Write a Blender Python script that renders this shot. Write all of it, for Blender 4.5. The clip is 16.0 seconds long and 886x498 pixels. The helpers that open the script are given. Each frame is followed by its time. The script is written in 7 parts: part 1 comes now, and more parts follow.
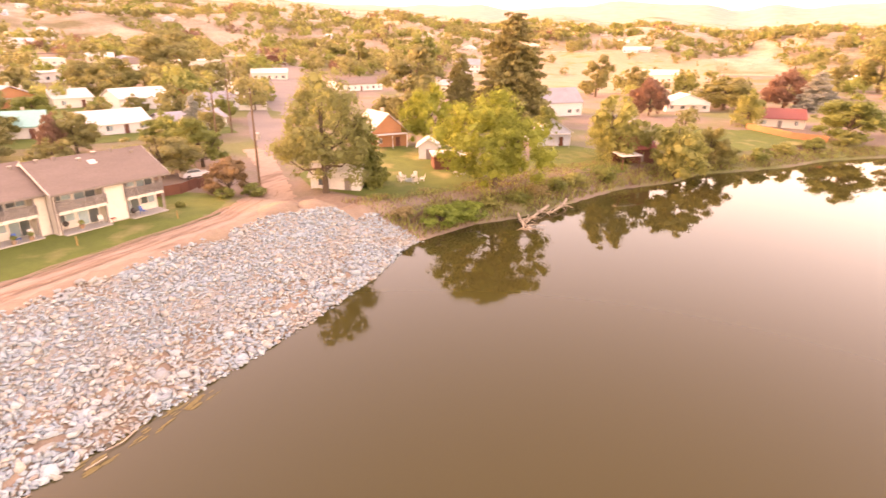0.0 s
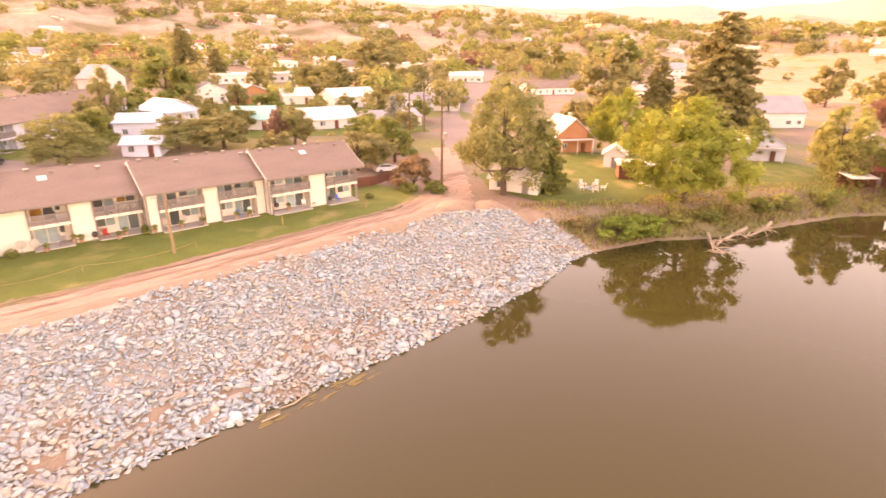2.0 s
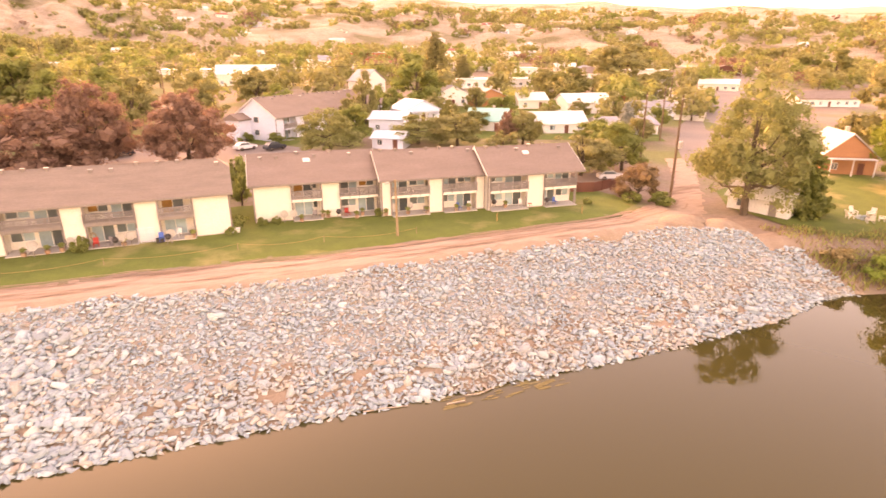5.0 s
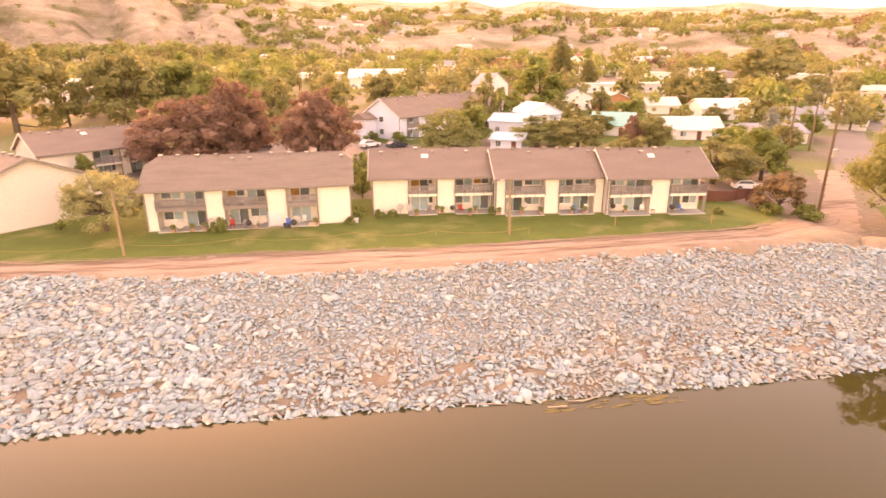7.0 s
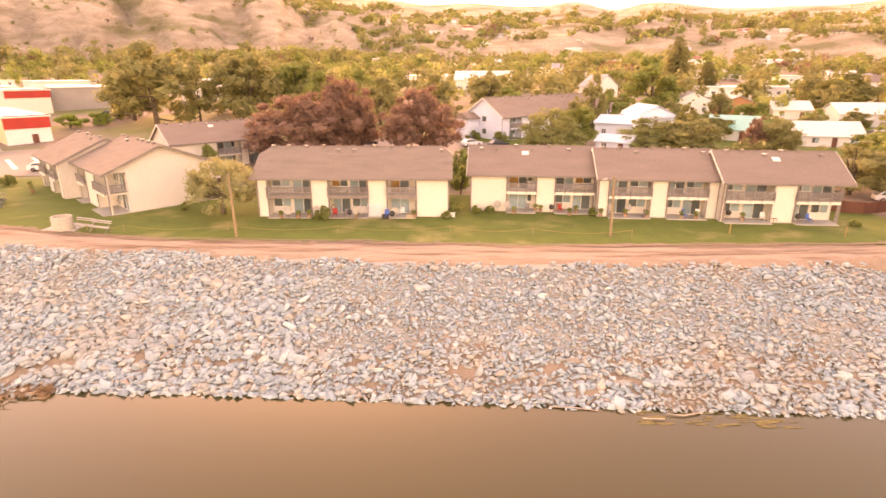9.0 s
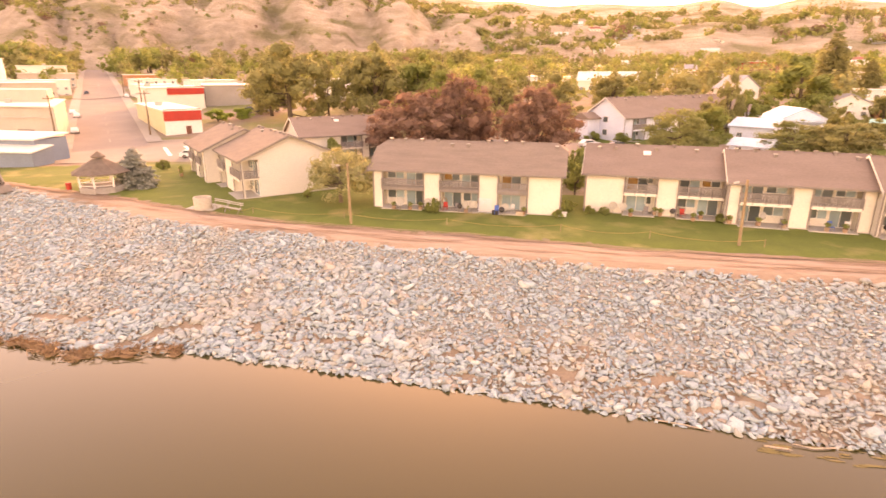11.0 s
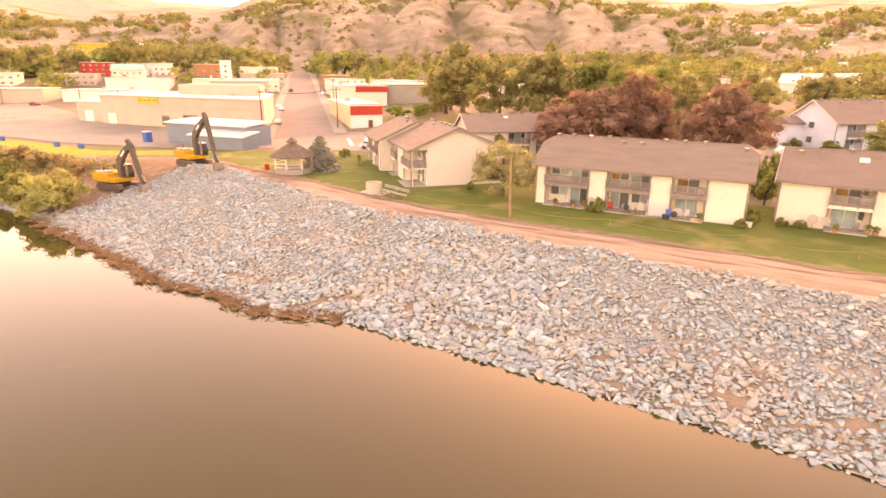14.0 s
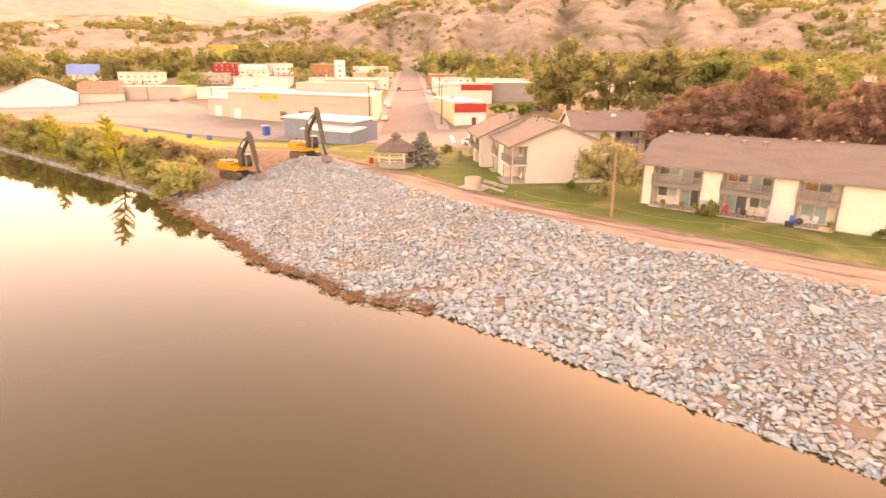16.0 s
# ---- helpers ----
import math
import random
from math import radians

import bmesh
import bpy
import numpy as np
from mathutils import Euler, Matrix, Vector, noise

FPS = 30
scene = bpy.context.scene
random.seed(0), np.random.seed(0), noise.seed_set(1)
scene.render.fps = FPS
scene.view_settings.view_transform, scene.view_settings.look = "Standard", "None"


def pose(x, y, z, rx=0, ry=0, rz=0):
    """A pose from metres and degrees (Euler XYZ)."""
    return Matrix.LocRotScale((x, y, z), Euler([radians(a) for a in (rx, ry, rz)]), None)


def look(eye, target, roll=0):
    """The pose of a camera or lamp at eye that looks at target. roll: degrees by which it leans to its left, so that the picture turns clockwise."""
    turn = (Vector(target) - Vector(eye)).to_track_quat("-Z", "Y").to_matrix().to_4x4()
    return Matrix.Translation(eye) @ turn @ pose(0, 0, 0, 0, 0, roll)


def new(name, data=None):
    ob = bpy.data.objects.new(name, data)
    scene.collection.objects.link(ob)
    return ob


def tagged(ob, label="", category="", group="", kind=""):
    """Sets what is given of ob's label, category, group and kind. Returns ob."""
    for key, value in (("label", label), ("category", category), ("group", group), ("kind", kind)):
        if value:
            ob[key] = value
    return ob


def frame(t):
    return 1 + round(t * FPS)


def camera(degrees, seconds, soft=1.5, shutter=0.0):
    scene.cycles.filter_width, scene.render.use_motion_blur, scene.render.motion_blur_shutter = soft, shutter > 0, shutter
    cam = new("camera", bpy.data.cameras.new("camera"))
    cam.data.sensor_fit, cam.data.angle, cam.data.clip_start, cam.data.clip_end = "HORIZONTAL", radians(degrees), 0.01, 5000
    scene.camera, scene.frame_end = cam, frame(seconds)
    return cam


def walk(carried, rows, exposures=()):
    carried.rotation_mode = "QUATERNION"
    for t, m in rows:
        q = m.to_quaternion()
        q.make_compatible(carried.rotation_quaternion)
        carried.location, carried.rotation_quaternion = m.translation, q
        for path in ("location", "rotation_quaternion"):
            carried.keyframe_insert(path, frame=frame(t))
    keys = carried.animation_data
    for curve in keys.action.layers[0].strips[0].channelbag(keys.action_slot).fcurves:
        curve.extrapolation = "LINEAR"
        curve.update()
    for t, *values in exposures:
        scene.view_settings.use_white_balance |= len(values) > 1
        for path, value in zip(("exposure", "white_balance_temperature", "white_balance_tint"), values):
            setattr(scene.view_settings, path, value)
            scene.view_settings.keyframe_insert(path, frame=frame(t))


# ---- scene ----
cam = camera(76.7, 16.0, soft=1.5, shutter=0.5)
# t, x, y, z, yaw, pitch, roll
ROWS = [
    (0.0, -2.72, 12.18, 24.60, -65.20, -19.80, 0.36),
    (0.5, -2.47, 12.17, 24.56, -60.30, -19.72, 0.30),
    (1.0, -2.34, 12.27, 24.56, -55.10, -19.65, 0.32),
    (1.5, -1.98, 12.05, 24.57, -50.53, -19.60, 0.24),
    (2.0, -1.70, 11.80, 24.58, -46.19, -19.54, 0.12),
    (2.5, -1.47, 11.64, 24.60, -41.87, -19.47, 0.05),
    (3.0, -1.22, 11.56, 24.51, -37.65, -19.37, 0.00),
    (3.5, -0.99, 11.60, 24.36, -33.52, -19.24, -0.04),
    (4.0, -0.83, 11.67, 24.17, -29.72, -19.10, -0.05),
    (6.5, -0.26, 11.92, 23.01, -13.77, -18.31, -0.24),
    (7.0, -0.23, 11.98, 22.74, -10.82, -18.15, -0.23),
    (7.5, -0.13, 12.01, 22.44, -8.17, -17.99, -0.25),
    (8.0, -0.05, 12.15, 22.15, -5.66, -17.86, -0.28),
    (8.5, -0.04, 12.32, 21.90, -3.10, -17.76, -0.22),
    (9.0, 0.02, 12.43, 21.66, -0.47, -17.68, -0.16),
    (11.5, 0.42, 12.91, 20.60, 14.38, -17.32, -0.04),
    (12.0, 0.43, 12.98, 20.45, 17.31, -17.29, -0.01),
    (12.5, 0.45, 13.13, 20.29, 20.15, -17.28, 0.05),
    (13.0, 0.46, 13.34, 20.04, 22.94, -17.23, 0.13),
    (13.5, 0.41, 13.45, 19.78, 25.78, -17.14, 0.24),
    (14.0, 0.47, 13.52, 19.54, 28.27, -17.06, 0.28),
    (14.5, 0.55, 13.60, 19.34, 30.60, -17.02, 0.31),
    (15.0, 0.55, 13.66, 19.19, 33.18, -17.03, 0.36),
    (15.5, 0.55, 13.78, 19.08, 35.93, -17.07, 0.34),
    (16.0, 0.54, 13.92, 18.93, 38.68, -17.10, 0.22),
]
EXPOSURES = [(0.0, 3.66, 15000.0, 66.0), (4.0, 3.66, 17000.0, 65.0), (8.0, 3.48, 19000.0, 63.0), (16.0, 3.42, 19800.0, 62.0)]
walk(cam, [(t, pose(x, y, z, 90 + pitch, 0, yaw) @ pose(0, 0, 0, 0, 0, roll)) for t, x, y, z, yaw, pitch, roll in ROWS], EXPOSURES)

# ---- light: an evening sky, the sun low behind thin cloud over the hills ----
SUN_AZ, SUN_EL = -8.0, 9.0          # degrees right of +y, degrees up
world = bpy.data.worlds.new("evening_sky")
world.use_nodes = True
scene.world = world
wn, wl = world.node_tree.nodes, world.node_tree.links
sky = wn.new("ShaderNodeTexSky")
sky.sky_type, sky.sun_disc = "NISHITA", False
sky.sun_elevation, sky.sun_rotation = radians(SUN_EL), radians(SUN_AZ)
sky.air_density, sky.dust_density, sky.ozone_density = 1.0, 1.7, 1.0
wn["Background"].inputs["Strength"].default_value = 0.15
wl.new(sky.outputs["Color"], wn["Background"].inputs["Color"])
sun = new("sun", bpy.data.lights.new("sun", "SUN"))
sun.data.energy, sun.data.angle, sun.data.color = 0.42, radians(18), (1.0, 0.8, 0.6)
_d = Vector((math.sin(radians(SUN_AZ)) * math.cos(radians(SUN_EL)), math.cos(radians(SUN_AZ)) * math.cos(radians(SUN_EL)), math.sin(radians(SUN_EL))))
sun.matrix_world = look(_d * 100, (0, 0, 0))

# ---- materials ----
def mat(name, c1, c2=None, rough=0.8, scale=2.0, fine=14.0, bump=0.3, metal=0.0, island=0.0, obj=0.0, c3=None, spec=0.3, bump_d=0.05, stretch=None, contrast=0.25, c3_from=0.52):
    """Two colours mixed by a coarse and a fine noise in world metres, with relief; island and obj vary the value piece by piece."""
    m = bpy.data.materials.new(name)
    m.use_nodes = True
    n, l = m.node_tree.nodes, m.node_tree.links
    b = n["Principled BSDF"]
    b.inputs["Roughness"].default_value, b.inputs["Metallic"].default_value = rough, metal
    b.inputs["Specular IOR Level"].default_value = spec
    c2 = c2 or tuple(0.8 * v for v in c1)
    geo = n.new("ShaderNodeNewGeometry")
    pos = geo.outputs["Position"]
    if stretch:
        mp = n.new("ShaderNodeMapping")
        mp.inputs["Scale"].default_value = stretch
        l.new(pos, mp.inputs["Vector"])
        pos = mp.outputs["Vector"]
    big, small = n.new("ShaderNodeTexNoise"), n.new("ShaderNodeTexNoise")
    for t, s, d in ((big, 1.0 / scale, 4), (small, fine, 3)):
        t.inputs["Scale"].default_value, t.inputs["Detail"].default_value = s, d
        l.new(pos, t.inputs["Vector"])
    ramp = n.new("ShaderNodeMapRange")
    ramp.inputs["From Min"].default_value, ramp.inputs["From Max"].default_value = 0.5 - contrast, 0.5 + contrast
    l.new(big.outputs["Fac"], ramp.inputs["Value"])
    mix = n.new("ShaderNodeMix")
    mix.data_type = "RGBA"
    mix.inputs["A"].default_value, mix.inputs["B"].default_value = (*c1, 1), (*c2, 1)
    l.new(ramp.outputs["Result"], mix.inputs["Factor"])
    col = mix.outputs["Result"]
    if c3:
        r3 = n.new("ShaderNodeMapRange")
        r3.inputs["From Min"].default_value, r3.inputs["From Max"].default_value = c3_from, c3_from + 0.16
        t3 = n.new("ShaderNodeTexNoise")
        t3.inputs["Scale"].default_value, t3.inputs["Detail"].default_value = 0.37 / scale, 5
        l.new(pos, t3.inputs["Vector"])
        l.new(t3.outputs["Fac"], r3.inputs["Value"])
        m3 = n.new("ShaderNodeMix")
        m3.data_type = "RGBA"
        m3.inputs["B"].default_value = (*c3, 1)
        l.new(col, m3.inputs["A"])
        l.new(r3.outputs["Result"], m3.inputs["Factor"])
        col = m3.outputs["Result"]
    hsv = n.new("ShaderNodeHueSaturation")
    l.new(col, hsv.inputs["Color"])
    val = n.new("ShaderNodeMath")
    val.operation = "MULTIPLY_ADD"
    val.inputs[1].default_value, val.inputs[2].default_value = 0.5, 0.75
    l.new(small.outputs["Fac"], val.inputs[0])
    out = val.outputs[0]
    for amount, src in ((island, geo.outputs["Random Per Island"]), (obj, None)):
        if amount:
            if src is None:
                src = n.new("ShaderNodeObjectInfo").outputs["Random"]
            k = n.new("ShaderNodeMath")
            k.operation = "MULTIPLY_ADD"
            k.inputs[1].default_value, k.inputs[2].default_value = amount, 1 - amount / 2
            l.new(src, k.inputs[0])
            mul = n.new("ShaderNodeMath")
            mul.operation = "MULTIPLY"
            l.new(out, mul.inputs[0])
            l.new(k.outputs[0], mul.inputs[1])
            out = mul.outputs[0]
    l.new(out, hsv.inputs["Value"])
    l.new(hsv.outputs["Color"], b.inputs["Base Color"])
    if bump:
        bp = n.new("ShaderNodeBump")
        bp.inputs["Strength"].default_value, bp.inputs["Distance"].default_value = bump, bump_d
        l.new(small.outputs["Fac"], bp.inputs["Height"])
        l.new(bp.outputs["Normal"], b.inputs["Normal"])
    return m


def leaf_mat(name, c1, c2):
    m = mat(name, c1, c2, rough=0.65, scale=1.6, fine=3.0, bump=0, island=0.32, spec=0.1)
    n, l = m.node_tree.nodes, m.node_tree.links
    b, tr, ad = n["Principled BSDF"], n.new("ShaderNodeBsdfTranslucent"), n.new("ShaderNodeMixShader")
    ad.inputs[0].default_value = 0.46
    hsv = [k for k in n if k.type == "HUE_SAT"][0]
    l.new(hsv.outputs["Color"], tr.inputs["Color"])
    l.new(b.outputs[0], ad.inputs[1])
    l.new(tr.outputs[0], ad.inputs[2])
    l.new(ad.outputs[0], n["Material Output"].inputs["Surface"])
    return m


def water_mat():
    m = bpy.data.materials.new("river_water")
    m.use_nodes = True
    n, l = m.node_tree.nodes, m.node_tree.links
    b = n["Principled BSDF"]
    b.inputs["Base Color"].default_value = (0.049, 0.041, 0.013, 1)
    b.inputs["Roughness"].default_value, b.inputs["IOR"].default_value = 0.03, 1.33
    geo = n.new("ShaderNodeNewGeometry")
    mp = n.new("ShaderNodeMapping")
    mp.inputs["Scale"].default_value = (0.35, 0.8, 1)
    t = n.new("ShaderNodeTexNoise")
    t.inputs["Scale"].default_value, t.inputs["Detail"].default_value = 1.3, 3
    bp = n.new("ShaderNodeBump")
    bp.inputs["Strength"].default_value, bp.inputs["Distance"].default_value = 0.06, 0.02
    l.new(geo.outputs["Position"], mp.inputs["Vector"])
    l.new(mp.outputs["Vector"], t.inputs["Vector"])
    l.new(t.outputs["Fac"], bp.inputs["Height"])
    l.new(bp.outputs["Normal"], b.inputs["Normal"])
    return m


def glass_mat(name, tint=(0.12, 0.15, 0.15)):
    m = mat(name, tint, tuple(0.6 * v for v in tint), rough=0.06, bump=0, spec=0.9, scale=3, obj=0.6)
    return m


WATER = water_mat()
GROUND = mat("dry_ground", (0.22, 0.155, 0.115), (0.28, 0.2, 0.15), rough=0.95, scale=9, fine=1.5, c3=(0.16, 0.165, 0.06), bump=0.5, bump_d=0.3, c3_from=0.44)
BLUFF = mat("dry_hillside", (0.52, 0.395, 0.30), (0.40, 0.295, 0.21), rough=0.95, scale=22, fine=0.3, c3=(0.24, 0.2, 0.105), bump=1.0, bump_d=5, contrast=0.16, stretch=(1, 1, 3.5), c3_from=0.5)
# dry-slope tan, tinted pinkish to stand in for distance haze
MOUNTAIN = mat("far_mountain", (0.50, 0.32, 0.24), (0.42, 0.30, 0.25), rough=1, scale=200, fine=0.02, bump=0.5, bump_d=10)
LAWN = mat("lawn_grass", (0.125, 0.16, 0.034), (0.09, 0.12, 0.026), rough=0.95, scale=2.2, fine=5, c3=(0.27, 0.225, 0.085), bump=0.6, bump_d=0.06, c3_from=0.55)
DRYGRASS = mat("dry_grass", (0.40, 0.285, 0.185), (0.32, 0.23, 0.145), rough=0.95, scale=5, fine=3, c3=(0.2, 0.2, 0.07), bump=0.6, bump_d=0.1)
DIRT = mat("dirt_track", (0.43, 0.295, 0.22), (0.36, 0.24, 0.175), rough=0.95, scale=1.0, fine=3, bump=0.9, bump_d=0.12, stretch=(0.3, 1.4, 1), c3=(0.22, 0.135, 0.09), c3_from=0.52)
RUBBLE = mat("bank_rubble", (0.34, 0.35, 0.335), (0.40, 0.33, 0.26), rough=0.95, scale=1.6, fine=6, bump=1.0, bump_d=0.12, c3=(0.38, 0.25, 0.165), c3_from=0.56)
SOIL = mat("bank_soil", (0.37, 0.26, 0.185), (0.27, 0.185, 0.13), rough=0.95, scale=2, fine=5, bump=0.8, bump_d=0.12)
LOT = mat("dusty_lot", (0.34, 0.285, 0.235), (0.27, 0.22, 0.18), rough=0.9, scale=9, fine=5, bump=0.3, c3=(0.24, 0.19, 0.15))
ASPHALT = mat("asphalt", (0.20, 0.16, 0.14), (0.25, 0.20, 0.172), rough=0.85, scale=8, fine=6, bump=0.2)
PAVING = mat("sidewalk_concrete", (0.36, 0.31, 0.26), (0.29, 0.25, 0.21), rough=0.9, scale=4, fine=6, bump=0.2)
CONCRETE = mat("concrete", (0.46, 0.42, 0.37), (0.36, 0.33, 0.29), rough=0.85, scale=3, fine=8, bump=0.2)


def stone_mat(name, per_object):
    """Quarried stone: each piece takes one of several greys, blue-greys and tans, with grain and dust."""
    m = mat(name, (0.345, 0.39, 0.41), (0.275, 0.315, 0.335), rough=0.9, scale=0.5, fine=7, bump=0.4, bump_d=0.05, island=0 if per_object else 0.25, obj=0.25 if per_object else 0)
    n, l = m.node_tree.nodes, m.node_tree.links
    src = n.new("ShaderNodeObjectInfo").outputs["Random"] if per_object else n.new("ShaderNodeNewGeometry").outputs["Random Per Island"]
    k = n.new("ShaderNodeMath")
    k.operation = "MULTIPLY"
    k.inputs[1].default_value = 7.31
    f = n.new("ShaderNodeMath")
    f.operation = "FRACT"
    l.new(src, k.inputs[0])
    l.new(k.outputs[0], f.inputs[0])
    r = n.new("ShaderNodeValToRGB")
    r.color_ramp.interpolation = "CONSTANT"
    cols = ((0.0, (0.27, 0.345, 0.36)), (0.18, (0.325, 0.41, 0.415)), (0.34, (0.235, 0.30, 0.32)), (0.46, (0.38, 0.45, 0.43)), (0.58, (0.355, 0.34, 0.28)), (0.7, (0.295, 0.38, 0.39)), (0.86, (0.42, 0.36, 0.29)), (0.95, (0.335, 0.25, 0.19)), (0.98, (0.50, 0.49, 0.43)))
    for i, (p, c) in enumerate(cols):
        e = r.color_ramp.elements[i] if i < 2 else r.color_ramp.elements.new(p)
        e.position, e.color = p, (*c, 1)
    l.new(f.outputs[0], r.inputs["Fac"])
    mx = n.new("ShaderNodeMix")
    mx.data_type = "RGBA"
    mx.inputs["Factor"].default_value = 0.8
    hsv = [q for q in n if q.type == "HUE_SAT"][0]
    old = hsv.inputs["Color"].links[0].from_socket
    l.new(old, mx.inputs["A"])
    l.new(r.outputs["Color"], mx.inputs["B"])
    # tan, iron-stained loads of stone lie in patches among the blue-grey
    tn, tr, ty = n.new("ShaderNodeTexNoise"), n.new("ShaderNodeMapRange"), n.new("ShaderNodeMix")
    tn.inputs["Scale"].default_value, tn.inputs["Detail"].default_value = 0.16, 6
    tr.inputs["From Min"].default_value, tr.inputs["From Max"].default_value, tr.inputs["To Max"].default_value = 0.52, 0.68, 0.55
    ty.data_type = "RGBA"
    ty.inputs["B"].default_value = (0.43, 0.355, 0.275, 1)
    l.new(n.new("ShaderNodeNewGeometry").outputs["Position"], tn.inputs["Vector"])
    l.new(tn.outputs["Fac"], tr.inputs["Value"])
    l.new(tr.outputs["Result"], ty.inputs["Factor"])
    l.new(mx.outputs["Result"], ty.inputs["A"])
    l.new(ty.outputs["Result"], hsv.inputs["Color"])
    return m


STONE, STONE_P = stone_mat("riprap_stone", False), stone_mat("riprap_stone_near", True)
CREAM = mat("cream_stucco", (0.69, 0.63, 0.545), (0.65, 0.585, 0.50), rough=0.9, scale=3, fine=9, bump=0.15, contrast=0.4)
LAP = mat("lap_siding", (0.585, 0.53, 0.46), (0.53, 0.475, 0.41), rough=0.85, scale=3, fine=9, bump=0.1, contrast=0.4)
WHITE = mat("white_paint", (0.70, 0.67, 0.62), (0.62, 0.59, 0.55), rough=0.7, scale=4, fine=5, bump=0.1)
BLUEWALL = mat("pale_blue_siding", (0.62, 0.66, 0.74), (0.55, 0.6, 0.68), rough=0.7, scale=4, fine=5, bump=0.1)
TRIM = mat("grey_brown_trim", (0.25, 0.205, 0.18), (0.2, 0.165, 0.145), rough=0.75, scale=1, fine=12, bump=0.2)
RAIL = mat("weathered_rail", (0.27, 0.23, 0.215), (0.21, 0.18, 0.165), rough=0.8, scale=1, fine=12, bump=0.2, obj=0.3)
SHINGLE = mat("brown_shingle", (0.22, 0.155, 0.125), (0.265, 0.19, 0.155), rough=0.9, scale=2.5, fine=7, bump=0.5, bump_d=0.03, stretch=(0.5, 1, 3))
SHINGLE2 = mat("grey_shingle", (0.265, 0.195, 0.155), (0.205, 0.152, 0.122), rough=0.9, scale=1.6, fine=7, bump=0.5, bump_d=0.03, stretch=(0.5, 1, 4))
ROOFWHITE = mat("pale_metal_roof", (0.62, 0.61, 0.55), (0.54, 0.53, 0.48), rough=0.45, scale=5, fine=3, bump=0.1)
ROOFTEAL = mat("teal_metal_roof", (0.20, 0.50, 0.44), (0.17, 0.44, 0.39), rough=0.45, scale=5, fine=3, bump=0.1)
ROOFBLUE = mat("blue_metal_roof", (0.16, 0.30, 0.56), (0.13, 0.25, 0.5), rough=0.5, scale=5, fine=3, bump=0.1)
ROOFGREY = mat("grey_roof", (0.36, 0.34, 0.35), (0.28, 0.27, 0.28), rough=0.8, scale=3, fine=6, bump=0.3)
ROOFRED = mat("red_roof", (0.36, 0.10, 0.075), (0.3, 0.085, 0.065), rough=0.6, scale=3, fine=6, bump=0.2)
ROOFRUST = mat("rusty_roof", (0.34, 0.15, 0.08), (0.42, 0.30, 0.22), rough=0.7, scale=2, fine=4, bump=0.2)
REDWOOD = mat("red_brown_boards", (0.19, 0.072, 0.048), (0.145, 0.056, 0.038), rough=0.8, scale=1.5, fine=10, bump=0.3)
ORANGE = mat("orange_siding", (0.46, 0.2, 0.1), (0.4, 0.17, 0.085), rough=0.75, scale=2, fine=8, bump=0.2)
BLOCK = mat("concrete_block", (0.50, 0.43, 0.35), (0.42, 0.36, 0.30), rough=0.9, scale=4, fine=5, bump=0.3)
STEELBLUE = mat("blue_grey_steel", (0.18, 0.235, 0.29), (0.15, 0.2, 0.25), rough=0.5, scale=3, fine=5, bump=0.1)
BLUE = mat("blue_plastic", (0.03, 0.14, 0.42), rough=0.5, bump=0)
GLASS = glass_mat("window_glass")
CURTAIN = mat("glass_with_pale_curtain", (0.29, 0.40, 0.41), (0.22, 0.32, 0.33), rough=0.12, bump=0, spec=0.8, scale=0.5, obj=0.4)
# orange blinds, their warm lit look put into the base colour
LITGLASS = mat("warm_window", (0.45, 0.22, 0.06), (0.2, 0.09, 0.03), rough=0.1, bump=0, spec=0.8, scale=0.6)
BARK = mat("bark", (0.14, 0.10, 0.07), (0.09, 0.065, 0.045), rough=0.95, scale=0.6, fine=9, bump=0.8)
POLEWOOD = mat("pole_wood", (0.20, 0.125, 0.075), (0.15, 0.095, 0.06), rough=0.9, scale=1, fine=12, bump=0.5)
POLEPALE = mat("pale_pole_wood", (0.33, 0.225, 0.135), (0.26, 0.175, 0.105), rough=0.9, scale=1, fine=12, bump=0.5)
GREYWOOD = mat("driftwood", (0.50, 0.40, 0.31), (0.36, 0.27, 0.2), rough=0.9, scale=0.5, fine=9, bump=0.5)
CABLE = mat("black_cable", (0.03, 0.028, 0.026), rough=0.6, bump=0)
YELLOW = mat("machine_yellow", (0.62, 0.30, 0.025), (0.52, 0.25, 0.025), rough=0.5, scale=1, fine=6, bump=0.1)
BLACK = mat("machine_black", (0.035, 0.032, 0.03), (0.06, 0.05, 0.045), rough=0.6, scale=0.7, fine=8, bump=0.2)
BOOMGREY = mat("dusty_boom_steel", (0.075, 0.062, 0.053), (0.125, 0.1, 0.08), rough=0.7, scale=0.8, fine=7, bump=0.2)
STEEL = mat("worn_steel", (0.22, 0.19, 0.17), (0.3, 0.25, 0.21), rough=0.5, scale=0.6, fine=8, metal=0.6, bump=0.2)
CARWHITE = mat("white_car_paint", (0.75, 0.75, 0.74), rough=0.25, bump=0, spec=0.6)
CARRED = mat("red_car_paint", (0.42, 0.04, 0.03), rough=0.25, bump=0, spec=0.6)
CARDARK = mat("dark_car_paint", (0.05, 0.06, 0.075), rough=0.25, bump=0, spec=0.6)
TYRE = mat("tyre_rubber", (0.025, 0.025, 0.025), rough=0.85, bump=0)
REDPAINT = mat("red_paint", (0.52, 0.05, 0.035), rough=0.6, scale=2, bump=0.1)
YELLOWPAINT = mat("yellow_paint", (0.72, 0.46, 0.08), rough=0.6, scale=2, bump=0.1)
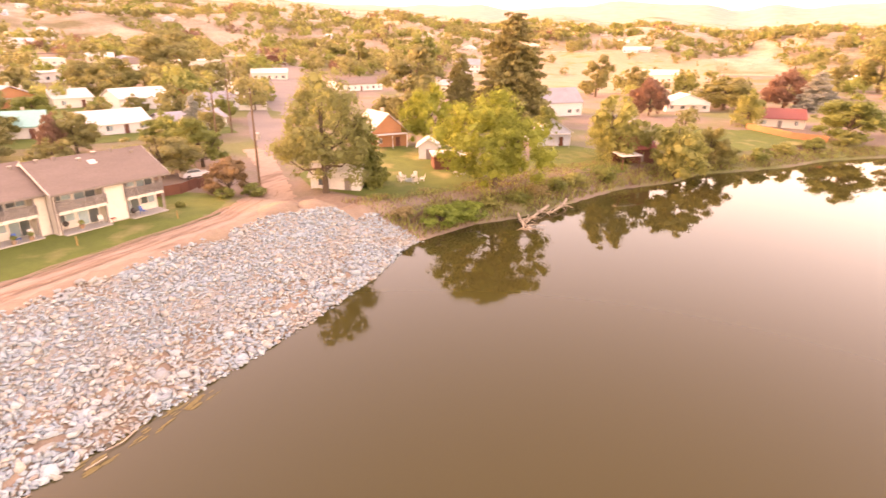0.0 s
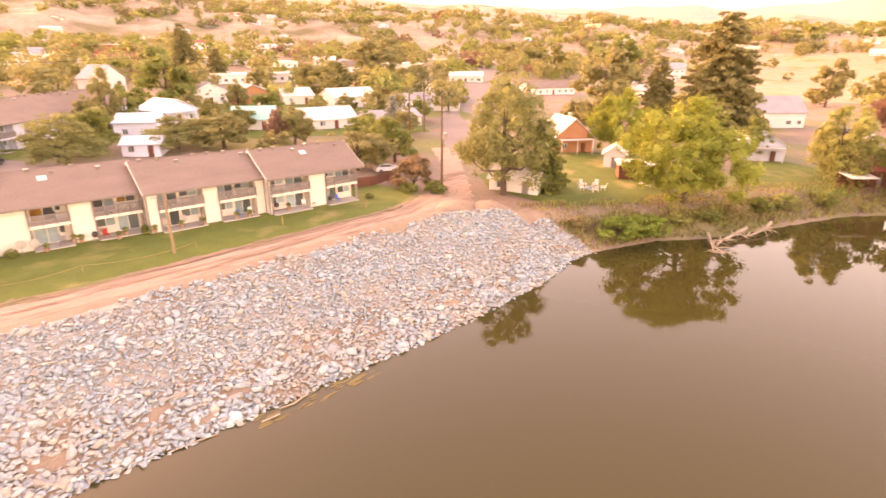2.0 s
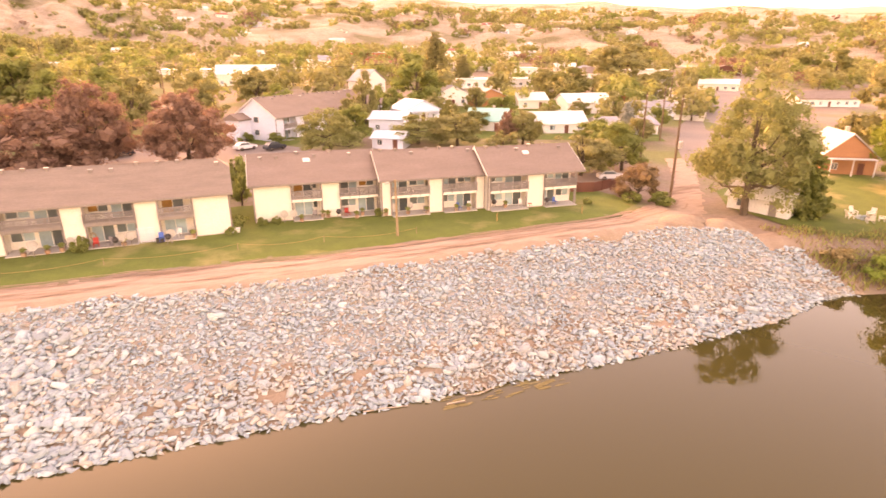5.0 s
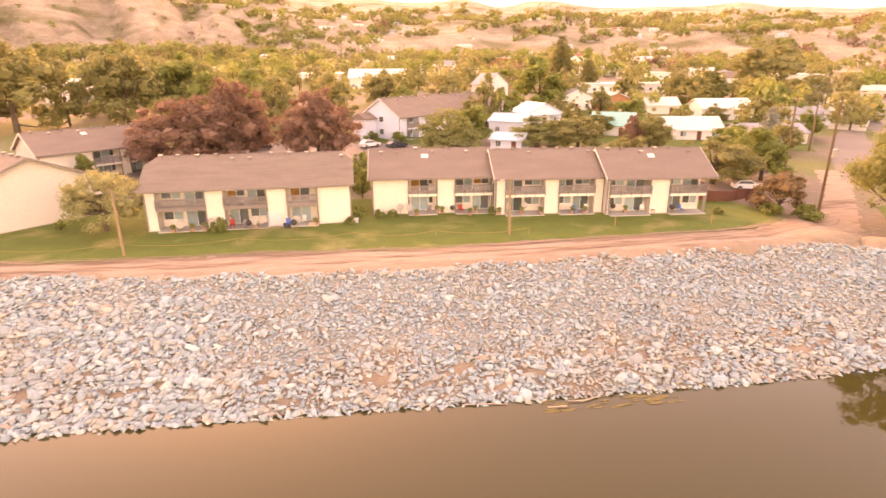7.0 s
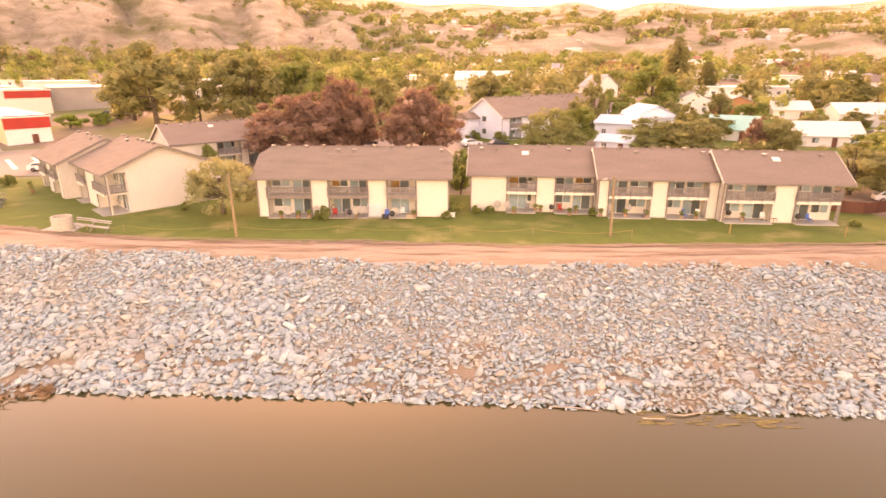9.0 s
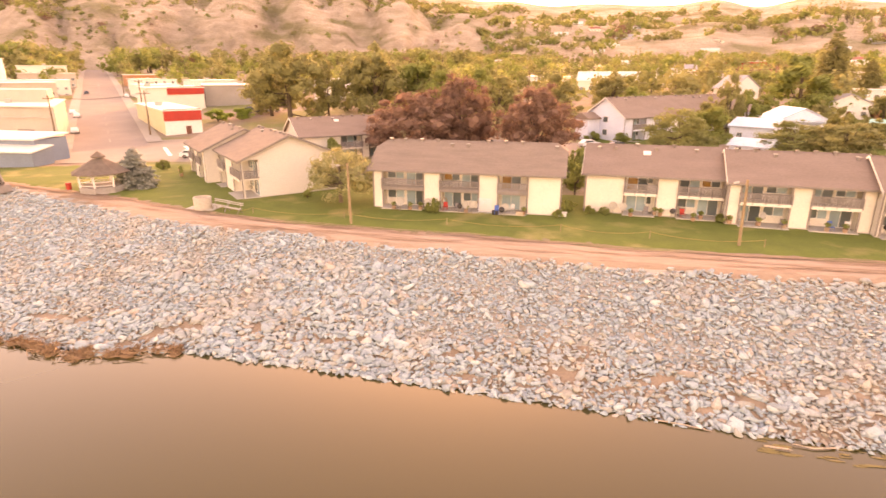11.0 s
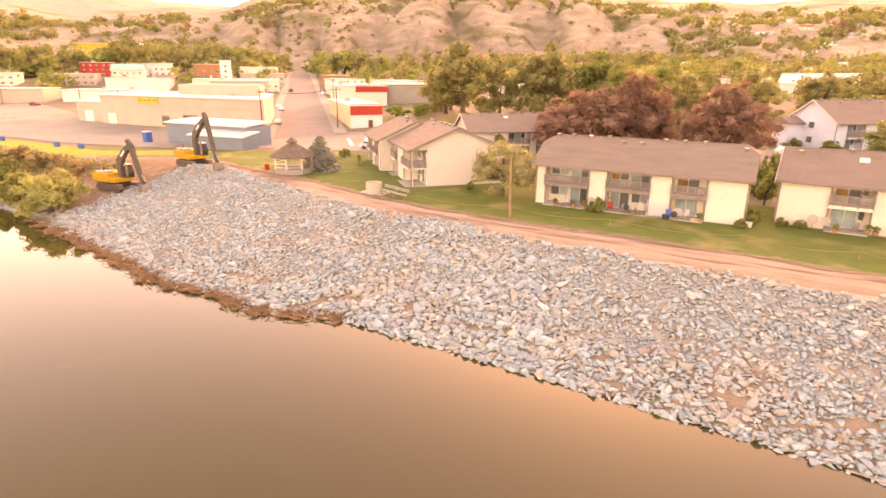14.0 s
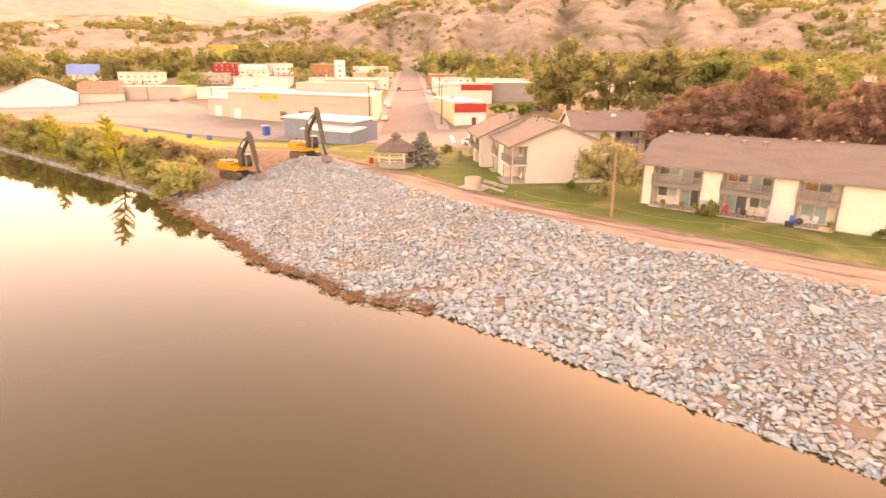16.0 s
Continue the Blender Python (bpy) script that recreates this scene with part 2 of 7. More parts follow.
L_GREEN = leaf_mat("green_leaves", (0.26, 0.29, 0.10), (0.20, 0.235, 0.078))
L_YELLOW = leaf_mat("yellow_green_leaves", (0.335, 0.375, 0.09), (0.25, 0.29, 0.07))
L_GOLD = leaf_mat("golden_leaves", (0.48, 0.50, 0.09), (0.38, 0.41, 0.07))
L_SAGE = leaf_mat("sage_leaves", (0.40, 0.38, 0.20), (0.31, 0.30, 0.15))
L_OLIVE = leaf_mat("olive_leaves", (0.32, 0.30, 0.135), (0.25, 0.235, 0.105))
L_DARK = leaf_mat("dark_leaves", (0.27, 0.26, 0.105), (0.21, 0.205, 0.082))
L_MAROON = leaf_mat("maroon_leaves", (0.315, 0.185, 0.135), (0.25, 0.147, 0.108))
L_CONIFER = leaf_mat("conifer_needles", (0.34, 0.31, 0.14), (0.26, 0.24, 0.11))
L_SPRUCE = leaf_mat("blue_spruce_needles", (0.40, 0.42, 0.36), (0.31, 0.33, 0.29))
L_WILLOW = leaf_mat("pale_willow_leaves", (0.37, 0.37, 0.14), (0.28, 0.29, 0.105))
L_LUSH = leaf_mat("lush_shrub_leaves", (0.25, 0.34, 0.085), (0.19, 0.27, 0.065))
L_LOCUST = leaf_mat("locust_leaves", (0.285, 0.295, 0.125), (0.22, 0.235, 0.1))
L_OSIER = leaf_mat("osier_leaves", (0.42, 0.42, 0.17), (0.33, 0.34, 0.13))
L_DRY = leaf_mat("dry_bush_leaves", (0.44, 0.345, 0.18), (0.34, 0.265, 0.135))
L_REED = leaf_mat("bank_grass", (0.3, 0.36, 0.1), (0.37, 0.36, 0.14))
L_BROWN = leaf_mat("dry_twigs", (0.31, 0.215, 0.125), (0.235, 0.16, 0.09))
ROOTS = mat("brown_roots", (0.36, 0.215, 0.125), (0.25, 0.145, 0.082), rough=0.95, scale=0.8, fine=9, bump=0.2, island=0.4)


def boards(m, pitch, axis="Z", depth=0.02):
    """Lap boards: a saw-tooth relief every pitch metres."""
    n, l = m.node_tree.nodes, m.node_tree.links
    sep, dv, fr, bp = n.new("ShaderNodeSeparateXYZ"), n.new("ShaderNodeMath"), n.new("ShaderNodeMath"), n.new("ShaderNodeBump")
    l.new(n.new("ShaderNodeNewGeometry").outputs["Position"], sep.inputs[0])
    dv.operation, fr.operation = "DIVIDE", "FRACT"
    dv.inputs[1].default_value = pitch
    l.new(sep.outputs[axis], dv.inputs[0])
    l.new(dv.outputs[0], fr.inputs[0])
    bp.inputs["Strength"].default_value, bp.inputs["Distance"].default_value, bp.invert = 1.0, depth, True
    l.new(fr.outputs[0], bp.inputs["Height"])
    l.new(bp.outputs["Normal"], n["Principled BSDF"].inputs["Normal"])


boards(LAP, 0.3, depth=0.07)
boards(SHINGLE, 0.13, depth=0.03)
boards(SHINGLE2, 0.13, depth=0.03)
boards(BLUEWALL, 0.28, depth=0.03)

# ---- helpers for meshes ----
from mathutils.geometry import delaunay_2d_cdt


def box(bm, x0, x1, y0, y1, z0, z1, m=None):
    v = [bm.verts.new((x, y, z)) for z in (z0, z1) for x, y in ((x0, y0), (x1, y0), (x1, y1), (x0, y1))]
    for f in ((3, 2, 1, 0), (4, 5, 6, 7), (0, 1, 5, 4), (1, 2, 6, 5), (2, 3, 7, 6), (3, 0, 4, 7)):
        bm.faces.new([v[i] for i in f])
    if m is not None:
        bmesh.ops.transform(bm, matrix=m, verts=v)
    return v


def prism(bm, pts, a, b, axis="x", m=None):
    """A closed outline in two axes, pushed from a to b along the third."""
    order = {"x": lambda p, k: (k, p[0], p[1]), "y": lambda p, k: (p[0], k, p[1]), "z": lambda p, k: (p[0], p[1], k)}[axis]
    r = [[bm.verts.new(order(p, k)) for p in pts] for k in (a, b)]
    n = len(pts)
    faces = [bm.faces.new(r[0][::-1]), bm.faces.new(r[1])]
    for i in range(n):
        faces.append(bm.faces.new((r[0][i], r[0][(i + 1) % n], r[1][(i + 1) % n], r[1][i])))
    if m is not None:
        bmesh.ops.transform(bm, matrix=m, verts=r[0] + r[1])
    bmesh.ops.recalc_face_normals(bm, faces=faces)
    return r


def tube(bm, pts, radii, sides=6):
    """A round limb through the points, closed at both ends."""
    pts = [Vector(p) for p in pts]
    rings = []
    for i, p in enumerate(pts):
        d = (pts[min(i + 1, len(pts) - 1)] - pts[max(i - 1, 0)]).normalized()
        u = d.orthogonal().normalized() if i == 0 else (u - d * u.dot(d)).normalized()
        w = d.cross(u)
        r = radii[i] if isinstance(radii, (list, tuple)) else radii
        rings.append([bm.verts.new(p + r * (math.cos(k * math.tau / sides) * u + math.sin(k * math.tau / sides) * w)) for k in range(sides)])
    for a, b in zip(rings, rings[1:]):
        for k in range(sides):
            bm.faces.new((a[k], a[(k + 1) % sides], b[(k + 1) % sides], b[k]))
    bm.faces.new(rings[0][::-1])
    bm.faces.new(rings[-1])


def finish(name, bm, material, smooth=False):
    me = bpy.data.meshes.new(name)
    bm.to_mesh(me)
    bm.free()
    me.materials.append(material)
    if smooth:
        me.shade_smooth()
    return me


def part(name, bm, material, parent, label="", smooth=False):
    """One mesh object under a thing or a part."""
    ob = new(name, bm if isinstance(bm, bpy.types.Mesh) else finish(name, bm, material, smooth))
    ob.parent = parent
    return tagged(ob, label) if label else ob


def thing(name, m, label, category, group="", kind=""):
    ob = new(name)
    ob.empty_display_size = 0.3
    ob.matrix_world = m
    return tagged(ob, label, category, group, kind)


def solo(name, bm, material, label, category, m=None, group="", kind="", smooth=False):
    ob = new(name, finish(name, bm, material, smooth))
    if m is not None:
        ob.matrix_world = m
    return tagged(ob, label, category, group, kind)


# ---- the lie of the land ----
SHORE = [(-900, 60), (-185, 57), (-135, 56), (-110, 55.5), (-90, 55), (-78, 52.5), (-60, 49), (-47, 46.8), (-33, 46), (-28.5, 47.8), (-18, 47.4), (-3, 46.3), (16, 44.8), (34, 43.8),
         (47, 44.1), (56, 45.4), (59.5, 45.6), (62.5, 44.4), (71, 41.2), (76, 37.2), (82, 34), (92, 30), (103.6, 25), (113, 17), (124, 12.5), (130, 6), (141, -5), (154, -14), (167, -29), (400, -230), (900, -600)]
RUN_X = (-160, -110, -95, -83, -64, -45, -28, -14, 1, 16, 36, 50, 56, 60, 66, 80, 110, 140, 170)
RUN_W = (17, 17, 22, 26, 24, 21, 17, 15, 14.4, 14.8, 16, 14.5, 11, 8, 6.5, 6.5, 7, 6, 6)
TOP_Z = (5, 5, 5.2, 5.6, 5.2, 5, 5, 5, 5, 5, 5, 5, 4.6, 3.6, 3.2, 3.2, 3.0, 2.6, 2.6)


def sstep(a, b, v):
    k = np.clip((v - a) / (b - a), 0, 1)
    return k * k * (3 - 2 * k)


def wobble(x, y, size, seed=0):
    """A soft random relief between about -1 and 1."""
    out, rng = 0 * x, np.random.RandomState(seed)
    for k in range(7):
        a, p = rng.uniform(0, math.tau), rng.uniform(0, math.tau)
        f = rng.uniform(0.6, 2.2) / size
        out = out + np.sin((x * math.cos(a) + y * math.sin(a)) * f * math.tau + p + 1.3 * np.sin(x * f * 2.1 + y * f * 1.7 + p)) / 3.2
    return out


def inland(x, y):
    """Metres inland from the shore (minus: out in the river), and the shore's own x there."""
    x, y = np.asarray(x, float), np.asarray(y, float)
    best, sx, sign = np.full(x.shape, 1e9), 0 * x, np.ones(x.shape)
    for (ax, ay), (bx, by) in zip(SHORE, SHORE[1:]):
        dx, dy = bx - ax, by - ay
        k = np.clip(((x - ax) * dx + (y - ay) * dy) / (dx * dx + dy * dy), 0, 1)
        px, py = ax + k * dx, ay + k * dy
        d = np.hypot(x - px, y - py)
        near = d < best - 1e-9
        side = np.where(dx * (y - ay) - dy * (x - ax) > 0, 1.0, -1.0)
        best, sx, sign = np.where(near, d, best), np.where(near, px, sx), np.where(near, side, sign)
    return best * sign, sx


def land(x, y):
    x, y = np.asarray(x, float), np.asarray(y, float)
    s, sx = inland(x, y)
    w, top = np.interp(sx, RUN_X, RUN_W), np.interp(sx, RUN_X, TOP_Z)
    z = np.where(s < 0, np.maximum(s * 0.28, -4), top * np.clip(s / w, 0, 1))
    z = z + (5 - top) * sstep(0, 60, s - w) * (sx < 90) + (4 - top) * sstep(0, 30, s - w) * (sx >= 90)
    z = z + 0.055 * np.clip(y - 105, 0, 420) * (s > 0)
    z = z + 1.5 * np.exp(-((x + 76.8) ** 2 + (y - 72.6) ** 2) / 9)
    d = np.hypot(x, y - 13)
    az = np.degrees(np.arctan2(x, y - 13))
    z = z + 7 * sstep(325, 395, d) * sstep(-40, -50, az) * (s > 0)
    rim = np.interp(az, (-100, -75, -58, -44, -36, -18, -8, 5, 20, 40, 65, 100), (3.0, 5.2, 5.4, 6.2, 7.4, 7.4, 6.6, 6.5, 6.2, 5.1, 3.7, 2.6)) + 0.35 * wobble(az, 0 * az, 16, 3)
    up = sstep(470, 800, d) * 0.68 + sstep(750, 1300, d) * 0.32
    hill = 21 + np.minimum(d, 1300) * np.tan(np.radians(rim * up - 0.6)) + sstep(480, 620, d) * (1 - sstep(900, 1300, d)) * 5 * wobble(x, y, 170, 5)
    # eroded bluffs: a scalloped face with spurs and gullies
    spur = 0.40 * np.sin(az * 0.8 + 1.0) + 0.36 * np.abs(np.sin(az * 0.72 + 0.4)) + 0.24 * np.abs(np.sin(az * 1.7 + 2.0))
    face = np.clip((d - 690 + 190 * spur) / 90, 0, 1)
    face = np.sin(face * math.pi / 2) ** 0.9
    hill = hill + sstep(-50, -43, az) * (1 - sstep(-17, -6, az)) * face * (15 + 9 * spur + 2.5 * (1 - face) * np.sin(az * 8 + d * 0.03))
    back = np.clip((d - 790 + 120 * np.abs(np.sin(az * 0.6 + 0.9))) / 110, 0, 1)
    hill = hill + sstep(-70, -50, az) * (1 - sstep(-10, 0, az)) * np.sin(back * math.pi / 2) * 13
    k = sstep(420, 620, d) * (s > 0)
    z = z * (1 - k) + np.maximum(z, hill) * k
    peak = np.interp(az, (-110, -70, -55, -40, 20, 60, 110), (6.0, 7.2, 6.2, 5.6, 4.6, 3.7, 3.6)) + 0.5 * wobble(az, 0 * az, 14, 12)
    z = z + sstep(2000, 3400, d) * (s > 0) * np.maximum(0, d * np.tan(np.radians(peak)) + 20 - z)
    far = sstep(-260, -330, y) * (s < 0) * (x < 250)
    return z * (1 - far) + far * (3 + 20 * sstep(-340, -900, y))


def gz(x, y):
    return float(land(np.array([x]), np.array([y]))[0])


def axis_steps(fine0, fine1, step, lo, hi, grow, cap=8.0, within=860):
    """Grid lines: even steps in the fine stretch, widening outwards, capped while the hills are near."""
    a = list(np.arange(fine0, fine1 + step / 2, step))
    s = step
    while a[-1] < hi:
        s = min(s * grow, cap) if a[-1] < within else s * 1.12
        a.append(a[-1] + s)
    s = step
    while a[0] > lo:
        s = min(s * grow, cap) if a[0] > -within else s * 1.12
        a.insert(0, a[0] - s)
    return np.array(a)


GX, GY = axis_steps(-95, 75, 1.0, -4000, 4000, 1.07), axis_steps(42, 82, 1.0, -2000, 4300, 1.06, 8.0)
XX, YY = np.meshgrid(GX, GY)
ZZ = land(XX, YY)
ZZ = ZZ + 0.03 * wobble(XX, YY, 3.0, 21) * (np.hypot(XX, YY) < 300)
NX = len(GX)
verts = np.stack([XX.ravel(), YY.ravel(), ZZ.ravel()], 1)
ii = (np.arange(len(GY) - 1)[:, None] * NX + np.arange(NX - 1)[None, :]).ravel()
me = bpy.data.meshes.new("ground")
me.from_pydata(verts.tolist(), [], np.stack([ii, ii + 1, ii + NX + 1, ii + NX], 1).tolist())
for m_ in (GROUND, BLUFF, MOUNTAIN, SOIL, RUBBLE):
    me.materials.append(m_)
cx, cy = XX[:-1, :-1].ravel(), YY[:-1, :-1].ravel()
cd = np.hypot(cx, cy)
cs, csx = inland(cx, cy)
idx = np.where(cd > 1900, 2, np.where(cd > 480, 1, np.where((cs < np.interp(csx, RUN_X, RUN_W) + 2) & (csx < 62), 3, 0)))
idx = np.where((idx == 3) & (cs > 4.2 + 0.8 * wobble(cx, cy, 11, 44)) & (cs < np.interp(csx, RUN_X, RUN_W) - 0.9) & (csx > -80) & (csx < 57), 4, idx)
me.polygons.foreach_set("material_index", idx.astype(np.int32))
me.shade_smooth()
ground = tagged(new("ground", me), "dry earth rising from the river bank to bare hills", "ground", kind="structure")

bm = bmesh.new()
for x, y in ((-4200, -2000), (4200, -2000), (4200, 62), (-4200, 62)):
    bm.verts.new((x, y, 0))
bm.faces.new(bm.verts)
solo("water", bm, WATER, "still brown river water mirroring bank and evening sky", "river", kind="structure")


def in_poly(x, y, poly):
    c = False
    for (ax, ay), (bx, by) in zip(poly, poly[1:] + poly[:1]):
        if (ay > y) != (by > y) and x < (bx - ax) * (y - ay) / (by - ay) + ax:
            c = not c
    return c


def drape(name, poly, dz, material, label, category, step=2.5, sink=0.0):
    """A thin sheet that follows the ground inside an outline."""
    rim = []
    for (ax, ay), (bx, by) in zip(poly, poly[1:] + poly[:1]):
        n = max(1, int(math.hypot(bx - ax, by - ay) / step))
        rim += [(ax + (bx - ax) * i / n, ay + (by - ay) * i / n) for i in range(n)]
    xs, ys = [p[0] for p in poly], [p[1] for p in poly]
    pts = [Vector(p) for p in rim]
    for x in np.arange(min(xs) + step / 2, max(xs), step):
        for y in np.arange(min(ys) + step / 2, max(ys), step):
            if in_poly(x, y, poly) and min((x - p[0]) ** 2 + (y - p[1]) ** 2 for p in rim) > (0.5 * step) ** 2:
                pts.append(Vector((x, y)))
    v, _, f, _, _, _ = delaunay_2d_cdt(pts, [(i, (i + 1) % len(rim)) for i in range(len(rim))], [], 1, 1e-4)
    co = np.array([k[:] for k in v])
    z = land(co[:, 0], co[:, 1]) + dz
    z[:len(rim)] -= sink
    me = bpy.data.meshes.new(name)
    me.from_pydata([(x, y, k) for (x, y), k in zip(co, z)], [], f)
    me.materials.append(material)
    me.shade_smooth()
    me.update()
    if me.polygons[0].normal.z < 0:
        me.flip_normals()
    return tagged(new(name, me), label, category, kind="structure")


drape("lawn", [(-90, 84), (-74, 79), (-54.6, 75.6), (-38, 70.9), (-28, 68.9), (-4, 66.9), (18, 65.9), (45, 65.9), (48.5, 67.2), (56, 72), (52, 82), (44, 84), (30, 86), (2, 90), (-25, 92), (-45, 100), (-60, 104), (-72, 101), (-86, 96), (-100, 90)],
      0.08, LAWN, "mown lawn with dry worn patches beside the apartments", "lawn", 2.0, 0.1)
drape("track", [(-84, 80.5), (-64, 74.8), (-45, 66.4), (-28, 64.4), (-14, 62.2), (1, 60.9), (16, 60.3), (36, 60.6), (50, 60.2), (57, 61.5), (62, 66), (70, 74), (78, 83), (90, 96), (83, 97), (70, 81), (59, 72), (52, 69), (48.3, 66.9), (45, 65.8), (18, 65.7), (-4, 66.7), (-28, 68.7), (-38, 70.7), (-54.6, 75.4), (-74, 78.6)],
      0.1, DIRT, "rutted bare dirt track along the top of the bank", "dirt track", 1.6, 0.16)

# dark wheel ruts and scuffs, broken and uneven, along the track
rut_rng = random.Random(15)
RUT = mat("dark_rut", (0.29, 0.18, 0.12), (0.36, 0.23, 0.155), rough=0.95, scale=0.8, fine=6, bump=0.6)
ruts = bmesh.new()
TRACK_UP = ((-84, 81), (-74, 78.6), (-54.6, 75.4), (-38, 70.7), (-28, 68.7), (-4, 66.7), (18, 65.7), (45, 65.8), (52, 68.4), (60, 71.5), (72, 82))
for k in range(330):
    x0 = rut_rng.uniform(-80, 56)
    run, off, wd = rut_rng.uniform(1.5, 9), rut_rng.choice((0.3, 0.5, 0.7, 2.6, 0.9, 3.4)) + rut_rng.gauss(0, 0.3), rut_rng.uniform(0.03, 0.11)
    n = max(3, int(run / 0.7))
    rows_ = []
    for i in range(n + 1):
        x = x0 + run * i / n
        y = float(np.interp(x, [p[0] for p in TRACK_UP], [p[1] for p in TRACK_UP])) - off + 0.12 * math.sin(x * 1.1 + k)
        w = wd * (math.sin(math.pi * (i + 0.15) / (n + 0.3)) ** 0.6) * rut_rng.uniform(0.6, 1.3)
        z = gz(x, y) + 0.112 + 0.0001 * k
        rows_.append((ruts.verts.new((x, y - w, z)), ruts.verts.new((x, y + w, z))))
    for a, b in zip(rows_, rows_[1:]):
        ruts.faces.new((a[0], b[0], b[1], a[1]))
for off in (1.5, 3.3):
    rows_ = []
    for i in range(70):
        x = 24 + 0.55 * i
        y = float(np.interp(x, [p[0] for p in TRACK_UP], [p[1] for p in TRACK_UP])) - off + 0.1 * math.sin(x * 0.9)
        w = rut_rng.uniform(0.1, 0.22)
        z = gz(x, y) + 0.125
        rows_.append((ruts.verts.new((x, y - w, z)), ruts.verts.new((x, y + w, z))))
    for a, b in zip(rows_, rows_[1:]):
        ruts.faces.new((a[0], b[0], b[1], a[1]))
tagged(solo("ruts", ruts, RUT, "dark broken wheel ruts in the dirt track", "ruts"), kind="stuff")

# ---- buildings ----
def window(parent, x0, x1, y, z0, z1, pane_mats, mullions=1, frame_mat=None, depth=0.08):
    """A window or glazed sliding door in a wall that faces -y: frame and panes."""
    w = bmesh.new()
    fm = 0.06
    for a, b in ((x0, x0 + fm), (x1 - fm, x1)):
        box(w, a, b, y - depth, y + 0.02, z0, z1)
    for a, b in ((z0, z0 + fm), (z1 - fm, z1)):
        box(w, x0 + fm, x1 - fm, y - depth, y + 0.02, a, b)
    n = mullions + 1
    for i in range(1, n):
        k = x0 + (x1 - x0) * i / n
        box(w, k - 0.03, k + 0.03, y - depth, y + 0.02, z0 + fm, z1 - fm)
    ob = part("window", w, frame_mat or WHITE, parent)
    for i in range(n):
        p = bmesh.new()
        a, b = x0 + (x1 - x0) * i / n, x0 + (x1 - x0) * (i + 1) / n
        box(p, a + 0.04, b - 0.04, y - depth * 0.55, y - depth * 0.25, z0 + fm, z1 - fm)
        part("pane", p, pane_mats[i % len(pane_mats)], ob)
    return ob


def railing(parent, x0, x1, y0, y1, z):
    r = bmesh.new()
    for zz, t in ((1.02, 0.09), (0.08, 0.09)):
        box(r, x0, x1, y0 - 0.06, y0 + 0.04, z + zz - t / 2, z + zz + t / 2)
    n = max(2, round((x1 - x0) / 1.25))
    for i in range(n + 1):
        k = x0 + (x1 - x0) * i / n
        box(r, k - 0.05, k + 0.05, y0 - 0.07, y0 + 0.05, z - 0.15, z + 1.06)
    k = x0 + 0.1
    while k < x1 - 0.05:
        box(r, k - 0.035, k + 0.035, y0 - 0.025, y0 + 0.015, z + 0.1, z + 0.98)
        k += 0.115
    return part("railing", r, RAIL, parent, "weathered grey-brown wooden balcony railing")


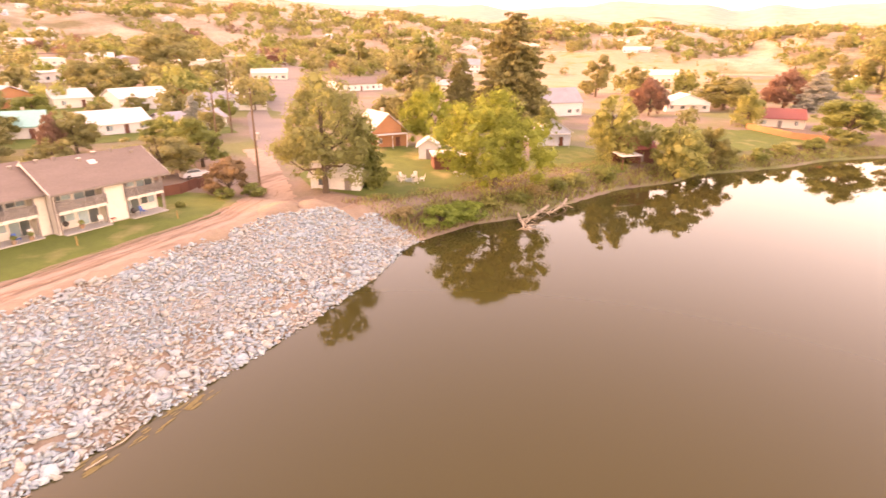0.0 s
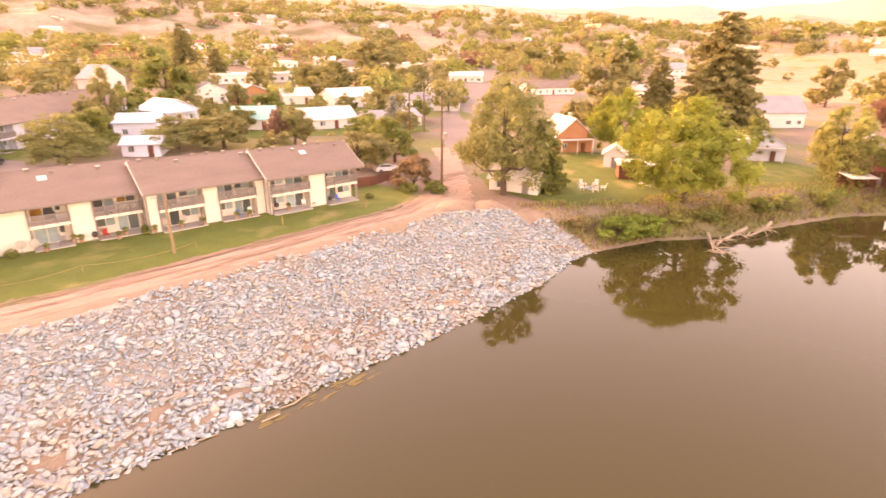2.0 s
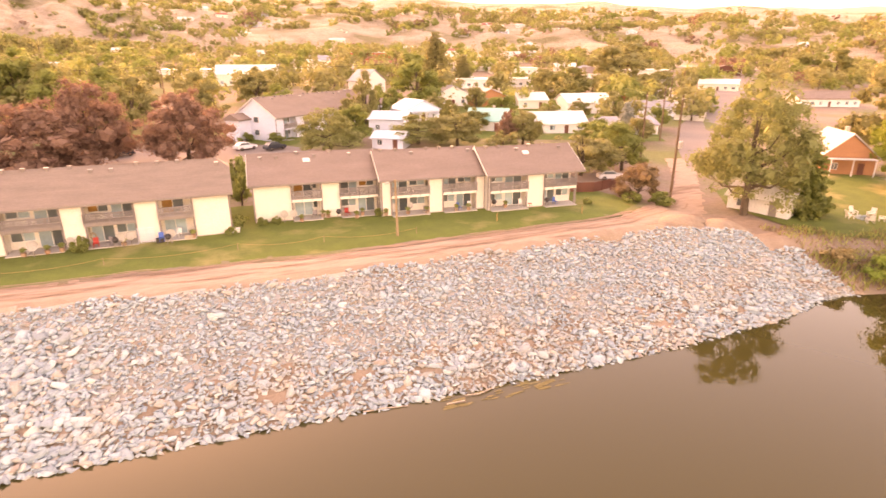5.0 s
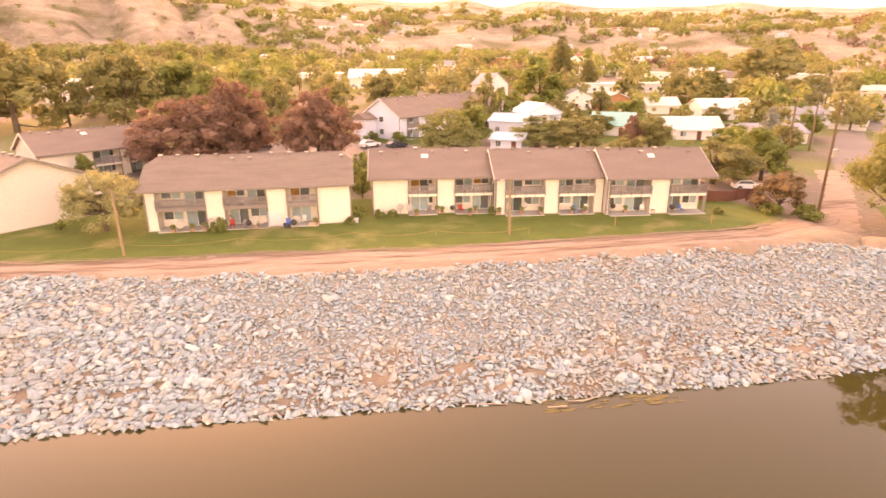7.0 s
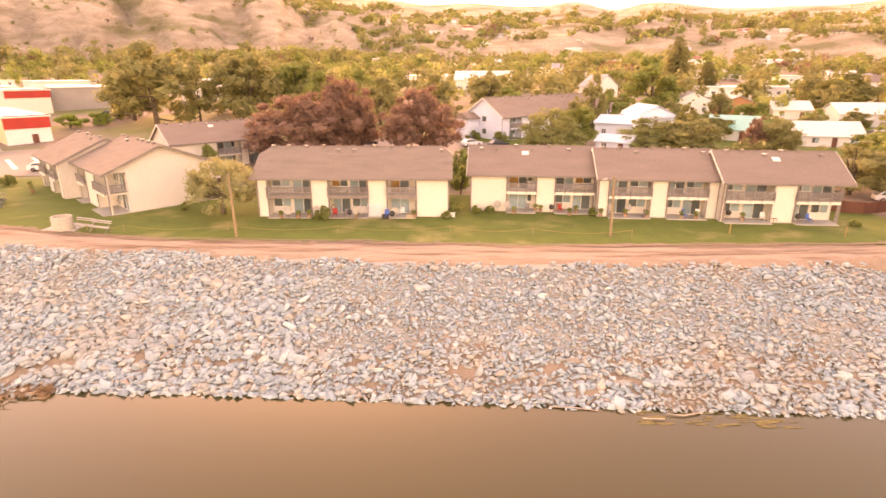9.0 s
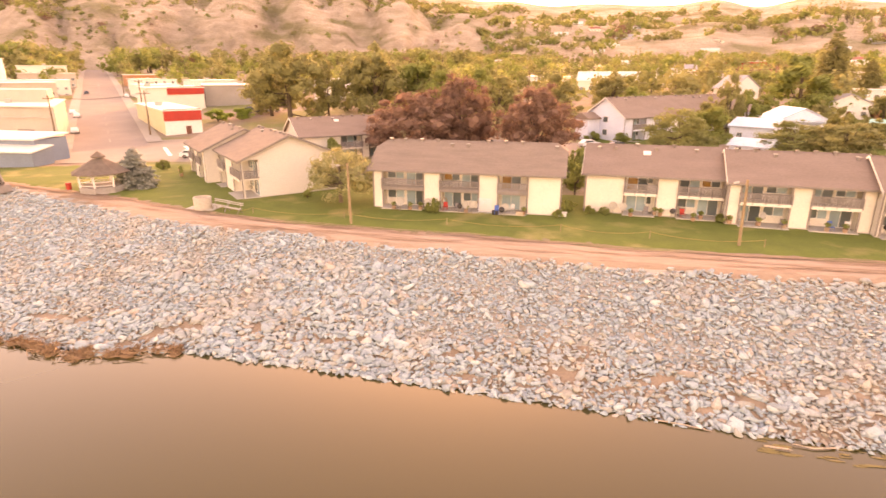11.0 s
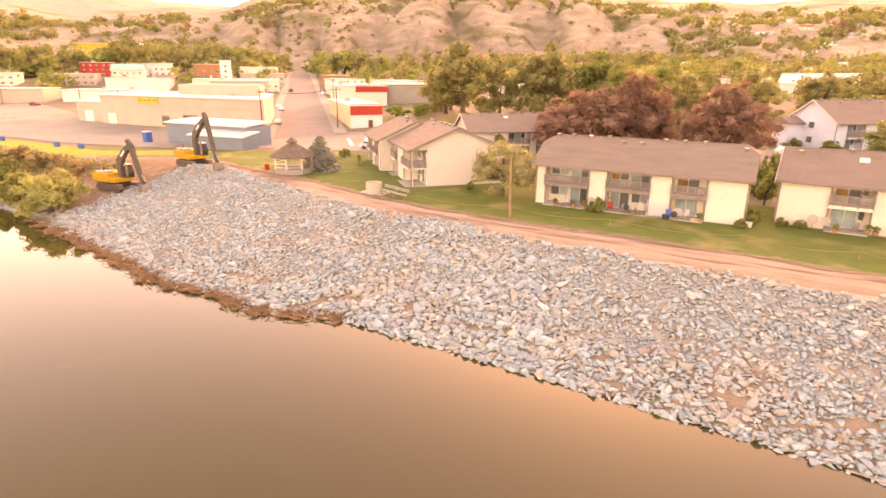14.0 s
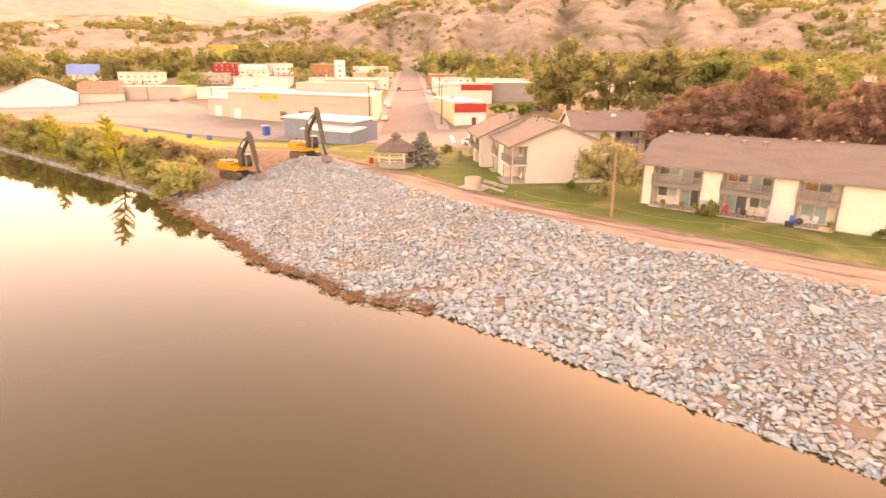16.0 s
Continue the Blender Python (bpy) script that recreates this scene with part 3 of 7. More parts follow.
def apartment(parent, length, bays, depth, eave, ridge, roof_mat, x0=0.0, y0=0.0, clip=(0.0, 0.0), over=(0.5, 0.5), rng=None, lit=(), skin=CREAM, gable=LAP, lights=(), open_end=False, rec=1.5, barge=None):
    """A two-storey block whose front faces -y: wall runs between recessed bays with a patio below and a balcony above."""
    rng = rng or random.Random(3)
    mid = 2.62
    def wall(*dims):
        w = bmesh.new()
        box(w, *dims)
        part("wall", w, skin, parent)

    k = 0.0
    for a, b in bays + [(length, length)]:
        if a > k + 0.05:
            wall(x0 + k, x0 + a, y0, y0 + 0.18, 0, eave)
        k = b
    for a, b in bays:
        wall(x0 + a - 0.004, x0 + b + 0.004, y0 + rec, y0 + rec + 0.15, 0, eave)
        for e, sgn in ((a, -1), (b, 1)):
            if 0.2 < e < length - 0.2:
                wall(x0 + min(e, e + sgn * 0.16), x0 + max(e, e + sgn * 0.16), y0 + 0.18, y0 + rec, 0, eave)
    prof = [(y0 + 0.19, 0), (y0 + depth, 0), (y0 + depth, eave), (y0 + depth / 2, ridge - 0.12), (y0 + 0.19, eave)]
    for a in (x0, x0 + length - 0.18):
        pr = prof
        c = clip[0] if a == x0 else clip[1]
        if c:
            f = 0.62
            pr = prof[:3] + [(y0 + depth - f * depth / 2, eave + f * (ridge - 0.12 - eave)), (y0 + f * depth / 2, eave + f * (ridge - 0.12 - eave))] + prof[4:]
        if open_end and a != x0:
            # the corner bay is open at the end: the end wall begins behind it, the triangle above runs through
            f = (rec + 0.02) / (depth / 2)
            hz = eave + f * (ridge - 0.12 - eave)
            pr = [(y0 + rec + 0.02, 0), prof[1], prof[2], prof[3], (y0 + rec + 0.02, hz)]
            tri = bmesh.new()
            prism(tri, [(y0 + 0.19, eave - 0.3), (y0 + rec + 0.017, eave - 0.3), (y0 + rec + 0.017, hz), (y0 + 0.19, eave)], a, a + 0.18, "x")
            part("gable_return", tri, gable, parent)
            rl, zr = bmesh.new(), mid
            box(rl, a + 0.1, a + 0.17, y0 - 0.3, y0 + rec, zr + 0.98, zr + 1.07)
            box(rl, a + 0.1, a + 0.17, y0 - 0.3, y0 + rec, zr + 0.05, zr + 0.13)
            for i in range(int((rec + 0.25) / 0.13)):
                k = y0 - 0.25 + i * 0.13
                box(rl, a + 0.12, a + 0.15, k - 0.035, k + 0.035, zr + 0.13, zr + 0.98)
            part("end_railing", rl, RAIL, parent, "weathered grey-brown wooden balcony railing")
        ge = bmesh.new()
        prism(ge, pr, a, a + 0.18, "x")
        part("gable_end", ge, gable, parent)
    wall(x0 + 0.18, x0 + length - 0.18, y0 + depth - 0.18, y0 + depth, 0, eave)
    base = bmesh.new()
    box(base, x0 - 0.03, x0 + length + 0.03, y0 - 0.035, y0 + depth + 0.03, -0.3, 0.16)
    part("plinth", base, CONCRETE, parent)
    # corner boards
    for cx in (x0, x0 + length):
        cb = bmesh.new()
        box(cb, cx - 0.09, cx + 0.09, y0 - 0.03, y0 - 0.002, 0.16, eave - 0.1)
        part("corner_board", cb, TRIM, parent)
    # roof
    o0, o1, of = over[0], over[1], 0.62
    sl = (ridge - eave) / (depth / 2)
    ez = eave - of * sl
    ya, yb, ym = y0 - of, y0 + depth + of, y0 + depth / 2
    xa, xb = x0 - o0, x0 + length + o1
    rf = bmesh.new()
    th = 0.16
    for zt in (0.0,):
        rows = []
        for y, z, ins in ((ya, ez, 0), (y0 + 0.69 * depth / 2, eave + 0.69 * (ridge - eave), 0), (ym, ridge, 1), (y0 + depth - 0.69 * depth / 2, eave + 0.69 * (ridge - eave), 0), (yb, ez, 0)):
            rows.append([rf.verts.new((xa + (clip[0] if ins else 0), y, z)), rf.verts.new((xb - (clip[1] if ins else 0), y, z))])
        low = []
        for a in rows:
            low.append([rf.verts.new(v.co - Vector((0, 0, th))) for v in a])
        for i in range(4):
            rf.faces.new((rows[i][0], rows[i][1], rows[i + 1][1], rows[i + 1][0]))
            rf.faces.new((low[i + 1][0], low[i + 1][1], low[i][1], low[i][0]))
            rf.faces.new((rows[i + 1][0], low[i + 1][0], low[i][0], rows[i][0]))
            rf.faces.new((rows[i][1], low[i][1], low[i + 1][1], rows[i + 1][1]))
        for i in (0, 4):
            rf.faces.new((rows[i][0], low[i][0], low[i][1], rows[i][1]))
        for j, c in ((0, clip[0]), (1, clip[1])):
            if c:
                rf.faces.new((rows[1][j], rows[2][j], rows[3][j]))
    bmesh.ops.recalc_face_normals(rf, faces=rf.faces[:])
    roof = part("roof", rf, roof_mat, parent, "worn brown asphalt shingle roof")
    fa = bmesh.new()
    box(fa, xa + 0.01, xb - 0.01, ya - 0.04, ya - 0.003, ez - 0.24, ez - 0.02)
    part("fascia", fa, TRIM, roof)
    for j, xe in ((0, xa), (1, xb)):
        if not clip[j]:
            bg = bmesh.new()
            for s in (0, 1):
                y1_, z1_ = (ya, ez) if s == 0 else (yb, ez)
                prism(bg, [(y1_, z1_ - 0.26), (ym, ridge - 0.26), (ym, ridge + 0.03), (y1_, z1_ + 0.03)], xe - (0.05 if j == 0 else -0.003), xe + (-0.003 if j == 0 else 0.05), "x")
            part("bargeboard", bg, barge or CREAM, roof)
    cap = bmesh.new()
    prism(cap, [(ym - 0.16, ridge - 0.055), (ym, ridge + 0.035), (ym + 0.16, ridge - 0.055), (ym, ridge - 0.02)], xa + clip[0], xb - clip[1], "x")
    part("ridge_cap", cap, roof_mat, roof)
    # vents in a row below the ridge
    n = int(length / 1.9)
    for i in range(n):
        if rng.random() < 0.85:
            v = bmesh.new()
            vx, vy = x0 + 1.0 + (length - 2) * i / max(1, n - 1) + rng.uniform(-0.2, 0.2), ym - rng.choice((0.2, 0.25, 0.25, 0.9))
            vz = ridge - (ym - vy) * sl
            box(v, vx - 0.17, vx + 0.17, vy - 0.15, vy + 0.15, vz - 0.12, vz + 0.24)
            vent = part("vent", v, TRIM, roof)
            c = bmesh.new()
            box(c, vx - 0.22, vx + 0.22, vy - 0.2, vy + 0.2, vz + 0.241, vz + 0.3)
            part("cap", c, rng.choice((CONCRETE, CREAM, TRIM)), vent)
    for vx in lights:
        v = bmesh.new()
        y1_, y2_ = ym - 1.75, ym - 1.2
        prism(v, [(y1_, ridge - 1.75 * sl - 0.05), (y2_, ridge - 1.2 * sl - 0.05), (y2_, ridge - 1.2 * sl + 0.12), (y1_, ridge - 1.75 * sl + 0.12)], x0 + vx - 0.42, x0 + vx + 0.42, "x")
        part("skylight", v, WHITE, roof, "small white-domed skylight")
    # bays
    for bi, (a, b) in enumerate(bays):
        A, B = x0 + a, x0 + b
        pat = bmesh.new()
        box(pat, A, B, y0 - 0.9, y0 + rec, -0.25, 0.165)
        part("patio", pat, CONCRETE, parent)
        bal = bmesh.new()
        box(bal, A - 0.05, B + 0.05, y0 - 0.35, y0 + rec, mid - 0.22, mid)
        box(bal, A - 0.06, B + 0.06, y0 - 0.38, y0 - 0.35, mid - 0.3, mid + 0.02)
        balcony = part("balcony", bal, TRIM if skin is CREAM and clip[0] else skin, parent)
        railing(balcony, A - 0.05, B + 0.05, y0 - 0.32, y0, mid)
        sf = bmesh.new()
        box(sf, A, B, y0 - 0.004, y0 + 0.1, eave - 0.3, eave)
        part("header", sf, TRIM, parent)
        for e in (A, B):
            ps = bmesh.new()
            box(ps, e - 0.1, e + 0.1, y0 - 0.06, y0 - 0.003, 0.165, eave - 0.3)
            part("post", ps, TRIM, parent)
        yb_ = y0 + rec
        wide = B - A
        for lv, zb in ((0, 0.17), (1, mid + 0.02)):
            up = (LITGLASS, GLASS) if (lv == 1 and bi in lit) else (GLASS, CURTAIN)
            if wide > 4.2:
                flip = rng.random() < 0.5
                dw, ww = 0.47 * wide, 0.42 * wide
                d0 = B - 0.14 - dw if flip else A + 0.14
                w0 = A + 0.16 if flip else B - 0.16 - ww
                window(parent, d0, d0 + dw, yb_, zb, zb + 2.12, (CURTAIN, GLASS) if rng.random() < 0.7 else (GLASS, CURTAIN), depth=0.1)
                window(parent, w0, w0 + ww, yb_, zb + 0.8, zb + 2.12, up if lv else (GLASS, CURTAIN), depth=0.1)
                if rng.random() < 0.5:
                    ac = bmesh.new()
                    box(ac, w0 + 0.2, w0 + 0.95, yb_ - 0.3, yb_ - 0.002, zb + 0.3, zb + 0.72)
                    part("air_conditioner", ac, CONCRETE, parent)
            else:
                window(parent, A + wide * 0.08, A + wide * 0.08 + wide * 0.66, yb_, zb, zb + 2.12, (CURTAIN, CURTAIN) if lv == 0 else up, depth=0.1)
                if wide > 3.4:
                    window(parent, B - 1.1, B - 0.4, yb_, zb + 0.9, zb + 2.05, (GLASS,), 0)


b2 = thing("apartment_building", pose(-21.3, 77.6, 5.02, 0, 0, -1.5), "cream two-storey apartment block with clipped brown shingle gables", "apartment building", "riverside apartments")
apartment(b2, 22.5, [(1.2, 6.3), (8.4, 13.0), (15.3, 18.7)], 9.0, 5.15, 7.85, SHINGLE2, clip=(1.3, 1.3), lit=(1, 2), rng=random.Random(5))
b1 = thing("apartment_building", pose(5.1, 79.9, 5.02, 0, 0, -6.0), "cream two-storey apartment block in three stepped units under brown shingles", "apartment building", "riverside apartments")
apartment(b1, 15.05, [(4.4, 7.9), (10.2, 14.8)], 9.0, 5.05, 7.6, SHINGLE, -1.1, 0, over=(0.5, 0.1), lit=(0, 1), rng=random.Random(6), lights=(6.6,))
apartment(b1, 13.55, [(1.2, 6.0), (7.9, 12.3)], 9.0, 5.05, 7.6, SHINGLE, 13.96, -1.6, over=(0.35, 0.1), rng=random.Random(7))
apartment(b1, 12.6, [(0.3, 5.4), (7.9, 12.42)], 9.0, 5.05, 7.6, SHINGLE, 27.52, -2.85, over=(0.35, 0.9), rng=random.Random(8), lights=(6.4,), open_end=True)
# the block that stands end-on to the river: its front looks west over the lawn
b3 = thing("apartment_building", pose(-58.2, 97.9, 5.02, 0, 0, -46.0), "cream two-storey apartment block with a lapboard gable end", "apartment building", "riverside apartments")
apartment(b3, 13.0, [(1.2, 4.8), (7.6, 11.2)], 12.0, 5.2, 7.9, SHINGLE2, 0, -1.9, over=(0.5, 0.4), rng=random.Random(9), barge=TRIM)
apartment(b3, 14.2, [(1.0, 4.6), (9.0, 14.02)], 13.0, 5.35, 8.1, SHINGLE2, 13.02, 0, over=(0.1, 0.6), rng=random.Random(10), open_end=True, rec=2.2, barge=TRIM)
# the block behind it, turned towards the river
b4 = thing("apartment_building", pose(-44.2, 106.4, 5.1, 0, 0, 40.0), "cream two-storey apartment block under a long brown shingle roof", "apartment building", "riverside apartments")
apartment(b4, 17.0, [(7.5, 11.5), (13.0, 16.4)], 10.5, 5.3, 8.0, SHINGLE, over=(0.5, 0.5), rng=random.Random(12), lights=(8.0,))

# the pale blue block across the alley
b5 = thing("apartment_building", pose(14.0, 136.8, gz(14.0, 136.8) + 0.05, 0, 0, 42.0), "pale blue two-storey apartment block with a steep brown shingle roof", "apartment building", "town apartment blocks")
apartment(b5, 46.0, [(2.6, 6.4), (9.4, 13.2), (17.0, 20.8), (24.0, 28.0), (32.0, 36.0)], 11.0, 5.5, 9.1, SHINGLE, rng=random.Random(14), skin=BLUEWALL, gable=BLUEWALL, barge=WHITE)
for z_ in (1.2, 3.9):
    g_ = bmesh.new()
    box(g_, -0.06, -0.003, 4.6, 6.0, z_, z_ + 1.25)
    gw = part("window", g_, WHITE, b5)
    g_ = bmesh.new()
    box(g_, -0.075, -0.062, 4.7, 5.9, z_ + 0.08, z_ + 1.17)
    part("pane", g_, GLASS, gw)
# its stair tower under a low hipped roof
g_ = bmesh.new()
box(g_, -3.4, -0.02, 7.0, 10.8, -0.4, 4.6)
tower_ = part("stair_tower", g_, BLUEWALL, b5)
g_ = bmesh.new()
prism(g_, [(6.5, 4.5), (11.2, 4.5), (11.2, 4.7), (8.9, 5.9), (6.5, 4.7)], -3.8, -0.02, "x")
part("roof", g_, SHINGLE, tower_)

# ---- streets and yards ----
drape("riverside_street", [(-50, 112), (-66, 104.5), (-86, 99), (-106, 90), (-135, 85), (-180, 86), (-225, 72), (-330, 80), (-340, 150), (-300, 160), (-180, 122), (-112, 120), (-100, 124), (-80, 130), (-60, 132)], 0.10, LOT, "dusty worn paving of the riverside street and parking lot", "road", 6)
ax_, ay_ = -0.669, 0.743
px_, py_ = 0.743, 0.669


def strip(x, y, a0, a1, b0, b1):
    return [(x + ax_ * a + px_ * b, y + ay_ * a + py_ * b) for a, b in ((a0, b0), (a1, b0), (a1, b1), (a0, b1))]


drape("main_street", strip(-90, 114, 2, 430, -7.2, 7.2), 0.14, ASPHALT, "straight asphalt street running up through the town", "road", 8)
for k, (a, b) in enumerate(((-10.2, -7.1), (7.1, 10.2))):
    drape("sidewalk", strip(-90, 114, 6, 400, a, b), 0.26, PAVING, "pale concrete sidewalk beside the street", "sidewalk", 8)
drape("side_street", [(80, 88), (95, 105.5), (119, 129), (173, 170), (236, 222), (300, 280), (308, 270), (300, 246), (201, 178), (143, 132), (102, 102), (88, 90)], 0.10, ASPHALT, "patched asphalt side street leading away from the dirt track", "road", 6)
drape("alley", [(-30, 100), (-8, 97), (30, 95), (58, 82), (66, 88), (40, 104), (14, 134), (-30, 140), (-40, 128)], 0.09, ASPHALT, "asphalt parking alley behind the apartments", "road", 6)
drape("yard_lawn", [(66, 54), (65.5, 66), (72, 74), (86, 78), (102, 74), (112, 66), (101, 52), (86, 46), (78, 46)], 0.10, LAWN, "garden lawn between the garage and the shore", "lawn", 3)
drape("yard_lawn", [(101, 42), (118, 47), (126, 40), (124, 28), (110, 25), (104, 31)], 0.10, LAWN, "garden lawn running down to the shore", "lawn", 3)
drape("yard_lawn", [(131, 16), (143, 3), (158, -9), (168, -14), (176, -2), (168, 14), (146, 24)], 0.10, LAWN, "terraced garden lawn above the shore", "lawn", 3)
drape("yard_lawn", [(8, 138), (15, 133), (34, 138), (62, 126), (98, 112), (112, 136), (150, 150), (150, 172), (112, 186), (70, 196), (34, 176), (4, 156)], 0.07, LAWN, "patchy garden lawns between the houses", "lawn", 6)
# yellow-green grass, its base colour brightened beyond the lawn's to look sunlit
drape("bank_grass_strip", [(-88, 86), (-106, 77), (-112, 72), (-156, 75.5), (-204, 64), (-222, 68), (-180, 84), (-136, 83.5), (-115, 81.5), (-104, 88), (-92, 92)], 0.12, mat("sunlit_grass", (0.31, 0.32, 0.05), (0.24, 0.26, 0.04), rough=0.95, scale=4, fine=4, c3=(0.30, 0.25, 0.07), bump=0.5), "yellowish mown grass above the west bank", "lawn", 3, 0.16)
drape("dry_field", [(270, 95), (300, 30), (400, 5), (640, 20), (660, 220), (420, 200), (330, 150)], 0.12, DRYGRASS, "open field of dry straw-coloured grass", "field", 12)
for a, b in ((-0.07, 0.07),):
    for i in range(16):
        drape("lane_mark", strip(-90, 114, 12 + i * 16, 17 + i * 16, a, b), 0.17, PAVING, "faded pale centre line on the street", "road marking", 4)
for q in ([(-80.5, 118.5), (-72.5, 109.5), (-73.1, 109.0), (-81.1, 118)], [(-77, 120.5), (-68.3, 111.5), (-68.9, 111.0), (-77.6, 120)]):
    drape("crosswalk_line", q, 0.15, WHITE, "white painted crosswalk line", "road marking", 4)


# ---- houses, shops and sheds of the town ----
ROOFPALE = mat("pale_shingle_roof", (0.56, 0.52, 0.48), (0.48, 0.45, 0.42), rough=0.8, scale=2, fine=6, bump=0.3)
ROOFBLUEGREY = mat("blue_grey_metal_roof", (0.45, 0.53, 0.6), (0.38, 0.46, 0.53), rough=0.5, scale=4, fine=3, bump=0.1)
ROOF_WORDS = {"pale_metal_roof": "pale metal roof", "teal_metal_roof": "teal metal roof", "blue_metal_roof": "blue metal roof", "grey_roof": "grey shingle roof", "red_roof": "red roof", "rusty_roof": "rusty metal roof",
              "brown_shingle": "brown shingle roof", "pale_shingle_roof": "pale shingle roof", "blue_grey_metal_roof": "blue-grey metal roof", "grey_shingle": "grey shingle roof"}
WALL_WORDS = {"white_paint": "white", "pale_blue_siding": "pale blue", "cream_stucco": "cream", "orange_siding": "orange-brown", "red_brown_boards": "red-brown wooden", "red_paint": "red-fronted", "concrete_block": "concrete block",
              "blue_grey_steel": "blue-grey steel", "yellow_paint": "yellow"}
NAME_WORDS = {"apartment_house": "two-storey apartment house", "house": "house", "shed": "shed", "warehouse": "warehouse", "shop": "shop building", "barn": "barn", "garage": "garage", "tower": "tower block"}
GREYBLOCK = mat("concrete_block", (0.34, 0.30, 0.27), (0.28, 0.25, 0.225), rough=0.9, scale=4, fine=5, bump=0.3)
town_rng = random.Random(31)


def openings(parent, L, h, y=0.0, door=True, rng=town_rng, x0=0.0):
    n = max(1, int(L / 3.2))
    floors = max(1, int(h / 2.7))
    for f in range(floors):
        for i in range(n):
            a = x0 + L * (i + 0.5) / n
            if f == 0 and door and i == n // 2:
                d = bmesh.new()
                box(d, a - 0.48, a + 0.48, y - 0.09, y + 0.01, 0.05, 2.1)
                dd = part("door", d, rng.choice((WHITE, REDWOOD, TRIM)), parent)
                k = bmesh.new()
                box(k, a + 0.3, a + 0.38, y - 0.14, y - 0.09, 1.0, 1.1)
                part("handle", k, STEEL, dd)
            else:
                w = rng.uniform(0.5, 0.8)
                z0 = f * 2.7 + 0.95
                if z0 + 1.2 < h:
                    window(parent, a - w, a + w, y, z0, z0 + 1.15, (GLASS, CURTAIN) if rng.random() < 0.4 else (GLASS,), 1)


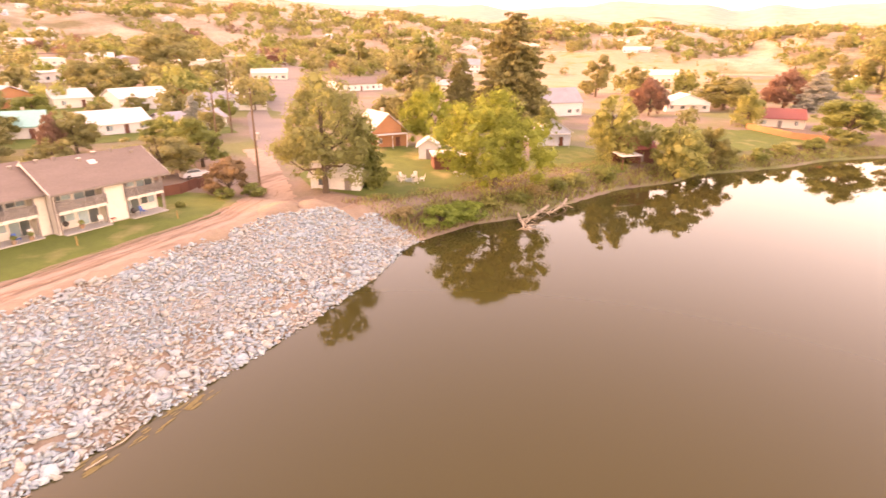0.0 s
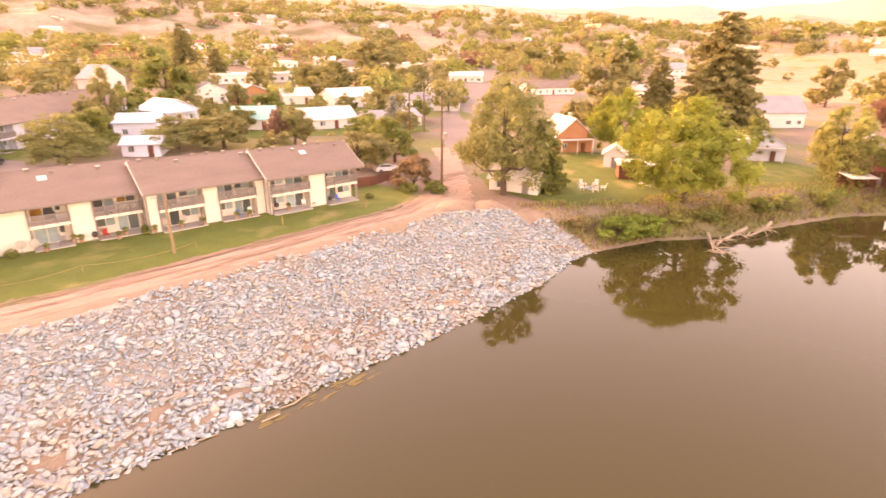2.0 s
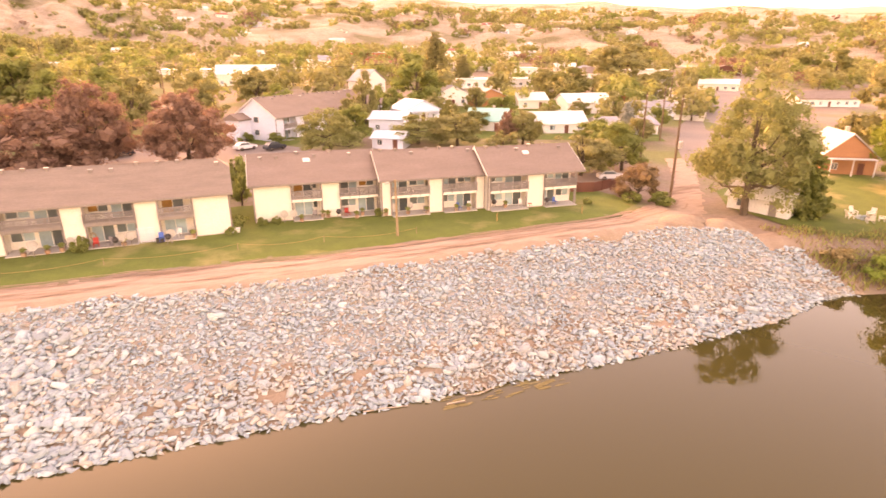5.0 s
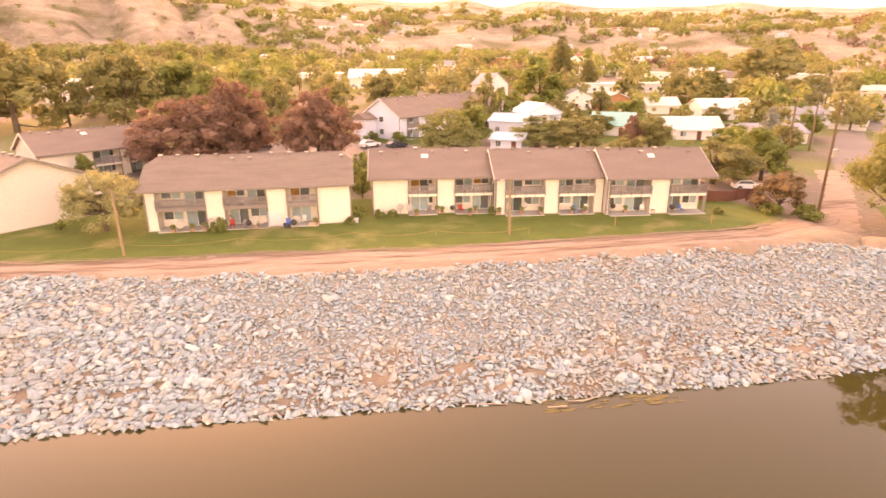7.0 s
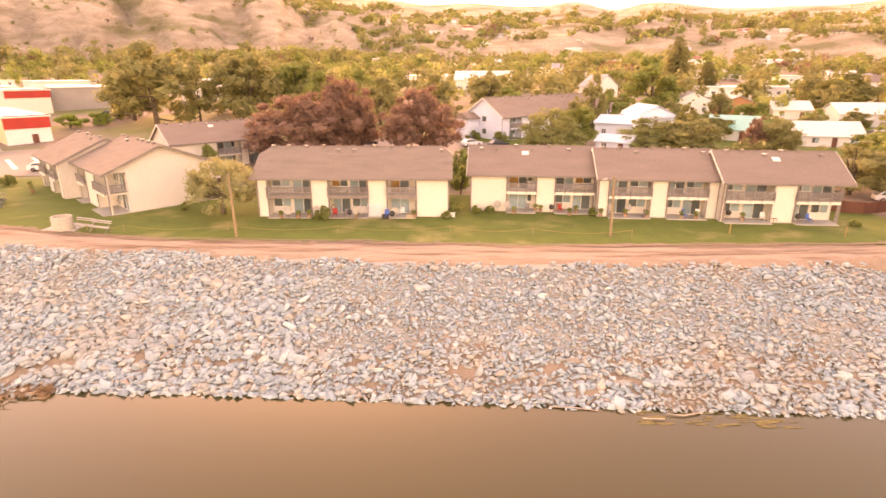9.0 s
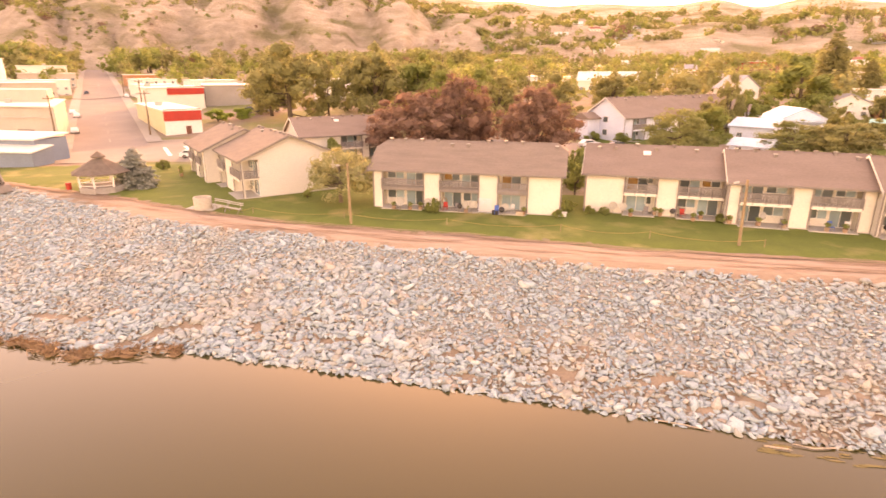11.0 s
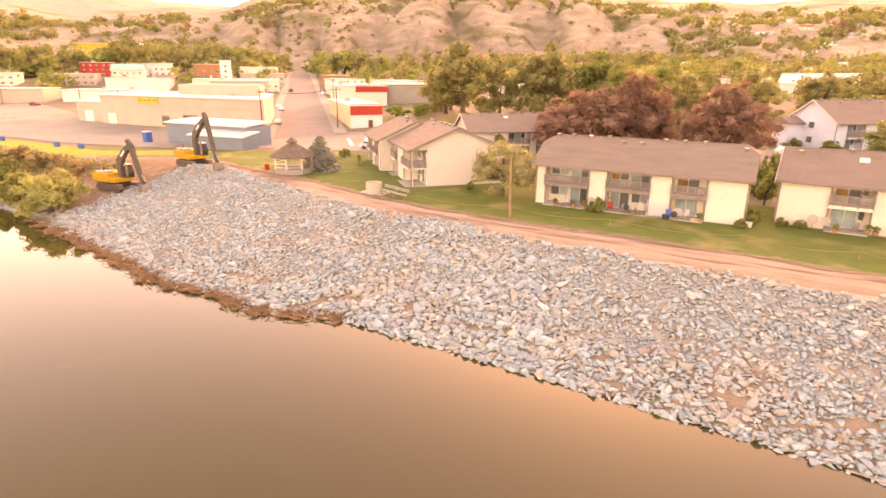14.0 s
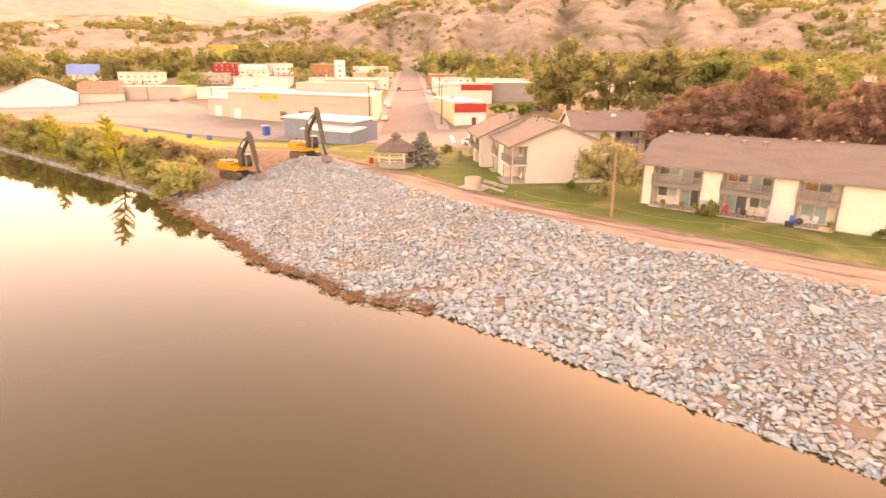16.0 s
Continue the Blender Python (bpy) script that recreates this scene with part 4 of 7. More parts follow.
def building(name, kind, x, y, z, rot, L, D, he, hr, roof, wall):
    """A building whose front base line starts at x, y and runs L metres along rot; D deep."""
    he, hr = max(he, 2.4), max(hr, he + 1.0)
    zb = min(gz(x, y), gz(x + L * math.cos(radians(rot)), y + L * math.sin(radians(rot))))
    m = pose(x, y, zb, 0, 0, rot)
    b = thing(name, m, "%s %s with a %s" % (WALL_WORDS[wall.name.split(".")[0]], NAME_WORDS[name], ROOF_WORDS[roof.name.split(".")[0]]), name.replace("_", " "), "town " + name.replace("_", " ") + "s")
    w = bmesh.new()
    flat = kind in ("flat", "flatred", "shop", "shopred", "cont")
    if flat:
        box(w, 0, L, 0, D, -1.5, he)
        part("wall", w, wall, b)
        r = bmesh.new()
        tilt = 0.5 if kind == "cont" else 0.12
        vs_ = box(r, -0.35, L + 0.35, -0.45, D + 0.35, he + 0.003, he + 0.3)
        for v in vs_:
            v.co.z += tilt * v.co.y / D
        part("roof", r, roof, b)
        if name in ("shop", "warehouse"):
            for _ in range(max(1, int(L / 14))):
                u = bmesh.new()
                a, c = town_rng.uniform(2, max(2.5, L - 2)), town_rng.uniform(D * 0.3, D * 0.8)
                box(u, a - 0.8, a + 0.8, c - 0.7, c + 0.7, he + 0.3, he + 1.3)
                part("roof_unit", u, CONCRETE, b)
    elif kind == "par":
        prism(w, [(0, -1.5), (D, -1.5), (D, he), (D / 2, hr - 0.15), (0, he)], 0, L, "x")
        part("wall", w, wall, b)
        r = bmesh.new()
        sl = (hr - he) / (D / 2)
        o = 0.5
        prism(r, [(-o, he - o * sl), (D / 2, hr), (D + o, he - o * sl), (D + o, he - o * sl + 0.16), (D / 2, hr + 0.18), (-o, he - o * sl + 0.16)], -0.4, L + 0.4, "x")
        part("roof", r, roof, b)
    else:
        prism(w, [(0, -1.5), (L, -1.5), (L, he), (L / 2, hr - 0.15), (0, he)], 0, D, "y")
        part("wall", w, wall, b)
        r = bmesh.new()
        sl = (hr - he) / (L / 2)
        o = 0.5
        prism(r, [(-o, he - o * sl), (L / 2, hr), (L + o, he - o * sl), (L + o, he - o * sl + 0.16), (L / 2, hr + 0.18), (-o, he - o * sl + 0.16)], -0.4, D + 0.4, "y")
        part("roof", r, roof, b)
        if he < 3.6 and L > 7:
            p = bmesh.new()
            box(p, 0.6, L - 0.6, -2.0, -0.41, he - 0.5, he - 0.36)
            pr = part("porch_roof", p, roof, b)
            for a in (0.8, L / 2, L - 0.8):
                q = bmesh.new()
                box(q, a - 0.06, a + 0.06, -1.9, -1.78, -0.6, he - 0.5)
                part("post", q, WHITE, pr)
    if kind == "shopred":
        f = bmesh.new()
        box(f, -0.05, L + 0.05, -0.25, -0.02, he - 2.3, he + 0.45)
        part("sign_band", f, REDPAINT, b, "red sheet-metal shopfront band")
        d = bmesh.new()
        box(d, L * 0.55, L * 0.55 + 1.2, -0.08, 0.01, 0, 2.1)
        part("door", d, REDWOOD, b)
        q = bmesh.new()
        box(q, -0.06, -0.01, 0, D, 0.2, he + 0.3)
        part("side_panel", q, mat("pale_yellow_paint", (0.68, 0.58, 0.36), (0.6, 0.5, 0.3), rough=0.8, scale=3, bump=0.1), b, "pale yellow painted side wall")
    elif kind == "flatred":
        f = bmesh.new()
        box(f, L * 0.35, L + 0.1, -0.25, -0.02, he - 2.0, he + 0.5)
        part("sign_band", f, REDPAINT, b, "red painted parapet band")
    elif kind == "shop":
        for a, c, ww, hh, mt in ((3, 0, 4.0, 3.2, WHITE), (28, 0.9, 2.6, 2.0, GLASS), (37, 0, 5.2, 3.4, REDWOOD), (46, 0, 1.3, 2.3, WHITE), (50.5, 0.6, 2.4, 2.4, WHITE), (57, 0.9, 3.6, 2.2, GLASS)):
            d = bmesh.new()
            box(d, a - 0.35, a + ww + 0.35, -0.1, 0.01, max(0, c - 0.3), c + hh + 0.35)
            fr = part("frame", d, TRIM if mt is not WHITE else CONCRETE, b)
            q = bmesh.new()
            box(q, a, a + ww, -0.16, -0.102, c, c + hh)
            part("panel", q, mt, fr)
        band = bmesh.new()
        box(band, 16, L, -0.2, -0.005, he - 2.3, he - 2.05)
        part("ledge", band, CONCRETE, b)
        sg = bmesh.new()
        box(sg, 18, 27, -0.3, -0.02, he - 1.7, he - 0.3)
        sgn = part("sign_board", sg, YELLOWPAINT, b, "yellow-green sign board")
        for i in range(4):
            bar = bmesh.new()
            box(bar, 18.6 + i * 2.1, 20.2 + i * 2.1, -0.34, -0.302, he - 1.2, he - 0.8)
            part("bar", bar, mat("sign_green", (0.10, 0.28, 0.05), rough=0.6, bump=0), sgn)
        an = bmesh.new()
        box(an, -14, -0.004, 1.5, 16, -1.5, he - 2.2)
        anx = part("annex", an, BLOCK, b, "lower block annex with a pale roof")
        ar = bmesh.new()
        box(ar, -14.3, -0.006, 1.2, 16.3, he - 2.197, he - 1.95)
        part("roof", ar, roof, anx)
        ad_ = bmesh.new()
        box(ad_, -10, -5.6, 1.36, 1.498, 0.1, 3.5)
        part("garage_door", ad_, WHITE, anx)
        up = bmesh.new()
        box(up, 30, L - 3, 14, D - 2, he + 0.3, he + 3.2)
        part("upper_storey", up, BLOCK, b)
    elif kind != "cont":
        if name != "barn" and wall is not GREYBLOCK and not (name == "warehouse" and x < -200):
            openings(b, L, he)
        if name == "house" and town_rng.random() < 0.5:
            c = bmesh.new()
            box(c, L * 0.6, L * 0.6 + 0.6, D * 0.5, D * 0.5 + 0.6, he, hr + 0.8)
            part("chimney", c, BLOCK, b)
    if kind == "shop":
        for o in b.children_recursive:
            for v in o.data.vertices:
                v.co.x -= 0.88 * max(0, v.co.y)
    return b


TOWN = [
    ("house", "perp", 53.0, 208.1, 10.8, 22, 9.5, 9.0, 5.8, 9.4, ROOFGREY, WHITE),
    ("house", "par", 36.1, 143.3, 7.0, -35, 8.6, 9.0, 3.4, 4.8, ROOFBLUEGREY, BLUEWALL), ("house", "perp", 49.0, 153.0, 7.5, 8, 10.0, 10.0, 3.3, 5.6, ROOFBLUEGREY, BLUEWALL),
    ("shed", "par", 31.5, 125.0, 6.0, -35, 6.6, 6.0, 2.4, 3.4, ROOFBLUEGREY, BLUEWALL), ("house", "perp", 69.8, 181.2, 9.2, -5, 9.8, 9.0, 4.1, 6.4, ROOFGREY, WHITE),
    ("house", "perp", 80.0, 177.3, 8.9, -8, 12.0, 9.0, 3.1, 5.6, ROOFGREY, ORANGE), ("house", "par", 60.0, 139.3, 6.7, -34, 9.6, 9.0, 2.7, 5.2, ROOFTEAL, WHITE),
    ("house", "par", 72.9, 130.2, 6.4, -14, 14.2, 9.0, 2.5, 4.9, ROOFWHITE, WHITE), ("house", "par", 92.3, 169.9, 8.6, -14, 9.6, 9.0, 2.8, 4.8, ROOFWHITE, CREAM),
    ("house", "par", 101.1, 155.9, 7.8, -8, 15.0, 10.0, 3.4, 5.7, ROOFWHITE, WHITE), ("house", "perp", 121.4, 161.7, 8.1, -13, 9.5, 8.0, 2.9, 4.8, ROOFWHITE, ORANGE),
    ("house", "par", 118.2, 144.0, 7.2, -8, 12.2, 9.0, 3.0, 4.6, ROOFGREY, BLUEWALL), ("house", "par", 88.1, 123.5, 6.0, -14, 15.0, 9.0, 2.5, 4.0, ROOFGREY, WHITE),
    ("warehouse", "flat", 99.1, 231.4, 12.0, -4, 40.8, 16.0, 3.4, 4.4, ROOFWHITE, WHITE), ("apartment_house", "flat", 165.0, 205.4, 10.1, -15, 18.0, 12.0, 9.6, 11.2, ROOFWHITE, WHITE),
    ("house", "flat", 143.7, 165.0, 8.2, -15, 10.5, 8.0, 4.9, 5.1, ROOFWHITE, WHITE), ("house", "par", 202.6, 155.9, 7.6, -22, 22.6, 11.0, 3.1, 5.5, SHINGLE, WHITE),
    ("house", "perp", 98.1, 75.6, 5.0, -34, 8.4, 10.0, 3.4, 7.0, ROOFPALE, ORANGE), ("house", "par", 383.2, 181.3, 15.1, -67, 17.3, 10.0, 5.8, 9.6, ROOFGREY, WHITE),
    ("house", "perp", 293.9, 283.2, 15.0, -35, 19.0, 9.0, 3.5, 6.1, SHINGLE, REDWOOD), ("house", "par", 339.3, 257.7, 15.1, -55, 12.1, 9.0, 3.6, 5.3, ROOFRED, WHITE),
    ("shop", "flat", 93.1, 420.9, 18.3, -16, 43.8, 14.0, 5.7, 9.4, ROOFWHITE, REDPAINT), ("warehouse", "flat", 134.5, 329.5, 17.0, -25, 31.9, 16.0, 4.9, 6.5, ROOFWHITE, WHITE),
    ("warehouse", "par", 7.4, 258.8, 13.4, -5, 24.0, 14.0, 4.7, 8.0, ROOFWHITE, CREAM), ("house", "perp", 47.0, 302.9, 15.8, -13, 13.0, 12.0, 3.4, 6.4, ROOFWHITE, CREAM),
    ("shop", "flat", -15.4, 296.0, 15.2, -16, 26.6, 14.0, 4.0, 4.4, ROOFWHITE, WHITE),
    ("warehouse", "flat", -60.7, 237.2, 12.2, -7, 26.0, 18.0, 4.3, 5.1, ROOFWHITE, CREAM), ("shop", "flat", -80.7, 320.3, 16.7, -10, 24.2, 14.0, 4.2, 5.5, ROOFWHITE, WHITE),
    ("shop", "shopred", -91.6, 133.6, 6.6, 47, 8.4, 40.0, 5.7, 6.6, ROOFWHITE, WHITE), ("shop", "flatred", -129.0, 176.0, 9.5, 47, 17.5, 20.0, 7.4, 9.2, ROOFWHITE, CREAM),
    ("warehouse", "flat", -119.5, 193.0, 10.0, 36, 19.0, 26.0, 7.0, 8.1, ROOFWHITE, GREYBLOCK), ("barn", "perp", -309.8, 89.7, 5.3, 62, 28.2, 18.0, 5.7, 12.1, ROOFWHITE, BLUEWALL),
    ("barn", "par", -309.0, 121.5, 6.2, 66, 19.0, 15.0, 4.8, 10.2, ROOFRUST, CREAM), ("warehouse", "flat", -307.8, 137.4, 7.2, 39, 33.0, 18.0, 6.7, 8.5, ROOFWHITE, BLOCK),
    ("warehouse", "flat", -272.0, 160.7, 8.0, 29, 32.5, 14.0, 5.2, 7.5, ROOFWHITE, WHITE), ("shop", "shop", -173.0, 117.8, 5.8, 0, 67.0, 30.0, 8.2, 9.4, ROOFWHITE, BLOCK),
    ("shed", "cont", -116.6, 98.1, 5.0, 0, 25.0, 7.0, 4.4, 5.4, ROOFWHITE, STEELBLUE), ("house", "par", -397.5, 147.9, 20.9, 66, 17.0, 13.0, 5.5, 11.0, ROOFBLUE, CREAM),
    ("shop", "flat", -367.6, 226.1, 18.8, 50, 17.7, 12.0, 8.5, 10.4, ROOFWHITE, REDPAINT), ("shop", "flat", -336.0, 236.0, 18.8, 48, 24.0, 12.0, 7.5, 10.4, ROOFWHITE, WHITE),
    ("shop", "flat", -240.0, 204.2, 13.7, 45, 40.4, 24.0, 7.5, 8.0, ROOFWHITE, CREAM), ("tower", "flat", -428.0, 258.0, 5.0, 50, 20.0, 12.0, 21.0, 22.5, ROOFWHITE, YELLOWPAINT),
    ("garage", "par", 65.6, 66.3, 4.5, -66, 7.6, 6.0, 2.3, 3.6, ROOFWHITE, WHITE), ("shed", "flat", 88.3, 56.1, 4.0, -56, 5.7, 4.0, 2.6, 3.7, ROOFPALE, REDWOOD),
    ("shed", "perp", 94.8, 62.6, 4.0, -64, 3.8, 5.0, 2.7, 4.0, ROOFPALE, WHITE), ("house", "par", 173.9, 60.4, 4.0, -41, 16.0, 9.0, 4.5, 8.4, ROOFGREY, WHITE),
    ("house", "perp", 121.0, 47.2, 4.0, -60, 8.6, 8.0, 3.3, 6.0, ROOFPALE, BLUEWALL), ("shed", "par", 114.2, 25.4, 4.0, -46, 6.2, 6.0, 3.4, 5.4, ROOFRED, REDWOOD),
    ("house", "par", 184.0, -0.3, 4.0, -88, 12.4, 9.0, 2.8, 5.0, ROOFRED, CREAM), ("house", "perp", 211.0, 25.9, 4.0, -67, 14.9, 9.0, 3.0, 5.8, ROOFWHITE, WHITE),
    ("house", "par", 393.8, -41.5, 12.8, -99, 22.0, 10.0, 3.9, 7.2, ROOFWHITE, CREAM), ("house", "par", 404.8, 58.2, 13.1, -86, 24.4, 9.0, 4.7, 7.5, ROOFWHITE, CREAM),
    ("house", "perp", 85.1, 181.0, 8.9, -24, 9.2, 9.0, 2.7, 4.6, ROOFWHITE, ORANGE), ("warehouse", "flat", 149.8, 297.5, 15.6, -14, 26.0, 12.0, 3.3, 5.3, ROOFWHITE, WHITE),
]
for row in TOWN:
    building(*row)
# houses further off, spread between the trees
far_rng = random.Random(91)
for i in range(150):
    a_, d_ = far_rng.uniform(-78, 88), far_rng.uniform(270, 860)
    fx, fy = d_ * math.sin(radians(a_)), 13 + d_ * math.cos(radians(a_))
    if a_ < -8 and d_ > 430 and far_rng.random() < 0.85 or -52 < a_ < -34 or (-52 < a_ < -9 and d_ > 430) or (a_ < -20 and d_ < 430) or (66 < a_ and d_ < 560 and fy > 0):
        continue
    hh = far_rng.uniform(2.7, 3.4)
    building("house", far_rng.choice(("par", "par", "perp")), fx, fy, 0, -a_ + far_rng.uniform(-25, 25), far_rng.uniform(10, 17), far_rng.uniform(8, 10), hh, hh + far_rng.uniform(1.8, 2.6), far_rng.choice((ROOFWHITE, ROOFPALE, ROOFGREY, SHINGLE, ROOFPALE, ROOFWHITE, ROOFRED)), far_rng.choice((WHITE, CREAM, BLUEWALL, WHITE, CREAM)))
# a second row of shops and stores between the parking lot and the hill
for row in (("shop", "flat", -352, 158, 0, 48, 22, 14, 6.5, 7.5, ROOFWHITE, CREAM), ("shop", "flat", -330, 182, 0, 46, 26, 14, 6.0, 7.2, ROOFWHITE, BLOCK), ("house", "par", -318, 214, 0, 48, 16, 11, 6.0, 9.0, ROOFTEAL, CREAM),
            ("warehouse", "flat", -296, 196, 0, 42, 30, 16, 6.4, 7.4, ROOFWHITE, WHITE), ("shop", "flat", -290, 246, 0, 48, 18, 12, 8.0, 9.0, ROOFWHITE, ORANGE), ("shop", "flat", -276, 268, 0, 48, 22, 14, 8.0, 9.0, ROOFWHITE, CREAM),
            ("shop", "flat", -254, 247, 0, 48, 24, 16, 7.0, 8.0, ROOFWHITE, BLOCK), ("shop", "flat", -206, 186, 0, 48, 24, 20, 8.0, 9.0, ROOFWHITE, BLOCK), ("tower", "flat", -252, 232, 0, 46, 5.5, 5.5, 15.0, 16.0, ROOFWHITE, WHITE),
            ("shop", "flat", -167, 219, 0, 48, 16, 18, 5.0, 6.0, ROOFWHITE, CREAM), ("shop", "flat", -189, 245, 0, 48, 18, 18, 5.5, 6.5, ROOFWHITE, WHITE), ("shop", "flat", -214, 272, 0, 48, 18, 18, 6.0, 7.0, ROOFWHITE, ORANGE), ("shop", "flat", -160, 246, 0, 48, 22, 18, 5.0, 6.0, ROOFWHITE, WHITE),
            ("house", "par", -92, 222, 0, 10, 18, 12, 5.0, 7.5, ROOFWHITE, WHITE)):
    building(*row)

# ---- trees and bushes ----
def leaf_cloud(centres, radii, counts, size, rng, droop=0.0, aspect=0.62, flat=0.75, core=16):
    """Leaf quads scattered through soft clumps; returns vertices and faces."""
    C = np.repeat(np.array(centres), counts, axis=0)
    R = np.repeat(np.array(radii), counts)[:, None]
    n = len(C)
    d = rng.normal(size=(n, 3))
    d /= np.linalg.norm(d, axis=1)[:, None]
    k = rng.uniform(0.25, 1.0, (n, 1)) ** 0.5
    P = C + d * k * R * np.array([1, 1, flat])
    if droop:
        P[:, 2] -= droop * rng.uniform(0, 1, n) ** 2 * R[:, 0]
    nrm = d * 1.0 + rng.normal(size=(n, 3)) * 0.38 + np.array([0, 0, 0.35])
    nrm /= np.linalg.norm(nrm, axis=1)[:, None]
    u = np.cross(nrm, rng.normal(size=(n, 3)))
    if droop:
        u = u * 0.4 + np.array([0, 0, -1.0])
        u -= nrm * (u * nrm).sum(1)[:, None]
    u /= np.linalg.norm(u, axis=1)[:, None] + 1e-9
    v = np.cross(nrm, u)
    s = size * rng.uniform(0.6, 1.35, (n, 1))
    a, b = u * s * 0.5, v * s * 0.5 * aspect
    V = np.stack([P - a, P + b, P + a, P - b], 1).reshape(-1, 3)
    if not core:
        return V
    # broad inner sprays that close the heart of each clump
    C, R = np.repeat(np.array(centres), core, axis=0), np.repeat(np.array(radii), core)[:, None]
    d = rng.normal(size=(len(C), 3))
    d /= np.linalg.norm(d, axis=1)[:, None]
    P = C + d * R * rng.uniform(0.25, 0.68, (len(C), 1)) * np.array([1, 1, flat])
    u = np.cross(d, rng.normal(size=(len(C), 3)))
    u /= np.linalg.norm(u, axis=1)[:, None] + 1e-9
    v = np.cross(d, u)
    a, b = u * R * 0.36, v * R * 0.30
    return np.concatenate([V, np.stack([P - a, P + b, P + a, P - b], 1).reshape(-1, 3)])


def quads_mesh(name, V, mats, index=None):
    n = len(V) // 4
    me = bpy.data.meshes.new(name)
    me.vertices.add(len(V))
    me.vertices.foreach_set("co", V.ravel())
    me.loops.add(len(V))
    me.loops.foreach_set("vertex_index", np.arange(len(V), dtype=np.int32))
    me.polygons.add(n)
    me.polygons.foreach_set("loop_start", np.arange(0, len(V), 4, dtype=np.int32))
    for m_ in mats:
        me.materials.append(m_)
    if index is not None:
        me.polygons.foreach_set("material_index", np.asarray(index, dtype=np.int32))
    me.update(calc_edges=True)
    return me


def broad_tree(h, w, leaf, leaves, size, seed, low=0.2, clumps=60, droop=0.0, core=16):
    """Trunk and limbs that reach into an uneven crown of leaf clumps."""
    rng = np.random.RandomState(seed)
    cz, rz, rx = h * (low + (1 - low) * 0.455), h * (1 - low) * 0.54, w / 2
    cs, rs = [], []
    lob = rng.normal(size=(7, 3))
    lob /= np.linalg.norm(lob, axis=1)[:, None]
    while len(cs) < clumps:
        d = rng.normal(size=3)
        d /= np.linalg.norm(d)
        if d[2] < -0.75:
            continue
        k = rng.uniform(0.3, 1.0) ** 0.6 * (0.66 + 0.42 * max(0, (lob @ d).max()) ** 2)
        taper = 1.0 - 0.25 * max(0, d[2])
        cs.append((d[0] * rx * k * taper, d[1] * rx * k * taper, cz + d[2] * rz * k))
        rs.append(w * rng.choice((0.07, 0.10, 0.13, 0.17)) * rng.uniform(0.85, 1.15) * (60 / clumps) ** 0.3)
    cnt = rng.multinomial(leaves, np.array(rs) ** 1.7 / (np.array(rs) ** 1.7).sum())
    V = leaf_cloud(cs, rs, cnt, size, rng, droop, core=core)
    bm = bmesh.new()
    r0 = 0.022 * h + 0.06
    lean = rng.normal(size=2) * 0.03 * h
    top = (lean[0], lean[1], h * 0.72)
    tube(bm, [(0, 0, -0.3), (lean[0] * 0.2, lean[1] * 0.2, h * 0.2), (lean[0] * 0.6, lean[1] * 0.6, h * 0.45), top], [r0 * 1.25, r0, r0 * 0.7, r0 * 0.25], 7)
    for i in rng.choice(len(cs), min(11, len(cs)), replace=False):
        c = np.array(cs[i])
        z0 = min(h * rng.uniform(0.16, 0.45), c[2] * 0.8)
        k = z0 / (h * 0.72)
        a = np.array([lean[0] * k, lean[1] * k, z0])
        mid = a * 0.45 + c * 0.55 + np.array([0, 0, -0.06 * h])
        tube(bm, [a, mid, c], [r0 * 0.5, r0 * 0.3, r0 * 0.1], 5)
    return finish("trunk", bm, BARK), quads_mesh("crown", V, [leaf])


def feather_tree(h, w, leaf, leaves, size, seed):
    """A slender tree whose long plumes sweep up and outwards from the stem."""
    rng = np.random.RandomState(seed)
    cs, rs = [], []
    bm = bmesh.new()
    tube(bm, [(0, 0, -0.3), (0, 0, h * 0.5), (0, 0, h * 0.95)], [0.2, 0.12, 0.03], 7)
    for k in range(46):
        z0 = h * rng.uniform(0.06, 0.86)
        a, out = rng.uniform(0, math.tau), w / 2 * (1.05 - 0.75 * z0 / h) * rng.uniform(0.7, 1.2)
        d = np.array([math.cos(a) * out, math.sin(a) * out, out * rng.uniform(0.35, 0.8)])
        tube(bm, [(0, 0, z0), tuple(np.array([0, 0, z0]) + d * 0.9)], [0.05, 0.012], 4)
        for f in np.linspace(0.2, 1.0, 7):
            cs.append(tuple(np.array([0, 0, z0]) + d * f))
            rs.append(0.34 * (1.15 - 0.6 * f))
    cs.append((0, 0, h * 0.96))
    rs.append(0.3)
    cnt = rng.multinomial(leaves, np.array(rs) / np.sum(rs))
    V = leaf_cloud(cs, rs, cnt, size, rng, 0.6, 0.35, 0.8, core=0)
    return finish("trunk", bm, BARK), quads_mesh("crown", V, [leaf])


